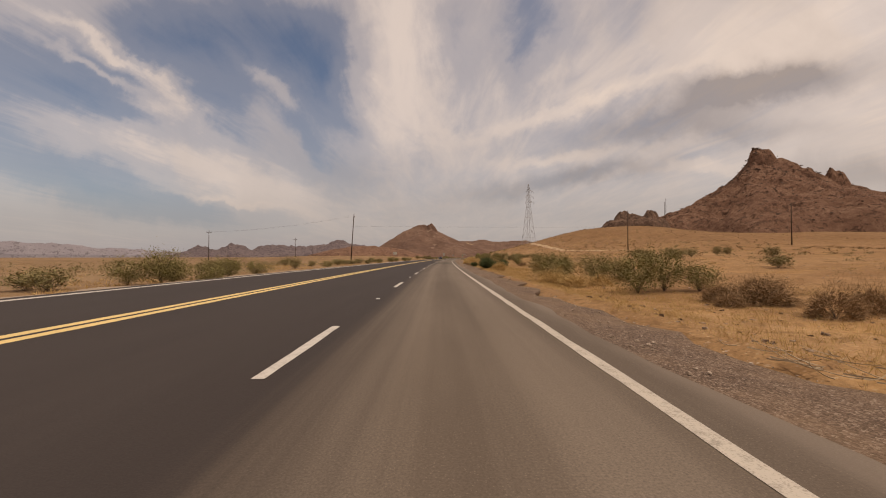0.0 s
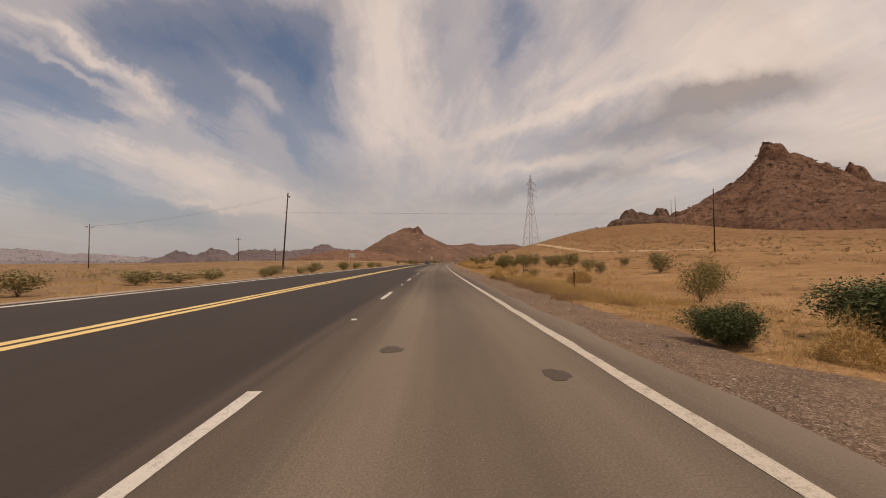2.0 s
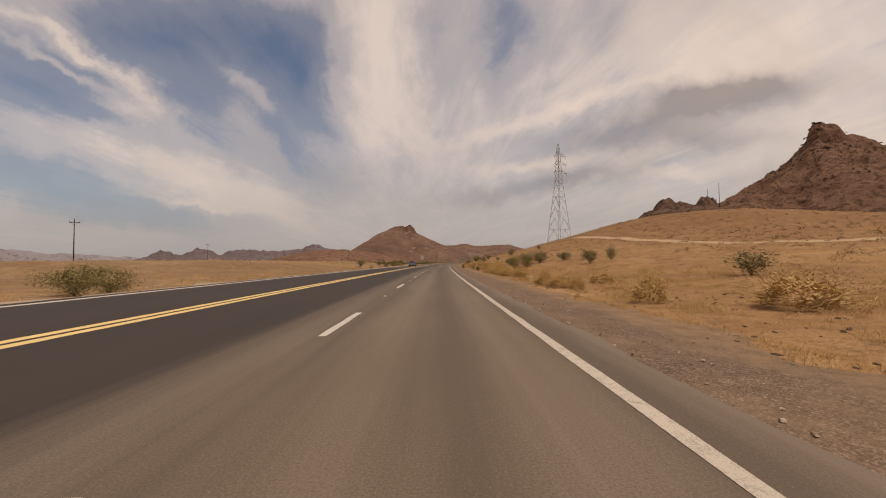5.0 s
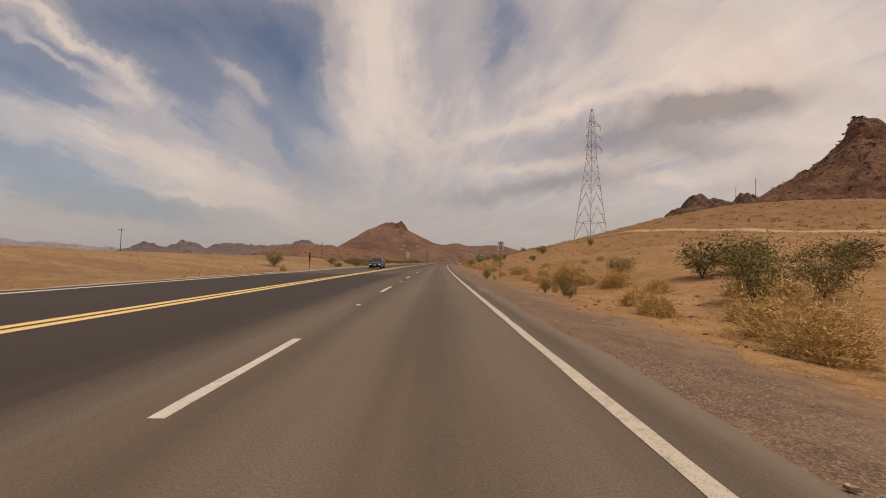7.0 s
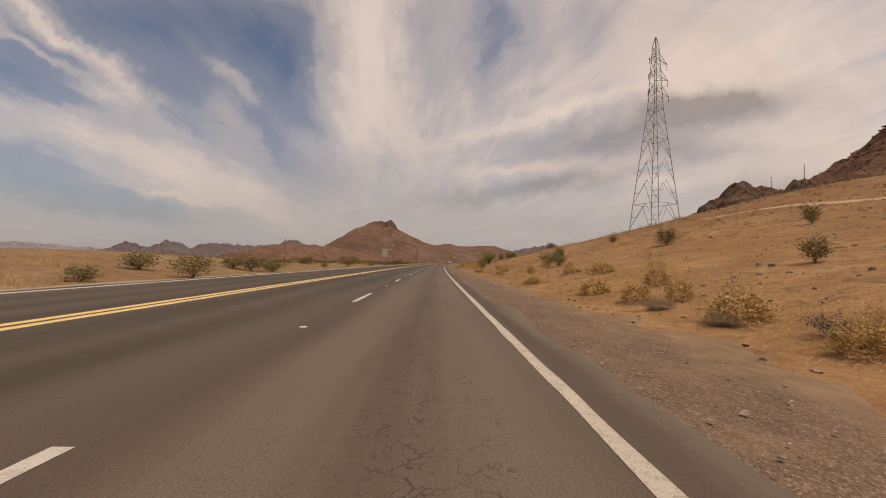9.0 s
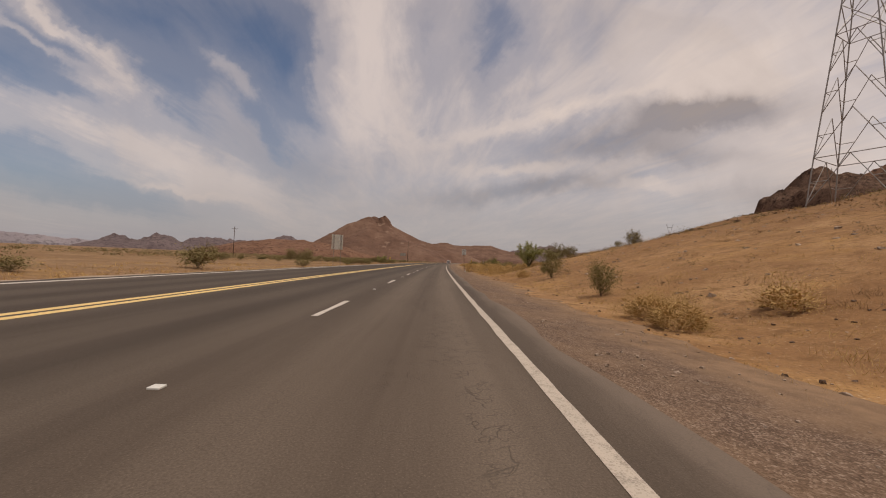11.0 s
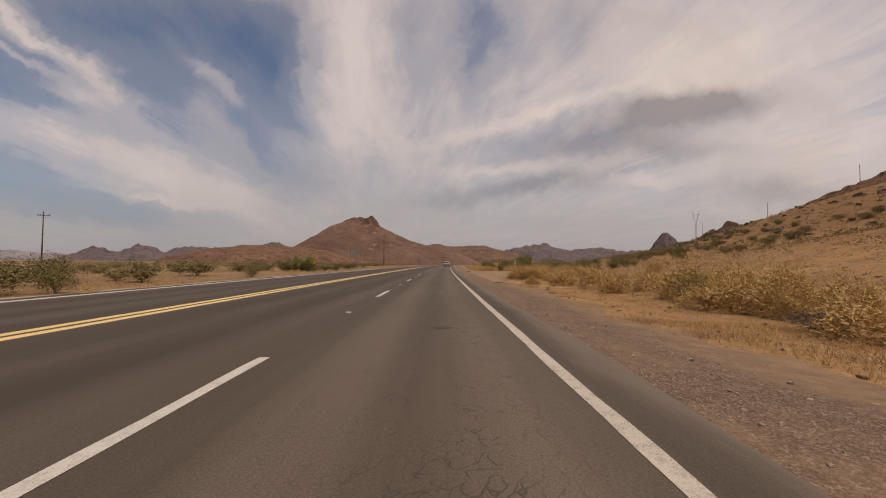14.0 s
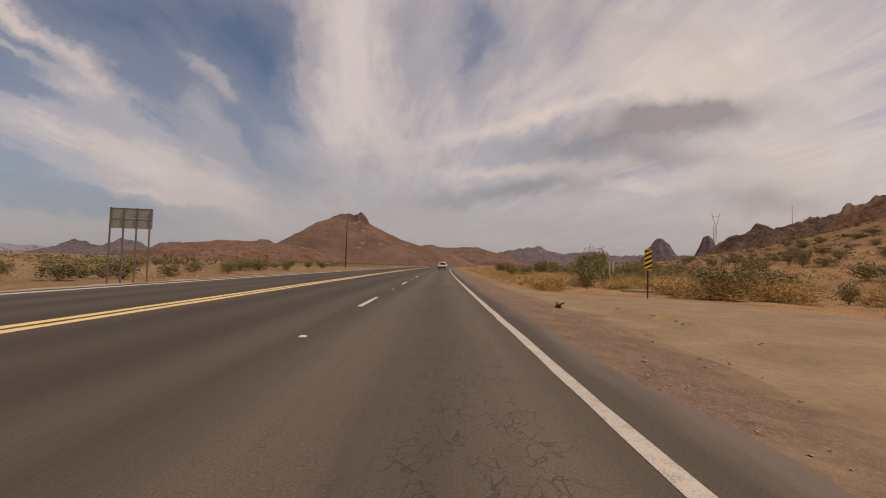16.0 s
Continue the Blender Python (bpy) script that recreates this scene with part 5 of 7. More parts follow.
CREOSOTE_A = [(25.9, 10.5, 4.4, 2.15), (26.2, 13.3, 2.49, 1.6), (39.5, 13.6, 2.08, 1.27), (67.7, 11.9, 1.73, 1.52), (96.7, 18.8, 2.22, 1.55), (96, 12.3, 1.51, 1.01), (115.4, 19.8, 2.12, 1.48), (104.3, 26.1, 1.49, 1.19), (93.3, 18.7, 1.3, 1.3), (123.2, 13.3, 3.28, 1.97), (123.4, 18, 3.97, 2.34), (113.8, 20, 2.29, 1.68), (110.7, 21.3, 3.16, 2.1), (123.5, 13.8, 2.89, 2.5), (122.4, 15.2, 1.99, 1.62), (119.2, 16.5, 3.04, 2.63), (122.9, 13, 2.61, 2.09), (208, 19.3, 5.41, 2.7), (206.1, 24.6, 2.59, 1.73)]
CREOSOTE_B = [(203.1, 27.9, 1.87, 1.33), (192.5, 24.6, 3.07, 2.23), (194.2, 28.5, 1.63, 2.13), (199.4, 15.3, 3.84, 2.77), (214.3, 16, 2.66, 1.45), (219.5, 6.5, 0.77, 0.9), (279.9, 15.8, 2.15, 1.84), (252.5, 18.1, 1.36, 1.14), (321.2, 11.6, 2.05, 2.05), (307.4, 10.2, 1.6, 1.82), (327.3, 12.5, 0.8, 0.93), (357.2, 35.2, 2.91, 2.62), (354.2, 22.3, 2.7, 2.97), (352.1, 19.9, 1.94, 2.75), (352.3, 23.1, 2.62, 2.29), (476.9, 23.5, 4.78, 4.38), (439.9, 22.6, 1.09, 1.23)]
CREOSOTE_C = [(20.5, -18.4, 3.37, 1.26), (23.5, -15, 3.88, 2.1), (24.5, -13, 3.71, 1.52), (33.5, -14.5, 3.72, 1.49), (38, -18.2, 3.07, 1.6), (34.8, -18, 1.77, 1.47), (49.1, -16.1, 2.19, 1.56), (57.8, -17.2, 1.26, 1.01), (59.3, -15.2, 2.46, 1.09), (70.8, -16.9, 2.02, 1.26), (82.8, -18.6, 4.65, 1.06), (103.7, -15.7, 1.6, 1), (111.9, -16.8, 2.13, 1.42), (97.5, -17, 2.4, 1.07), (126.3, -15.6, 2.69, 1.73), (135, -17.7, 2.11, 1.48), (134.5, -15.3, 1.87, 1.46), (138.2, -13, 1.88, 1.31)]
CREOSOTE_D = [(150.9, -14.1, 3.58, 1.63), (238.4, -20.3, 3.13, 2.15), (265.9, -15.2, 3.27, 1.84), (281.6, -18.3, 6.96, 1.77), (391.1, -34.3, 6.61, 3.3), (321.9, -16.9, 2.93, 1.87), (359.9, -39.2, 3.65, 3.24), (343.7, -16.3, 2.54, 1.17), (375.6, -46.3, 5.1, 1.7), (385.2, -19, 6.34, 1.48), (390.7, -19.6, 2.21, 1.68), (395.5, -17.9, 2.49, 1.46), (433.8, -20.6, 2.77, 2.49), (433.4, -21.5, 5.86, 2.45), (448.6, -22.9, 3.5, 1.46), (473.4, -23.5, 4.5, 1.65), (448.1, -23, 1.94, 0.97)]
DARK = [(59.8, 10.3, 2.58, 1.31), (47.6, 7.1, 1.88, 1.27), (59.1, 6.5, 1.06, 0.69)]
GOLD_A = [(46.9, 8.5, 2.58, 1.34), (58, 7.3, 1.17, 0.78), (83, 12.6, 2.99, 1.49), (83, 6.4, 2.03, 1.01), (110.1, 10.6, 2.27, 1.01), (110.9, 12.8, 1.84, 1.05), (105.8, 12.3, 2.11, 0.77), (130.5, 11, 3.93, 1.26), (182.5, 9.9, 2.86, 1.31), (179.4, 11.2, 3.13, 1.56), (176.9, 13.6, 1.76, 1.12), (193.8, 10.5, 2.79, 1.67), (196.9, 11.8, 1.6, 1.07), (194.1, 12.1, 2.22, 1.11), (212.4, 11, 2.77, 2.03), (206.5, 8.8, 0.51, 0.7), (208.1, 12.8, 2.29, 1.22), (218.8, 7.1, 0.59, 0.59), (230.9, 9.6, 1.2, 0.7), (221.7, 12, 1.6, 1.12), (230.6, 7.6, 1.1, 0.85), (256.4, 10.1, 2.25, 1.04), (251.7, 10.1, 1.71, 1.07), (250.9, 11.1, 1.42, 1.11)]
GOLD_C = [(23.2, 8.4, 2.24, 1.12), (124.0, 11.8, 1.35, 1.08), (124.7, 13.9, 1.97, 0.98), (118.5, 11.9, 1.73, 0.77), (115.4, 12.8, 1.34, 0.75), (131.5, 11.4, 4.15, 1.32), (143.8, 12.6, 3.31, 1.38), (418.0, 13.9, 2.0, 1.6), (407.7, 10.5, 2.03, 1.29), (406.4, 11.4, 2.17, 1.25), (405.4, 12.3, 1.22, 0.76), (410.6, 18.1, 2.73, 1.37), (418.4, 28.5, 2.7, 2.03), (362.6, 17.0, 2.88, 1.44), (358.9, 17.3, 2.82, 1.41), (357.8, 18.8, 1.98, 1.32), (391.6, 15.4, 4.18, 1.74), (377.2, 18.1, 4.45, 1.48)]
BROWN = [(13.6, 11.3, 1.29, 0.55), (14.1, 12.8, 2.6, 1.06), (14.9, 11.9, 1.7, 0.9), (11.1, 12.3, 1.79, 1.05), (11.6, 13.8, 1.41, 1.10), (17.5, 15.5, 2.2, 0.8), (60.5, 17.0, 2.6, 1.0), (64.0, 14.5, 1.9, 0.9), (368.0, 11.0, 1.6, 0.7), (372.5, 12.4, 1.9, 0.8), (399.5, 13.8, 2.4, 1.0), (402.0, 12.0, 1.9, 0.8)]
MORE = [(34.4, 11.2, 3.6, 2.2), (18.1, 10.6, 2.6, 2.0), (19.1, 12.1, 2.5, 1.95), (17.9, 13.4, 2.0, 1.4), (28.4, 25.7, 1.78, 0.99), (62.0, 38.0, 3.0, 1.5), (70.0, 45.0, 2.6, 1.7), (88.0, 62.0, 3.4, 2.2), (55.0, 47.0, 2.4, 1.4), (383.0, 43.5, 2.02, 1.61), (487.7, 61.6, 4.5, 2.6), (462.7, 57.5, 4.6, 2.8), (467.1, 68.1, 3.4, 2.2), (448.0, 36.0, 3.0, 1.8), (455.0, 42.0, 2.6, 1.6)]
filler = random.Random(9)
ROW = [(176.5, 9.2, 1.8, 1.0), (178.5, 9.6, 2.2, 1.2), (180.6, 9.3, 2.0, 1.1), (183.8, 9.0, 2.4, 1.3), (186.5, 9.3, 2.2, 1.2), (189.0, 9.0, 1.9, 1.1), (191.5, 9.2, 2.3, 1.25), (197.5, 9.6, 1.8, 1.1), (175.2, 10.6, 2.4, 1.2), (185.0, 11.5, 2.4, 1.1)]
RIM = [(441.4, 14.9, 2.4, 1.5), (440.3, 18.4, 2.3, 1.4), (441.6, 21.4, 2.5, 1.5), (444.8, 16.0, 2.4, 1.6), (439.2, 23.6, 2.0, 1.2), (384.0, 12.3, 2.3, 1.2), (381.4, 13.4, 2.0, 1.2), (388.5, 14.2, 2.2, 1.2)]
RIM_GREEN = [(440.6, 16.5, 2.6, 1.8), (443.2, 19.8, 2.6, 1.9), (440.2, 25.5, 2.2, 1.6), (445.5, 23.5, 2.8, 1.9), (385.6, 13.2, 2.0, 1.4), (205.3, 7.8, 0.6, 0.85), (204.4, 8.5, 0.62, 0.95), (203.5, 8.5, 0.9, 0.8)]
SLOPE_GOLD = [(filler.uniform(200, 250), filler.uniform(9.0, 24.0), filler.uniform(1.1, 2.1), filler.uniform(0.6, 1.1)) for _ in range(16)]
SLOPE_GOLD += [(filler.uniform(350, 370), filler.uniform(9.8, 19.0), filler.uniform(1.2, 2.2), filler.uniform(0.7, 1.2)) for _ in range(16)]
SLOPE_GOLD += [(214.0, 11.9, 3.0, 1.7), (212.0, 12.4, 2.0, 1.0), (209.0, 13.4, 2.7, 1.3), (216.5, 10.2, 1.7, 0.8), (219.0, 13.0, 2.2, 1.1), (21.6, 8.9, 2.3, 0.95), (22.2, 10.6, 1.8, 0.8), (26.2, 9.0, 1.7, 0.8)]
FILL_GOLD = [(filler.uniform(a, b), filler.uniform(8.8, 15.0), filler.uniform(1.2, 2.8), filler.uniform(0.7, 1.4)) for a, b, n in ((132, 172, 9), (252, 306, 12), (28, 56, 5), (86, 104, 4), (376, 400, 7)) for _ in range(n)]
FILL_GOLD += [(s, float(np.interp(s, (404, 412, 426, 434), (8.6, 10.2, 15.2, 20.0))) + filler.uniform(0.2, 1.0) + row * 2.1, filler.uniform(1.9, 3.0), filler.uniform(1.0, 1.55)) for row in range(4) for s in (407.5 + row, 411.0 + row, 415.0, 419.5, 424.0, 428.5)]
FILL_GOLD += [(449.0 + i * 2.3 + filler.uniform(-0.7, 0.7), 10.5 + row * 4.2 + i * 0.25 + filler.uniform(-1, 1), filler.uniform(1.8, 3.0), filler.uniform(0.9, 1.5)) for row in range(5) for i in range(6)]
TALL = [(filler.uniform(453, 520), filler.uniform(13.0, 32.0), filler.uniform(2.6, 4.2), filler.uniform(1.7, 2.8)) for _ in range(12)]
FILL_GREEN = [(filler.uniform(a, b), filler.uniform(14.0, 40.0), filler.uniform(1.5, 3.2), filler.uniform(1.0, 1.9)) for a, b, n in ((132, 172, 6), (252, 300, 5), (40, 110, 6)) for _ in range(n)]
FILL_LEFT = [(filler.uniform(a, b), filler.uniform(-26.0, -14.5), filler.uniform(1.4, 3.2), filler.uniform(0.8, 1.6)) for a, b, n in ((30, 150, 12), (255, 315, 5), (330, 430, 6)) for _ in range(n)]
GOLD_B = [(246.9, 10.2, 2.04, 1.24), (243.9, 10.3, 1.03, 0.93), (264.7, 9.3, 1.88, 0.78), (327.4, 10.6, 1.6, 1.28), (350.1, 6.8, 0.99, 1.32), (387.3, 16.2, 7.63, 2.23), (367.7, 13.7, 2.44, 1.04), (381.5, 14.8, 4.07, 1.85), (383.1, 12.7, 2.73, 1.68), (377.8, 12.1, 2.7, 1.22), (390.9, 11.2, 2.88, 1.28), (398.6, 11.6, 2.9, 1.57), (394.8, 12.4, 2.45, 1.51), (392.8, 13.1, 1.76, 1.44), (406.4, 11, 2.51, 1.59), (404.9, 11.8, 1.17, 0.87), (439.9, 16.4, 2.74, 1.64), (439.1, 19.3, 2.63, 1.18), (442.7, 16, 2.5, 1.25), (457.8, 16.9, 6.31, 1.31), (230.9, -15.8, 1.14, 0.91)]
PALE = [(232.8, 11.6, 1.59, 0.9), (233.1, 11.8, 1.22, 0.95), (249.9, 9.8, 0.85, 0.47), (246.7, 9.7, 0.71, 0.43), (409.4, 10.4, 1.26, 0.73)]
DEAD = [(244.6, 10.3, 1.02, 0.57), (378.7, 12.0, 1.7, 0.6), (379.4, 13.0, 1.3, 0.55)]

CREO = [bush_meshes(11 + k, M_LEAF, 11 + k, 0.45, 0.0145, 130, 0.085, 0.12, None, 1.7) for k in range(3)]
CREO_FAR = [bush_meshes(21 + k, M_OLIVE, 9 + k, 0.45, 0.029, 54, 0.085, 0.12, None, 1.5) for k in range(4)]
DENSE = [bush_meshes(31 + k, M_DARKLEAF, 17, 0.44, 0.015, 420, 0.08, 0.1) for k in range(2)]
TUFT = [mound_meshes(51 + k, M_STRAW, 1600, 0.0054, 0.070) for k in range(4)]
FINE = [mound_meshes(56 + k, M_STRAW, 5600, 0.0025, 0.055) for k in range(3)]
BRUSH = [mound_meshes(81 + k, M_BROWN, 5200, 0.0026, 0.07, M_DEADTWIG) for k in range(2)]
BALL = [(tuft_meshes(61 + k, M_PALE, 800, 0.5, 0.008, 0.35),) for k in range(2)]
SNAG = [bush_meshes(71, M_DEADTWIG, 16, 0.5, 0.012, 60, 0.07, 0.1, M_DEADTWIG)]
prng = random.Random(5)


def near(row):
    """Bushes beside the road, which the camera passes close by."""
    return row[1] < 9.7 or 78 < row[0] < 86 or (203 < row[0] < 216 and row[1] < 14) or (405 < row[0] < 430 and row[1] < 16)


def beside(row):
    """Green bushes close enough to show their leaves."""
    return -16.0 < row[1] < 17.0 and row[0] < 430


HILLSIDE = [(filler.uniform(446, 545), filler.uniform(22.0, 95.0), filler.uniform(1.8, 3.6), filler.uniform(1.1, 2.0)) for _ in range(110)]
PLAIN = [(filler.uniform(374, 520), filler.uniform(-62.0, -15.5), filler.uniform(1.4, 2.9), filler.uniform(0.8, 1.5)) for _ in range(90)]
RIGHT_GREEN = split_wide(CREOSOTE_A + CREOSOTE_B + MORE + TALL) + RIM_GREEN + FILL_GREEN + HILLSIDE
LEFT_GREEN = split_wide(CREOSOTE_C + CREOSOTE_D) + FILL_LEFT + PLAIN
GOLDEN = [r for r in split_wide(GOLD_A + GOLD_B + GOLD_C + ROW + RIM + SLOPE_GOLD + FILL_GOLD, 3.2) if not (364 < r[0] < 394 and r[1] < 11.8)]
for rows, kinds, name, label, cat, grp in (
        ([r for r in RIGHT_GREEN if beside(r)], CREO, "creosote_bush", "olive-green creosote bush on bare sand", "bush", "creosote bushes"),
        ([r for r in RIGHT_GREEN if not beside(r)], CREO_FAR, "creosote_bush", "olive-green creosote bush on the stony slope", "bush", "creosote bushes"),
        ([r for r in LEFT_GREEN if beside(r)], CREO, "creosote_bush", "olive-green creosote bush behind the far road edge", "bush", "creosote bushes"),
        ([r for r in LEFT_GREEN if not beside(r)], CREO_FAR, "creosote_bush", "olive-green creosote bush out on the plain", "bush", "creosote bushes"),
        (DARK, DENSE, "green_bush", "dense dark green bush at the gravel edge", "bush", "dark green bushes"),
        ([r for r in GOLDEN if near(r)], FINE, "dry_bush", "dry golden bush of thin stalks", "dry bush", "dry golden bushes"),
        ([r for r in GOLDEN if not near(r)], TUFT, "dry_bush", "dry golden bush of thin stalks", "dry bush", "dry golden bushes"),
        (BROWN, BRUSH, "brown_bush", "brown dead brush clump with bare twigs", "dry bush", "brown dead bushes"),
        (PALE, BALL, "tumbleweed", "pale dry rounded tumbleweed", "dry bush", "tumbleweeds"),
        (DEAD, SNAG, "dead_bush", "dead dark twiggy bush lying on sand", "dry bush", "dead bushes")):
    for i, (s, lat, w, h) in enumerate(rows):
        make_bush(name, kinds[i % len(kinds)], s, lat, w * 1.08, h * 1.08, prng.uniform(0, 6.28), label, cat, grp)


def build_palo_verde(s, lat, w, h, seed, label):
    """Several trunks from the ground, forking limbs, a broom-like crown of fine green twigs."""
    rng = np.random.default_rng(seed)
    x, y = at(s, lat)
    t = holder("palo_verde_tree", pose(float(x), float(y), ground_z(s, lat)), label, "tree", "palo verde trees")
    trunk, limb, pts, tw = [], [], [], []
    for i in range(6):
        ang = 2 * math.pi * i / 6 + rng.uniform(-0.4, 0.4)
        d = np.array([math.cos(ang), math.sin(ang), 0])
        out = w * 0.22 * rng.uniform(0.5, 1.1)
        q = np.linspace(0, 1, 6)[:, None]
        p = d * out * q ** 1.3 + np.array([0, 0, h * 0.42]) * q + rng.normal(0, 0.05, (6, 3)) * q
        trunk.append(p)
        for k in range(7):
            b = p[rng.integers(1, 6)]
            dd = unit(d * rng.uniform(0.2, 1.0) + rng.normal(0, 0.5, 3) + np.array([0, 0, 1.0]))
            e = b + dd * h * rng.uniform(0.22, 0.46)
            e[:2] = e[:2] * min(1, w * 0.5 / (np.linalg.norm(e[:2]) + 1e-6))
            l = np.stack([b, (b + e) / 2 + rng.normal(0, 0.06, 3), e])
            limb.append(l)
            for j in range(26):
                f = l[1] + (l[2] - l[1]) * rng.uniform(0, 1)
                g = f + unit(dd * 0.7 + rng.normal(0, 0.6, 3) + np.array([0, 0, 0.35])) * rng.uniform(0.25, 0.75)
                tw.append(np.stack([f, (f + g) / 2 + rng.normal(0, 0.03, 3), g]))
                pts.append(f + (g - f) * rng.uniform(0.2, 1.0, (15, 1)) + rng.normal(0, 0.09, (15, 3)))
    for nm, me in (("trunk", tri_mesh("trunk", twigs(trunk, 0.09, 0.045), M_PALOBARK)), ("branchwork", tri_mesh("branchwork", twigs(limb, 0.035, 0.012), M_PALOBARK)),
                   ("crown", tri_mesh("crown", np.concatenate([twigs(tw, 0.007, 0.003), leaves(rng, np.concatenate(pts), 0.044, 2.2)]), M_PALO))):
        o = new(nm, me)
        o.parent = t
    return t


build_palo_verde(350.5, 16.2, 5.2, 4.6, 3, "bushy green palo verde tree among dry scrub")
build_palo_verde(377.0, 26.7, 5.0, 3.7, 4, "small yellow-green palo verde tree on sand")
build_palo_verde(476.9, 23.5, 4.8, 4.4, 5, "small green palo verde tree beside the dirt pullout")
build_palo_verde(489.0, 26.0, 6.0, 3.4, 6, "low spreading palo verde tree behind dry brush")
build_palo_verde(505.0, 24.0, 7.0, 3.2, 7, "low spreading palo verde tree behind dry brush")
build_palo_verde(433.6, -21.0, 5.6, 3.0, 8, "yellow-green palo verde bush beside the culvert")


# ---- low growth nobody could count ----
def place_many(rng, n, s0, s1, l0, l1, power=1.0, keep=None):
    s = rng.uniform(s0, s1, n)
    lat = l0 + (l1 - l0) * rng.uniform(0, 1, n) ** power
    ok = ~((s > 404) & (s < 447) & (lat > 4) & (lat < np.interp(s, (404, 412, 426, 434), (8.2, 9.6, 15.0, 20.0))))
    if keep is not None:
        ok &= keep(s, lat)
    s, lat = s[ok], lat[ok]
    x, y = at(s, lat)
    return np.stack([x, y, terrain(s, lat)], 1)


def scatter(name, rng, feet, blades, size, spread, width, mat, label, upright=0.6):
    """Tufts of thin stalks at the given feet, all in one mesh."""
    n = len(feet)
    f = np.repeat(feet, blades, 0)
    sc = np.repeat(size * rng.uniform(0.45, 1.4, (n, 1)), blades, 0)
    base = f + np.concatenate([rng.normal(0, 1, (n * blades, 2)) * spread * sc * 0.5, np.zeros((n * blades, 1)) - 0.02], 1)
    d = unit(np.concatenate([rng.normal(0, 1, (n * blades, 2)) * (1 - upright), np.full((n * blades, 1), upright)], 1))
    tip = base + d * sc * rng.uniform(0.5, 1.0, (n * blades, 1))
    side = unit(np.cross(d, rng.normal(size=(n * blades, 3)))) * width
    ob = new(name, tri_mesh(name, np.stack([base - side, base + side, tip], 1), mat))
    return tagged(ob, label, "grass", kind="stuff")


def scrub(name, rng, feet, count, size, leaf, mat, label):
    """Low leafy lumps, all in one mesh; those beside the road have finer and more leaves."""
    off = np.abs(feet[:, 0] - np.interp(feet[:, 1], RY, RX))
    fine = np.clip(off / 75.0, 0.26, 1.0)
    each = np.maximum(8, count * 0.42 / fine ** 0.85).astype(int)
    n = int(each.sum())
    f = np.repeat(feet, each, 0)
    sc = np.repeat(size * rng.uniform(0.35, 1.5, (len(feet), 1)), each, 0)
    lf = np.repeat(fine, each)[:, None] * leaf * 1.3
    v = unit(rng.normal(0, 1, (n, 3))) * rng.uniform(0.25, 1.0, (n, 1)) ** 0.6
    v[:, 2] = np.abs(v[:, 2]) * 0.85
    pts = f + v * sc * (1 + 0.22 * np.sin(9 * v[:, :1] + 7 * v[:, 1:2] + f[:, :1])) * np.array([1.0, 1.0, 0.9])
    tri = leaves(rng, pts, 1.0, 1.9)
    mid = pts[:, None, :]
    tri = mid + (tri - mid) * (lf * np.sqrt(sc))[:, :, None]
    ob = new(name, tri_mesh(name, tri, mat))
    return tagged(ob, label, "scrub", kind="stuff")


def field(k, cut):
    return lambda s, lat: wave(s * 1.0, lat * 1.3, k, 3.0) > cut


g = np.random.default_rng(21)
scatter("dry_grass", g, place_many(g, 10000, -10, 470, 6.3, 13.5, 1.3, field(0.35, -0.25)), 16, 0.15, 1.3, 0.0036, M_STRAW2, "low dry yellow grass along the gravel")
scatter("dry_grass", g, place_many(g, 9000, -10, 480, 9.0, 40.0, 1.6, field(0.16, -0.1)), 14, 0.24, 1.2, 0.006, M_STRAW, "golden dry grass over sand")
scatter("dry_grass", g, place_many(g, 5000, -10, 520, -13.2, -30.0, 1.6, field(0.22, -0.2)), 10, 0.36, 1.0, 0.0165, M_STRAW2, "dry yellow grass beyond the far shoulder")
scatter("dry_brush", g, place_many(g, 210, 352, 422, 10.5, 32.0, 1.1, field(0.3, -0.1)), 150, 0.6, 1.3, 0.003, M_STRAW, "thick golden dry brush")
scrub("low_scrub", g, place_many(g, 150, 356, 422, 9.0, 34.0, 1.0), 120, 0.6, 0.06, M_SCRUB, "olive scrub between golden brush")
scatter("dry_brush", g, place_many(g, 480, 449, 560, 9.0, 36.0, 1.2), 110, 0.95, 1.3, 0.009, M_STRAW, "thick golden dry brush")
scatter("dry_brush", g, place_many(g, 420, -5, 200, 8.5, 26.0, 1.0, field(0.12, -0.15)), 130, 0.62, 1.1, 0.004, M_STRAW, "golden dry brush")
scatter("brown_brush", g, place_many(g, 420, -5, 330, 9.0, 34.0, 1.0, field(0.19, -0.05)), 80, 0.55, 1.3, 0.0044, M_BROWN, "brown dead brush on sand")
scatter("brown_brush", g, place_many(g, 420, 345, 410, 7.6, 24.0, 1.1, field(0.4, -0.1)), 100, 0.34, 1.5, 0.003, M_BROWN, "low brown brush beside the gravel")
scrub("brown_brush", g, place_many(g, 1500, 120, 470, 13.0, 170.0, 1.2), 84, 0.46, 0.085, M_BROWN, "brown tufts dotted over the slope")
scrub("dry_brush", g, place_many(g, 800, 100, 330, 11.0, 110.0, 1.3), 84, 0.50, 0.075, M_STRAW, "golden dry tufts dotted over the slope")
scrub("brown_brush", g, place_many(g, 1900, -10, 500, -14.5, -120.0, 1.3, lambda s, lat: (s < 165) | (s > 372) | (lat > -18)), 34, 0.45, 0.085, M_BROWN, "brown dry tufts on the plain")
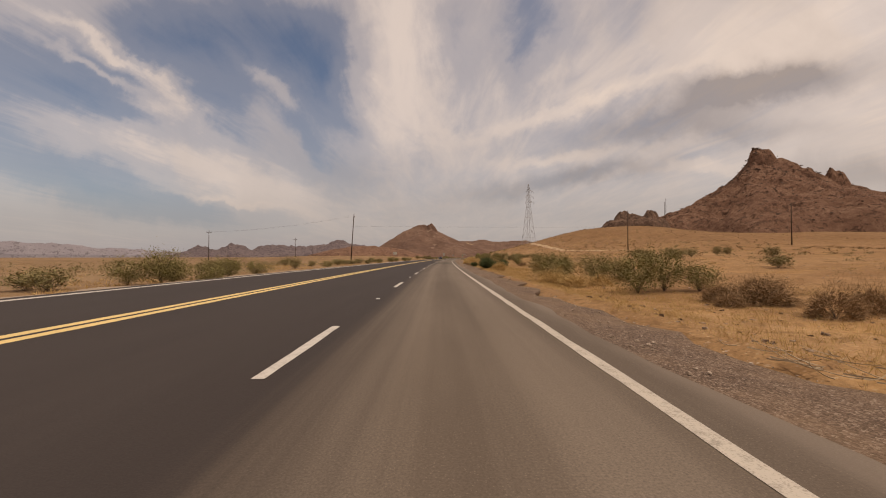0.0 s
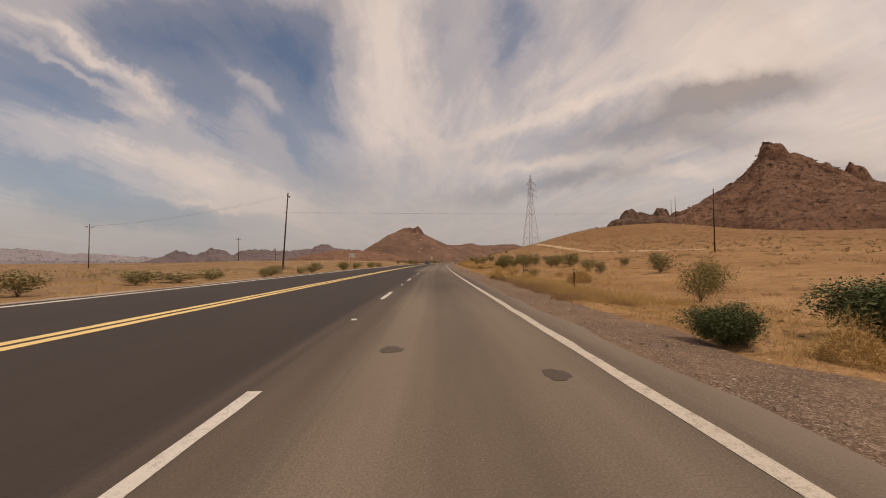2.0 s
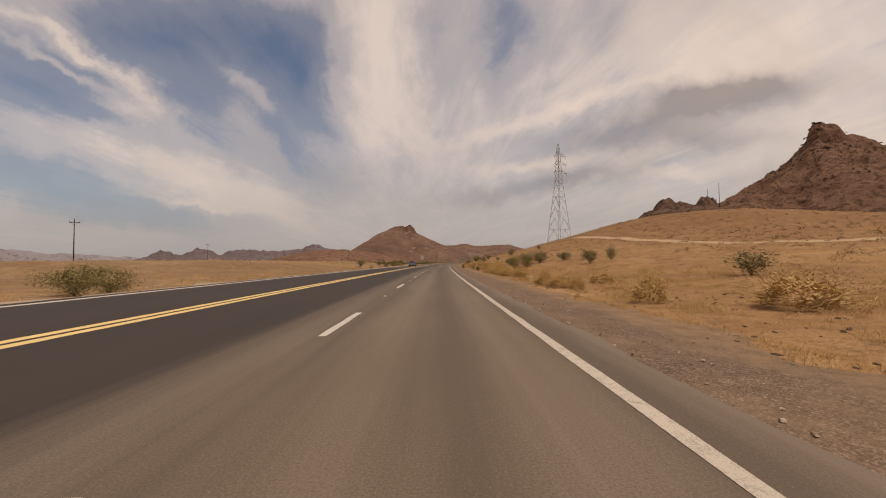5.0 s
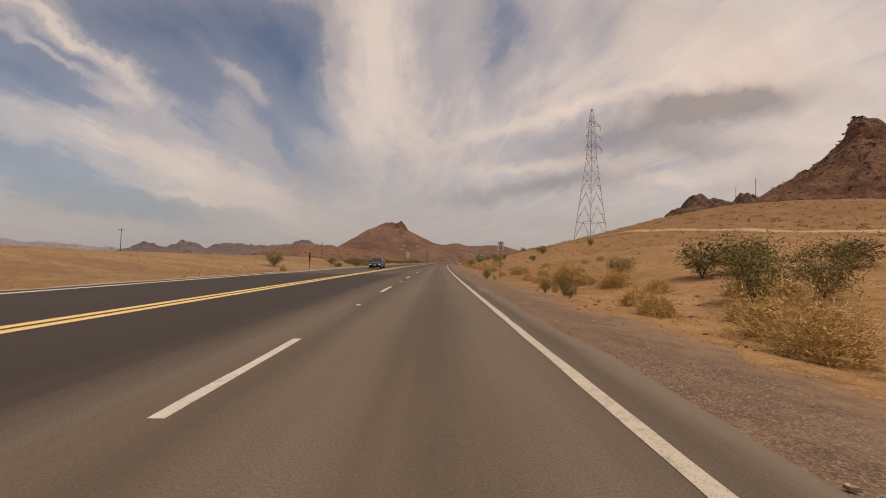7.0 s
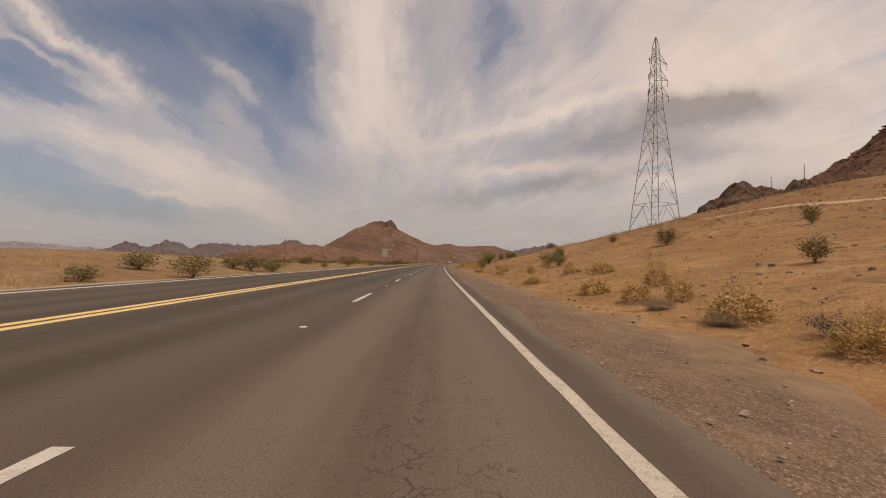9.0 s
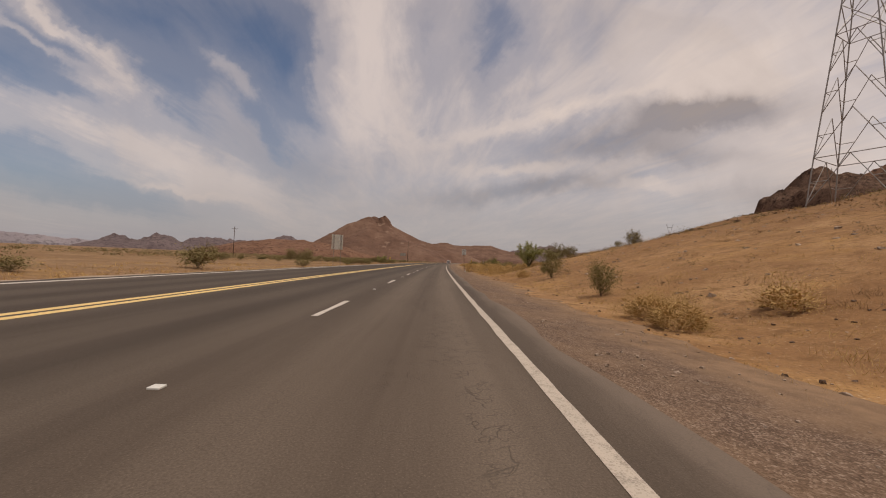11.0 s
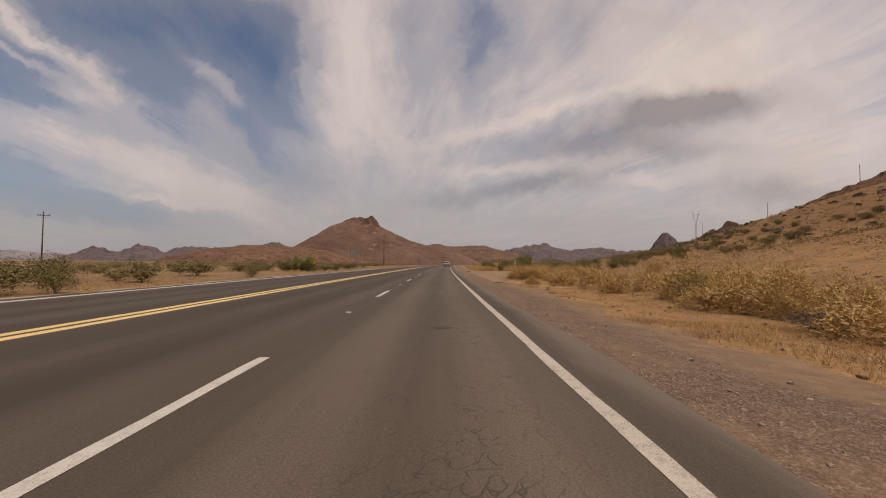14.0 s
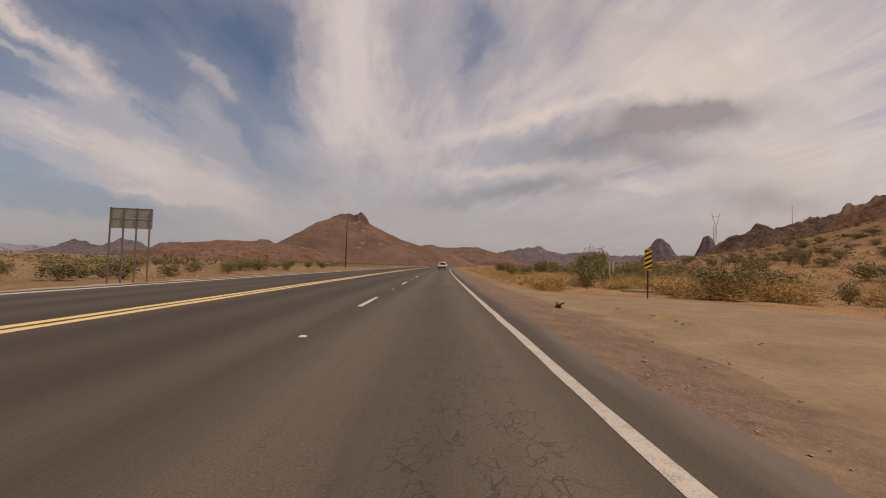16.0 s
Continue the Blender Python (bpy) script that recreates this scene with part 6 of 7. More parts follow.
scrub("low_scrub", g, place_many(g, 420, -10, 330, 16.0, 130.0, 1.2), 100, 0.66, 0.085, M_SCRUB, "scattered low olive scrub on sand")
scrub("low_scrub", g, place_many(g, 260, 448, 560, 9.0, 40.0, 1.2), 110, 0.85, 0.075, M_SCRUB, "olive scrub between dry brush")
scrub("low_scrub", g, place_many(g, 900, 60, 420, 30.0, 240.0, 1.0), 64, 0.75, 0.13, M_BROWN, "scattered low brown scrub on the slope")
scrub("low_scrub", g, place_many(g, 620, 330, 640, 20.0, 180.0, 1.2), 84, 0.9, 0.105, M_SCRUB, "scattered low olive scrub")
scrub("low_scrub", g, place_many(g, 1300, 440, 900, 60.0, 400.0, 1.0), 30, 1.2, 0.2, M_BROWN, "far brown scrub")
scrub("low_scrub", g, place_many(g, 1000, -10, 420, -17.0, -190.0, 1.3, lambda s, lat: (s < 165) | (s > 372) | (lat < -60)), 40, 0.85, 0.088, M_SCRUB, "scattered olive scrub on the plain")
scrub("low_scrub", g, place_many(g, 110, -5, 160, -17.5, -60.0, 1.0), 420, 1.25, 0.055, M_SCRUB, "belt of olive scrub beyond the far shoulder")
scrub("low_scrub", g, place_many(g, 260, -5, 160, -15.0, -60.0, 1.4), 120, 0.5, 0.055, M_STRAW, "golden scrub beyond the far shoulder")
scrub("low_scrub", g, place_many(g, 300, 165, 320, -14.0, -60.0, 1.2), 60, 0.45, 0.08, M_STRAW, "small dry shrubs on the sand bank")
scrub("low_scrub", g, place_many(g, 1500, 330, 1000, -60.0, -350.0, 1.2), 36, 1.1, 0.18, M_SCRUB, "far olive scrub on the plain")

pl = np.random.default_rng(88)
scrub("low_scrub", pl, place_many(pl, 150, 376, 560, -16.0, -80.0, 1.0), 190, 1.15, 0.07, M_SCRUB, "olive scrub on the plain beyond the far lane")
scrub("low_scrub", pl, place_many(pl, 240, 372, 600, -15.0, -90.0, 1.0), 70, 0.6, 0.075, M_STRAW, "golden dry scrub on the plain beyond the far lane")
scrub("low_scrub", pl, place_many(pl, 300, 520, 760, -14.0, -160.0, 1.0), 60, 1.7, 0.2, M_SCRUB, "far olive scrub along the horizon")
scrub("low_scrub", pl, place_many(pl, 260, 540, 820, 12.0, 160.0, 1.0), 60, 1.7, 0.2, M_SCRUB, "far olive scrub along the horizon")
scatter("dry_grass", pl, place_many(pl, 5200, -4, 66, 6.7, 12.5, 1.2), 16, 0.17, 1.5, 0.0045, M_STRAW, "golden dry grass carpet beside the gravel")
scatter("dry_grass", pl, place_many(pl, 1500, 84, 150, 6.9, 8.6, 1.0), 16, 0.16, 1.3, 0.005, M_STRAW2, "low dry grass fringe along the gravel")
scrub("dry_brush", pl, place_many(pl, 620, 96, 340, 8.6, 30.0, 1.2), 110, 0.42, 0.05, M_STRAW, "small golden brush over sand")
scrub("dry_brush", pl, place_many(pl, 260, 350, 405, 10.6, 28.0, 1.0), 150, 0.55, 0.045, M_STRAW, "dense golden dry brush")
scrub("brown_brush", pl, place_many(pl, 700, -4, 440, 9.0, 36.0, 1.1), 80, 0.40, 0.05, M_BROWN, "small brown brush over sand")

gv = np.random.default_rng(87)
scatter("dry_brush", gv, place_many(gv, 430, 66, 93, 6.9, 10.8, 1.2), 130, 0.42, 1.3, 0.0032, M_STRAW, "golden dry brush along the verge")
scatter("brown_brush", gv, place_many(gv, 420, 66, 84, 6.2, 8.6, 1.2), 110, 0.30, 1.4, 0.0032, M_BROWN, "brown dead brush along the verge")


def pebbles(name, rng, feet, size, mat, label):
    n = len(feet)
    base = np.array([[1, 0, -0.1], [0, 1, -0.1], [-1, 0, -0.1], [0, -1, -0.1], [0.75, 0.2, 0.45], [0.1, 0.7, 0.5], [-0.7, 0.1, 0.42], [0, -0.7, 0.48]])
    tri = np.array([[0, 1, 4], [1, 5, 4], [1, 2, 5], [2, 6, 5], [2, 3, 6], [3, 7, 6], [3, 0, 7], [0, 4, 7], [4, 5, 6], [4, 6, 7]])
    v = base[None] * (size * rng.uniform(0.3, 1.6, (n, 1, 1)) ** 1.5) * rng.uniform(0.55, 1.3, (n, 8, 3)) * rng.uniform(0.6, 1.3, (n, 1, 3))
    a = rng.uniform(0, 6.28, n)
    c, s_ = np.cos(a)[:, None], np.sin(a)[:, None]
    v = np.stack([v[..., 0] * c - v[..., 1] * s_, v[..., 0] * s_ + v[..., 1] * c, v[..., 2]], -1) + feet[:, None, :]
    ob = new(name, tri_mesh(name, v[:, tri].reshape(-1, 3, 3), mat))
    return tagged(ob, label, "stones", kind="stuff")


M_CLOD = leaf_material("dark_earth_clods", (0.075, 0.045, 0.028), (0.12, 0.075, 0.048), (0.19, 0.12, 0.08))
M_STONE = leaf_material("mixed_stones", (0.13, 0.088, 0.06), (0.30, 0.215, 0.15), (0.56, 0.46, 0.36))
pebbles("stones", g, place_many(g, 7000, -10, 470, 6.2, 30.0, 1.6), 0.04, M_STONE, "loose stones on sand")
scrub("low_scrub", g, place_many(g, 420, 360, 560, 28.0, 160.0, 1.0), 50, 0.8, 0.10, M_SCRUB, "olive scrub on the stony slope")
scrub("low_scrub", g, place_many(g, 900, 380, 620, 30.0, 210.0, 1.0), 40, 0.75, 0.10, M_BROWN, "brown scrub on the stony slope")
scrub("dry_brush", g, place_many(g, 1000, 340, 540, 24.0, 130.0, 1.0), 74, 0.55, 0.085, M_STRAW, "golden tufts on the stony slope")
pebbles("boulders", g, place_many(g, 900, 330, 560, 70.0, 230.0, 1.0), 0.7, M_CLOD, "dark boulders on the stony slope")
pebbles("clods", g, place_many(g, 3600, -10, 470, 6.9, 14.0, 1.3), 0.05, M_CLOD, "dark crumbs of earth along the verge")
pebbles("stones", g, place_many(g, 3200, 200, 420, 12.0, 90.0, 1.2), 0.11, M_STONE, "larger stones on the slope")
fs = g.uniform(-8, 450, 7000)
fl = 4.45 + (np.interp(fs, GRAVEL_S, GRAVEL_W) - 0.9) * g.uniform(0, 1, 7000)
gx, gy = at(fs, fl)
pebbles("gravel_stones", g, np.stack([gx, gy, gravel_line(fs, fl)[0]], 1), 0.022, M_STONE, "loose gravel on the shoulder")
fs, fl = g.uniform(404, 446, 2500), g.uniform(6.0, 22, 2500)
gx, gy = at(fs, fl)
pebbles("gravel_stones", g, np.stack([gx, gy, terrain(fs, fl)], 1), 0.03, M_STONE, "loose gravel on the dirt pullout")

scrub("low_scrub", g, place_many(g, 1200, 385, 570, 22.0, 120.0, 1.2), 54, 0.9, 0.10, M_SCRUB, "dense olive scrub on the slope")
scrub("brown_brush", g, place_many(g, 1500, 385, 570, 20.0, 120.0, 1.2), 44, 0.7, 0.09, M_BROWN, "dense brown scrub on the slope")
scrub("low_scrub", g, place_many(g, 700, 372, 600, -15.5, -110.0, 1.1), 46, 0.8, 0.09, M_SCRUB, "olive scrub thick on the plain")
scrub("brown_brush", g, place_many(g, 700, 372, 600, -15.0, -110.0, 1.1), 40, 0.6, 0.09, M_BROWN, "brown scrub thick on the plain")

scrub("brown_brush", g, place_many(g, 900, 175, 345, 12.0, 100.0, 1.2), 40, 0.5, 0.085, M_BROWN, "small brown shrubs over the sandy slope")
scrub("dry_brush", g, place_many(g, 500, 185, 345, 9.0, 60.0, 1.3), 60, 0.45, 0.07, M_STRAW, "small golden shrubs over the sandy slope")
scrub("dry_brush", g, place_many(g, 420, 336, 378, 8.8, 24.0, 1.2), 80, 0.62, 0.06, M_STRAW, "golden brush between road and slope")
scrub("brown_brush", g, place_many(g, 160, 332, 376, 9.0, 26.0, 1.2), 70, 0.4, 0.06, M_BROWN, "brown brush between road and slope")

scatter("dry_grass", g, place_many(g, 1700, 344, 380, 8.3, 18.0, 1.2), 14, 0.26, 1.3, 0.0065, M_STRAW2, "low dry yellow grass between road and slope")
scrub("brown_brush", g, place_many(g, 320, 344, 384, 9.0, 26.0, 1.1), 80, 0.5, 0.06, M_BROWN, "low brown brush between road and slope")


def on_hill(rng, ob, n, z_low, z_high):
    """Places scattered over a hill's mesh between two heights."""
    co = np.empty(len(ob.data.vertices) * 3, np.float32)
    ob.data.vertices.foreach_get("co", co)
    co = co.reshape(-1, 3)
    co = co[(co[:, 2] > z_low) & (co[:, 2] < z_high)]
    return co[rng.integers(0, len(co), n)] + rng.normal(0, 1.2, (n, 3)) * np.array([1, 1, 0.1])


M_BOULDER = leaf_material("dark_boulders", (0.05, 0.030, 0.022), (0.10, 0.060, 0.042), (0.17, 0.105, 0.072))
hb = np.random.default_rng(33)
pebbles("boulders", hb, on_hill(hb, big_hill, 1100, 30, 112), 1.0, M_BOULDER, "dark boulders strewn over the hill")
pebbles("boulders", hb, on_hill(hb, big_hill, 300, 96, 150), 1.3, M_BOULDER, "blocky dark rocks of the summit crag")
pebbles("boulders", hb, on_hill(hb, far_hill, 70, 90, 130), 0.9, M_BOULDER, "dark rocks along the far crest")

crest = np.empty(len(rock_ridge.data.vertices) * 3, np.float32)
rock_ridge.data.vertices.foreach_get("co", crest)
crest = crest.reshape(-1, 13, 3)
pebbles("boulders", hb, crest[:, 5:7].reshape(-1, 3)[hb.integers(0, len(crest) * 2, 260)] + hb.normal(0, 1.5, (260, 3)) * np.array([1, 1, 0.2]) - np.array([0, 0, 1.2]), 2.0, M_BOULDER, "dark crags along the ridge")
face = crest[:, 1:6].reshape(-1, 3)
face = face[hb.integers(0, len(face), 1100)] + hb.normal(0, 6.0, (1100, 3)) * np.array([1, 1, 0.05])
scrub("low_scrub", hb, face, 20, 2.4, 0.4, M_SCRUB, "scrub dotted over the brown ridge")


# ---- cars ----
M_BLUE = plain("dark_blue_car_paint", (0.010, 0.026, 0.09), 0.22, 0.1, 0.6, 0.15, 1.0)
M_CARWHITE = plain("white_car_paint", (0.72, 0.71, 0.69), 0.3, 0.0, 0.5, 0.08, 1.0)
M_GLASS = plain("dark_car_glass", (0.012, 0.014, 0.016), 0.06, 0.0, 0.7, 0.1)
M_TYRE = plain("tyre_rubber", (0.016, 0.015, 0.014), 0.85, 0.0, 0.2, 0.2)
M_RIM = plain("alloy_rim", (0.42, 0.42, 0.42), 0.35, 0.8, 0.5, 0.2)
M_LAMP = plain("clear_headlight", (0.80, 0.80, 0.78), 0.12, 0.2, 0.6, 0.1)
M_TAIL = plain("red_tail_light", (0.30, 0.012, 0.01), 0.25, 0.0, 0.5, 0.1)
M_TRIM = plain("black_plastic_trim", (0.02, 0.02, 0.02), 0.7, 0.0, 0.3, 0.2)


def loft(bm, rings):
    rows = [[bm.verts.new(p) for p in r] for r in rings]
    n = len(rows[0])
    for a, b in zip(rows, rows[1:]):
        for i in range(n):
            bm.faces.new((a[i], a[(i + 1) % n], b[(i + 1) % n], b[i]))
    bm.faces.new(rows[0]), bm.faces.new(rows[-1])
    return bm


def body_ring(y, lo, hi, w):
    """Closed cross-section of a car body: sill, bulging side, rounded shoulder, top."""
    half = [(0.86, lo), (0.97, lo + 0.12), (1.0, lo + (hi - lo) * 0.5), (0.97, hi - 0.10), (0.90, hi - 0.03), (0.55, hi)]
    return [(w * a, y, z) for a, z in half] + [(-w * a, y, z) for a, z in reversed(half)]


def slab(bm, quad, out, thick):
    """A thin plate over a quad, standing proud along out."""
    n = Vector(out).normalized() * thick
    a = [bm.verts.new(Vector(q) - n) for q in quad]
    b = [bm.verts.new(Vector(q) + n) for q in quad]
    bm.faces.new(a), bm.faces.new(b)
    for i in range(4):
        bm.faces.new((a[i], a[(i + 1) % 4], b[(i + 1) % 4], b[i]))


def inset(quad, a, b):
    """The quad drawn in by parts of its width and height: corners run low-left, low-right, high-right, high-left."""
    q = [Vector(p) for p in quad]

    def pt(u, v):
        return (q[0].lerp(q[1], u)).lerp(q[3].lerp(q[2], u), v)
    return [pt(a[0], b[0]), pt(a[1], b[0]), pt(a[1], b[1]), pt(a[0], b[1])]


def build_car(s, lat, turn, paint, stations, cabin, wheel_y, wheel_r, half, name, label):
    """stations: (y, underside, top, half width), rear to front; cabin: (y rear low, y rear high, y front high, y front low, roof height, half width low, high)."""
    x, y = at(s, lat)
    car = holder(name, pose(float(x), float(y), float(grade(s)), 0, 0, heading(s) + turn), label, "car")
    bm = bmesh.new()
    loft(bm, [body_ring(*st) for st in stations])
    body = part("body", bm, paint, car, shade=False)
    yl, yh, fh, fl, roof, wl, wh = cabin
    belt_r = float(np.interp(yl, [t[0] for t in stations], [t[2] for t in stations])) - 0.03
    belt_f = float(np.interp(fl, [t[0] for t in stations], [t[2] for t in stations])) - 0.03
    low = [(-wl, yl, belt_r), (wl, yl, belt_r), (wl, fl, belt_f), (-wl, fl, belt_f)]
    top = [(-wh, yh, roof - 0.05), (wh, yh, roof - 0.05), (wh, fh, roof - 0.05), (-wh, fh, roof - 0.05)]
    crown = [(-wh * 0.8, yh + 0.12, roof), (wh * 0.8, yh + 0.12, roof), (wh * 0.8, fh - 0.12, roof), (-wh * 0.8, fh - 0.12, roof)]
    bm = bmesh.new()
    loft(bm, [low, top, crown])
    part("cabin", bm, paint, car)
    rear = [low[0], low[1], top[1], top[0]]
    front = [low[3], low[2], top[2], top[3]]
    right = [low[1], low[2], top[2], top[1]]
    left = [low[0], low[3], top[3], top[0]]
    bm = bmesh.new()
    slab(bm, inset(front, (0.05, 0.95), (0.06, 0.95)), (0, roof - belt_f, fl - fh), 0.012)
    part("windshield", bm, M_GLASS, car, "dark windshield glass")
    bm = bmesh.new()
    slab(bm, inset(rear, (0.07, 0.93), (0.12, 0.9)), (0, belt_r - roof, 0.5), 0.012)
    part("rear_window", bm, M_GLASS, car, "dark rear window")
    for quad, sx in ((right, 1), (left, -1)):
        for a in ((0.08, 0.44), (0.49, 0.90)):
            bm = bmesh.new()
            slab(bm, inset(quad, a, (0.10, 0.88)), (sx, 0, 0.25), 0.012)
            part("side_window", bm, M_GLASS, car, "dark side window")
        mir = bmesh.new()
        box(mir, (sx * (wl + 0.14), fl - 0.45, belt_f + 0.13), (0.22, 0.10, 0.15), 0.03)
        part("mirror", mir, paint, car)
        for wy in wheel_y:
            bm = bmesh.new()
            tube(bm, (sx * (half - 0.20), wy, wheel_r), (sx * (half + 0.012), wy, wheel_r), wheel_r * 1.16, wheel_r * 1.16, 26)
            part("wheel_arch", bm, M_TRIM, body)
            w = new("wheel")
            w.empty_display_size = 0.1
            w.parent = car
            bm = bmesh.new()
            tube(bm, (sx * (half - 0.19), wy, wheel_r), (sx * (half + 0.022), wy, wheel_r), wheel_r, wheel_r, 26)
            part("tyre", bm, M_TYRE, w)
            bm = bmesh.new()
            tube(bm, (sx * (half - 0.05), wy, wheel_r), (sx * (half + 0.03), wy, wheel_r), wheel_r * 0.66, wheel_r * 0.60, 20)
            part("rim", bm, M_RIM, w)
    nose, tail = stations[-1], stations[0]
    for sx in (-1, 1):
        bm = bmesh.new()
        box(bm, (sx * half * 0.70, nose[0] - 0.09, nose[2] - 0.11), (0.36, 0.24, 0.15), 0.04)
        part("headlight", bm, M_LAMP, car, "clear headlight")
        bm = bmesh.new()
        box(bm, (sx * half * 0.80, tail[0] + 0.06, tail[2] - 0.20), (0.24, 0.18, 0.26), 0.04)
        part("tail_light", bm, M_TAIL, car, "red tail light")
    bm = bmesh.new()
    box(bm, (0, nose[0] + 0.005, nose[1] + 0.30), (half * 1.05, 0.05, 0.16), 0.02)
    part("grille", bm, M_TRIM, car, "black grille")
    bm = bmesh.new()
    box(bm, (0, nose[0] + 0.02, nose[1] + 0.10), (half * 1.7, 0.10, 0.16), 0.03)
    part("bumper", bm, M_TRIM, car, "black lower bumper")
    bm = bmesh.new()
    box(bm, (0, tail[0] - 0.02, tail[1] + 0.16), (half * 1.75, 0.12, 0.26), 0.03)
    part("bumper", bm, M_TRIM, car, "black rear bumper")
    for yy in (nose[0] + 0.08, tail[0] - 0.02):
        bm = bmesh.new()
        box(bm, (0, yy, (nose[1] + 0.16) if yy > 0 else tail[1] + 0.48), (0.32, 0.02, 0.15), 0.004)
        part("plate", bm, M_SIGNWHITE, car, "blank number plate")
    return car


build_car(241.5, -6.7, 180, M_BLUE,
          [(-2.22, 0.42, 0.86, 0.74), (-2.10, 0.26, 0.98, 0.82), (-1.45, 0.20, 1.00, 0.86), (0.0, 0.19, 0.96, 0.87), (0.85, 0.20, 0.93, 0.86), (1.75, 0.20, 0.82, 0.84), (2.10, 0.24, 0.74, 0.80), (2.22, 0.34, 0.64, 0.72)],
          (-1.72, -1.05, 0.28, 1.10, 1.46, 0.80, 0.62), (-1.32, 1.36), 0.32, 0.862, "blue_sedan", "dark blue sedan on the oncoming lane")
build_car(508.0, 1.9, 0, M_CARWHITE,
          [(-2.28, 0.45, 1.00, 0.84), (-2.20, 0.34, 1.06, 0.90), (-1.4, 0.28, 1.10, 0.93), (0.0, 0.27, 1.08, 0.94), (0.95, 0.27, 1.05, 0.93), (1.9, 0.28, 0.95, 0.90), (2.25, 0.34, 0.85, 0.84), (2.34, 0.44, 0.74, 0.76)],
          (-2.20, -1.86, 0.25, 1.05, 1.74, 0.88, 0.70), (-1.38, 1.42), 0.37, 0.932, "white_suv", "white sport utility car on the near lane")


# ---- marks on the road ----
def build_patch(s, lat, rs, rl, seed, mat=None):
    """An uneven dark patch, a hand's thickness of nothing above the road."""
    rng = np.random.default_rng(seed)
    a = np.linspace(0, 2 * np.pi, 28, endpoint=False)
    r = 1 + 0.10 * np.sin(3 * a + seed) + 0.06 * np.sin(7 * a + 2 * seed) + rng.normal(0, 0.03, 28)
    ss, ll = s + rs * r * np.cos(a), lat + rl * r * np.sin(a)
    x, y = at(ss, ll)
    top = np.stack([x, y, np.full(28, 0.004)], 1)
    low = np.stack([x, y, np.full(28, -0.004)], 1)
    faces = [tuple(range(28))] + [(i, i + 28, (i + 1) % 28 + 28, (i + 1) % 28) for i in range(28)]
    ob = mesh_object("asphalt_patch", np.concatenate([top, low]), faces, mat or M_PATCH, road, np.concatenate([np.stack([ll, ss], 1)] * 2))
    ob["label"] = "dark asphalt patch"
    return ob


for i, (s, lat, rs, rl) in enumerate(((108.6, 1.12, 0.28, 0.33), (173.7, 0.78, 0.62, 0.34), (175.4, 0.87, 0.50, 0.29), (176.7, 0.77, 0.30, 0.22), (58.2, 1.1, 0.20, 0.16), (56.9, 3.0, 0.22, 0.14),
                                      (375.9, 2.3, 0.14, 0.18), (362.4, 0.7, 0.16, 0.10), (441.5, 2.6, 0.35, 0.30), (449.0, 2.3, 0.6, 0.35))):
    build_patch(s, lat, rs, rl, 300 + i)

M_SEAM = plain("dark_joint", (0.068, 0.052, 0.040), 0.9, spec=0.15, var=0.5, scale=2.0)


def build_seam(s0, s1, lat, w, wob, seed):
    """An open joint in the asphalt, wandering along the lane."""
    rng = np.random.default_rng(seed)
    ss = np.arange(s0, s1, 0.18)
    n = len(ss)
    walk_off = np.convolve(rng.normal(0, wob, n + 8), np.hanning(9) / np.hanning(9).sum(), "valid")[:n] * 2.2 + rng.normal(0, wob * 0.25, n)
    half = w * np.clip(rng.normal(0.5, 0.28, n), 0.08, 1.0)
    ob = strip("joint_crack", ss, lat + walk_off - half, lat + walk_off + half, 0.0035, 0.0035, M_SEAM, road, seed=seed)
    ob["label"] = "dark open joint in the asphalt"
    return ob


for i, (s0, s1, lat, w, wob) in enumerate(((77, 96, 1.29, 0.020, 0.010), (96, 105.5, 1.27, 0.026, 0.010), (172, 181, 2.6, 0.010, 0.010))):
    build_seam(s0, s1, lat, w, wob, 500 + i)

M_CERAMIC = plain("white_road_stud", (0.70, 0.67, 0.60), 0.4, var=0.2)
bm = bmesh.new()
box(bm, (0, 0, 0.008), (0.11, 0.11, 0.022), 0.006)
stud = part("road_stud", bm, M_CERAMIC, road, "white raised road marker")
for n in range(0, 38):
    s = DASH0 + 1.524 + 6.096 + n * PERIOD
    o = stud if n == 0 else new("road_stud", stud.data)
    o.parent = road
    x, y = at(s, 0.02)
    o.location, o.rotation_euler = (float(x), float(y), 0), (0, 0, math.radians(heading(s)))
# sprayed survey marks
spray = random.Random(21)
for k, (s0, l0) in enumerate([(200.75 + 0.31 * i, 4.14 - 0.012 * i) for i in range(8)] + [(200.8, 3.95), (201.1, 3.94), (201.45, 3.93)]):
    turn0, quads, last = spray.uniform(0, 6.28), [], None
    for i in range(7):
        ang = turn0 + i * spray.uniform(1.5, 2.7)
        p = np.array(at(s0 + 0.13 * math.sin(ang) * spray.uniform(0.6, 1.0), l0 + 0.075 * math.cos(ang) * spray.uniform(0.5, 1.0)))
        if last is not None:
            d = p - last
            n = np.array([-d[1], d[0]]) / np.linalg.norm(d) * 0.0075
            quads += [(*q, 0.008 + 0.0004 * i) for q in (last - n, last + n, p + n, p - n)]
        last = p
    mesh_object("spray_mark", quads, [tuple(range(4 * i, 4 * i + 4)) for i in range(6)], M_WHITE, road)["label"] = "white sprayed scribble"


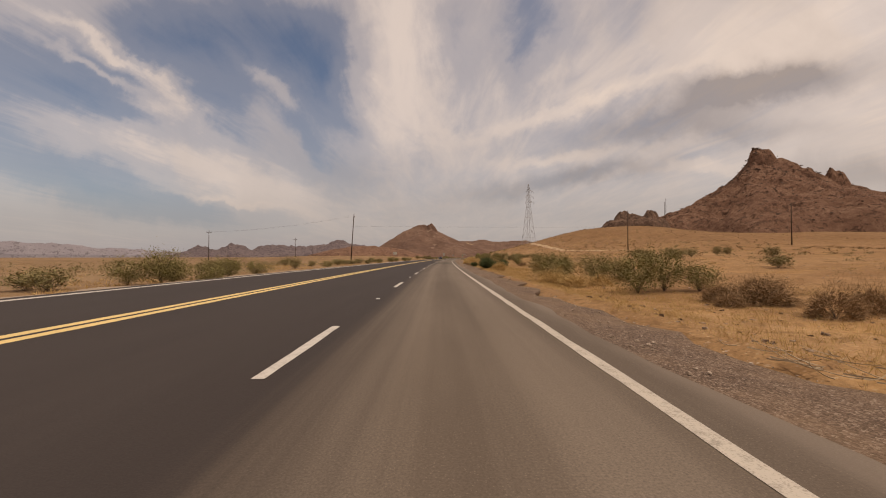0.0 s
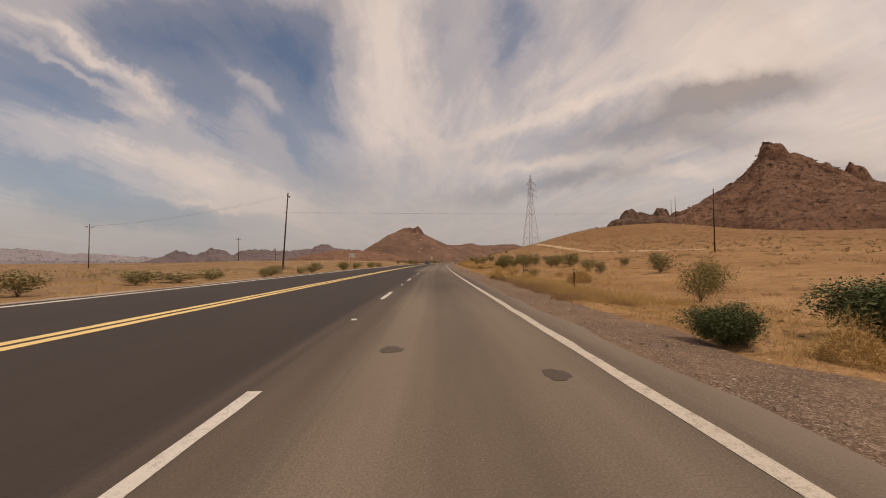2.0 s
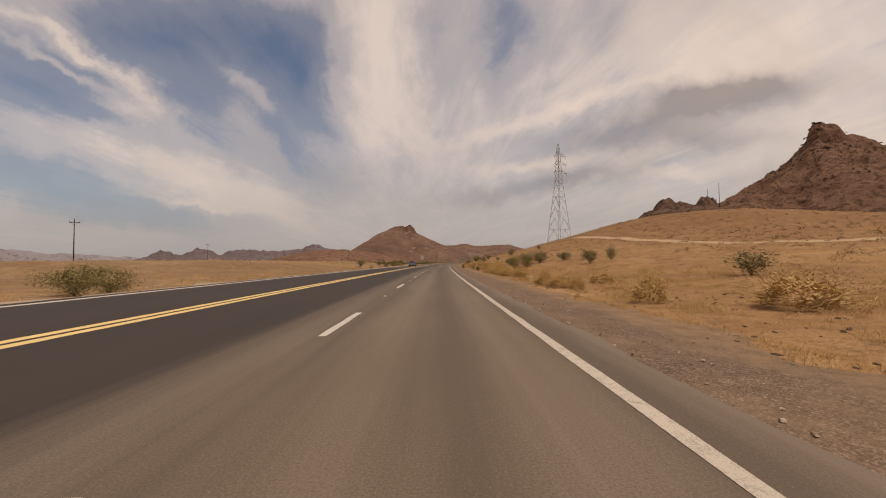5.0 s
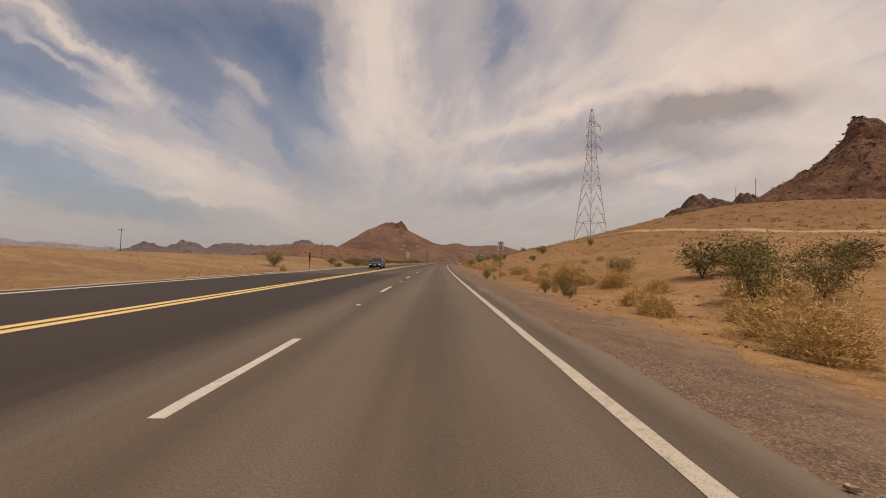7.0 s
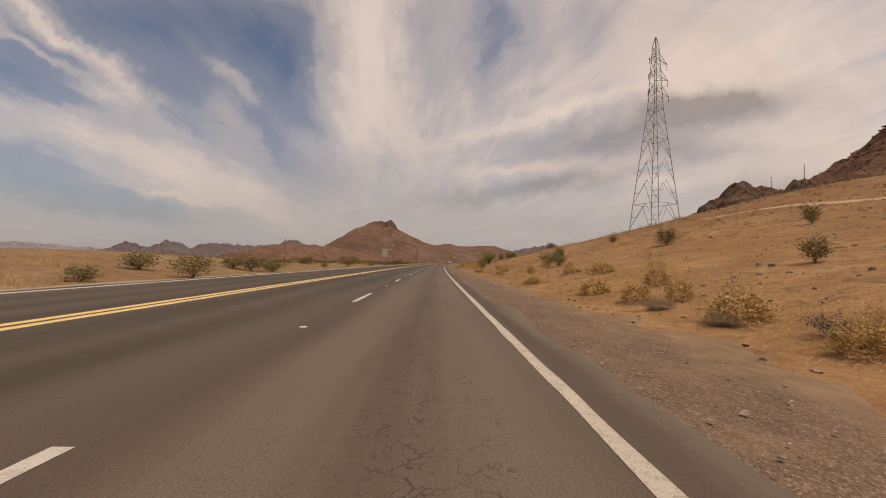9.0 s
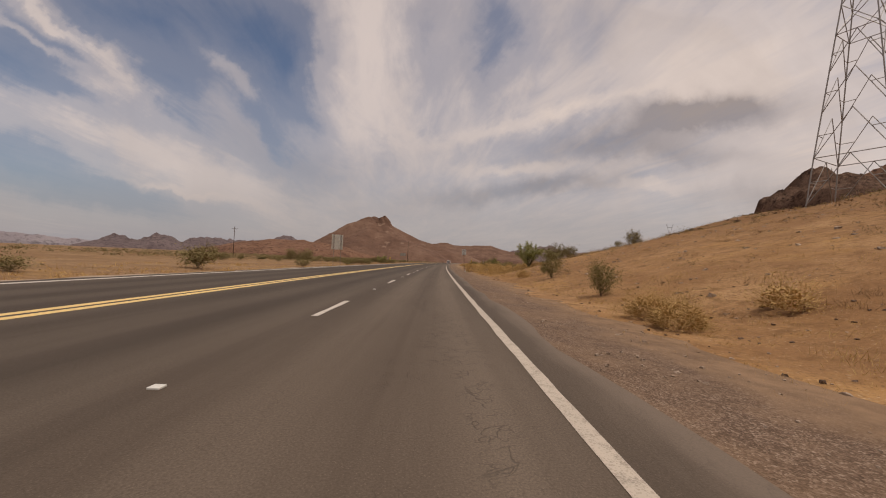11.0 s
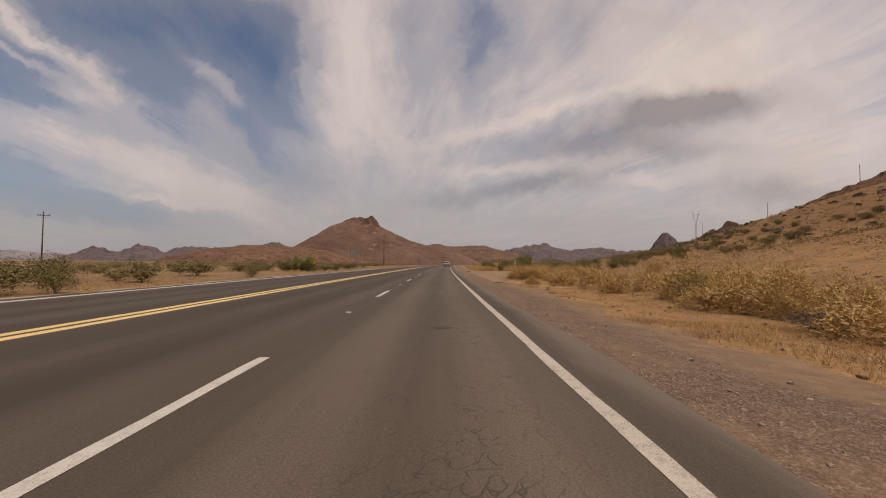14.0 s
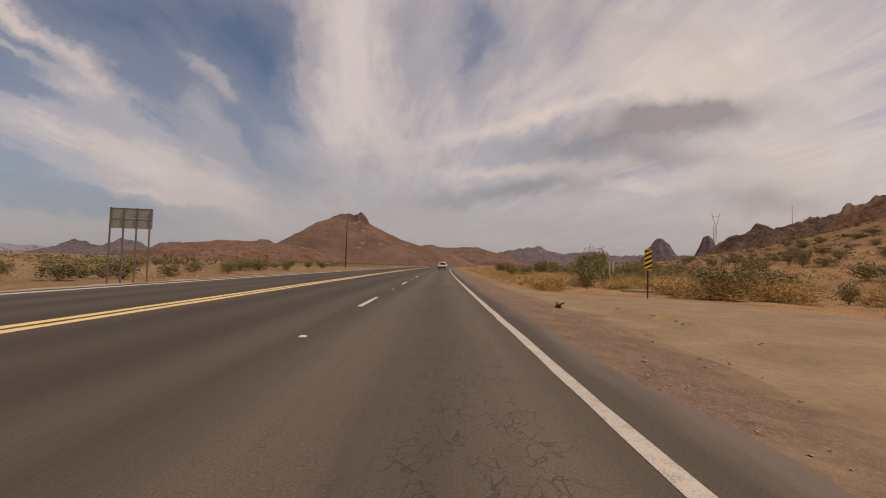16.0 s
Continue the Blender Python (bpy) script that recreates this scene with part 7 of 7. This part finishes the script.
# ---- small things on the verge ----
def build_rock(s, lat, size, seed, mat, name, label, flat=0.6, cat="rock"):
    rng = np.random.default_rng(seed)
    bm = bmesh.new()
    bmesh.ops.create_icosphere(bm, subdivisions=2, radius=size)
    for v in bm.verts:
        k = 1 + 0.28 * noise.noise(v.co * (1.6 / size) + Vector((seed, 0, 0))) + rng.uniform(-0.06, 0.06)
        v.co = Vector((v.co.x * k, v.co.y * k * 0.85, v.co.z * k * flat))
    x, y = at(s, lat)
    ob = holder(name, pose(float(x), float(y), ground_z(s, lat) + size * flat * 0.45, 0, 0, seed * 40), label, cat)
    part("stone" if cat == "rock" else "sheet", bm, mat, ob)
    return ob


M_PALESTONE = plain("pale_stone", (0.55, 0.47, 0.40), 0.9, var=0.3)
M_DARKSTONE = plain("dark_stone", (0.09, 0.065, 0.05), 0.9, var=0.4)
M_PAPER = plain("dirty_white_plastic", (0.58, 0.55, 0.50), 0.7, var=0.5)
for i, (s, lat, r) in enumerate(((102.3, 11.25, 0.16), (174.4, 11.6, 0.18), (397.0, 12.95, 0.2), (393.3, 12.45, 0.16), (226.0, 9.9, 0.10), (231.0, 11.0, 0.13))):
    build_rock(s, lat, r, 3 + i, M_PALESTONE, "pale_rock", "pale stone lying on the sandy verge")
build_rock(110.6, 14.8, 0.35, 12, M_DARKSTONE, "dark_rock", "dark stone among dry grass")


def build_litter(s, lat, w, h):
    """Crumpled sheet of plastic."""
    rng = np.random.default_rng(77)
    x, y = at(s, lat)
    p = holder("crumpled_sheet", pose(float(x), float(y), ground_z(s, lat)), "crumpled white plastic sheet caught in dry grass", "litter")
    n = 14
    u, v = np.meshgrid(np.linspace(-0.5, 0.5, n), np.linspace(-0.5, 0.5, n), indexing="ij")
    z = h * np.clip(1 - 3.2 * (u * u + v * v), 0, 1) + rng.normal(0, h * 0.16, u.shape)
    vs = np.stack([u * w + rng.normal(0, 0.02, u.shape), v * w + rng.normal(0, 0.02, u.shape), np.abs(z)], -1).reshape(-1, 3)
    mesh_object("sheet", vs, grid_faces(n, n), M_PAPER, p)
    return p


build_litter(350.9, 6.6, 0.55, 0.22)

x, y = at(435.2, 6.65)
log = holder("dead_wood", pose(float(x), float(y), ground_z(435.2, 6.65), 0, 0, 60), "charred-looking chunk of dead wood on bare dirt", "dead wood")
bm = bmesh.new()
tube(bm, (-0.36, 0, 0.09), (0.25, 0.05, 0.10), 0.11, 0.09, 9)
part("trunk", bm, M_DARKSTONE, log)
for a, b, r in (((0.2, 0.05, 0.1), (0.48, 0.16, 0.2), 0.05), ((-0.3, 0, 0.1), (-0.52, -0.1, 0.17), 0.045), ((0.0, 0.0, 0.14), (0.12, -0.2, 0.22), 0.035)):
    bm = bmesh.new()
    tube(bm, a, b, r, r * 0.5, 7)
    part("branch", bm, M_WOOD, log)


def build_twig_pile(s, lat, n, seed):
    """Bleached twigs lying along the gravel's edge."""
    rng = np.random.default_rng(seed)
    x, y = at(s, lat)
    p = holder("fallen_twigs", pose(float(x), float(y), ground_z(s, lat) + 0.06, 0, 0, heading(s)), "bleached fallen twigs lying along the gravel edge", "dead wood")
    for i in range(n):
        a = rng.uniform(0, 6.28)
        d = np.array([math.cos(a) * 0.35, math.sin(a), rng.uniform(0, 0.25)])
        q = np.linspace(-0.5, 0.5, 6)[:, None]
        c = np.array([rng.normal(0, 0.22), rng.normal(0, 0.7), 0.03 + 0.08 * rng.random()])
        path = c + d * q * rng.uniform(0.4, 1.1) + np.array([rng.normal(0, 0.25), 0, 0.12]) * (q * q)
        o = new("twig", tri_mesh("twig", twigs([path], 0.010, 0.004), M_PALE))
        o.parent = p
    return p


build_twig_pile(5.4, 6.45, 22, 5)
build_twig_pile(3.6, 6.75, 18, 6)
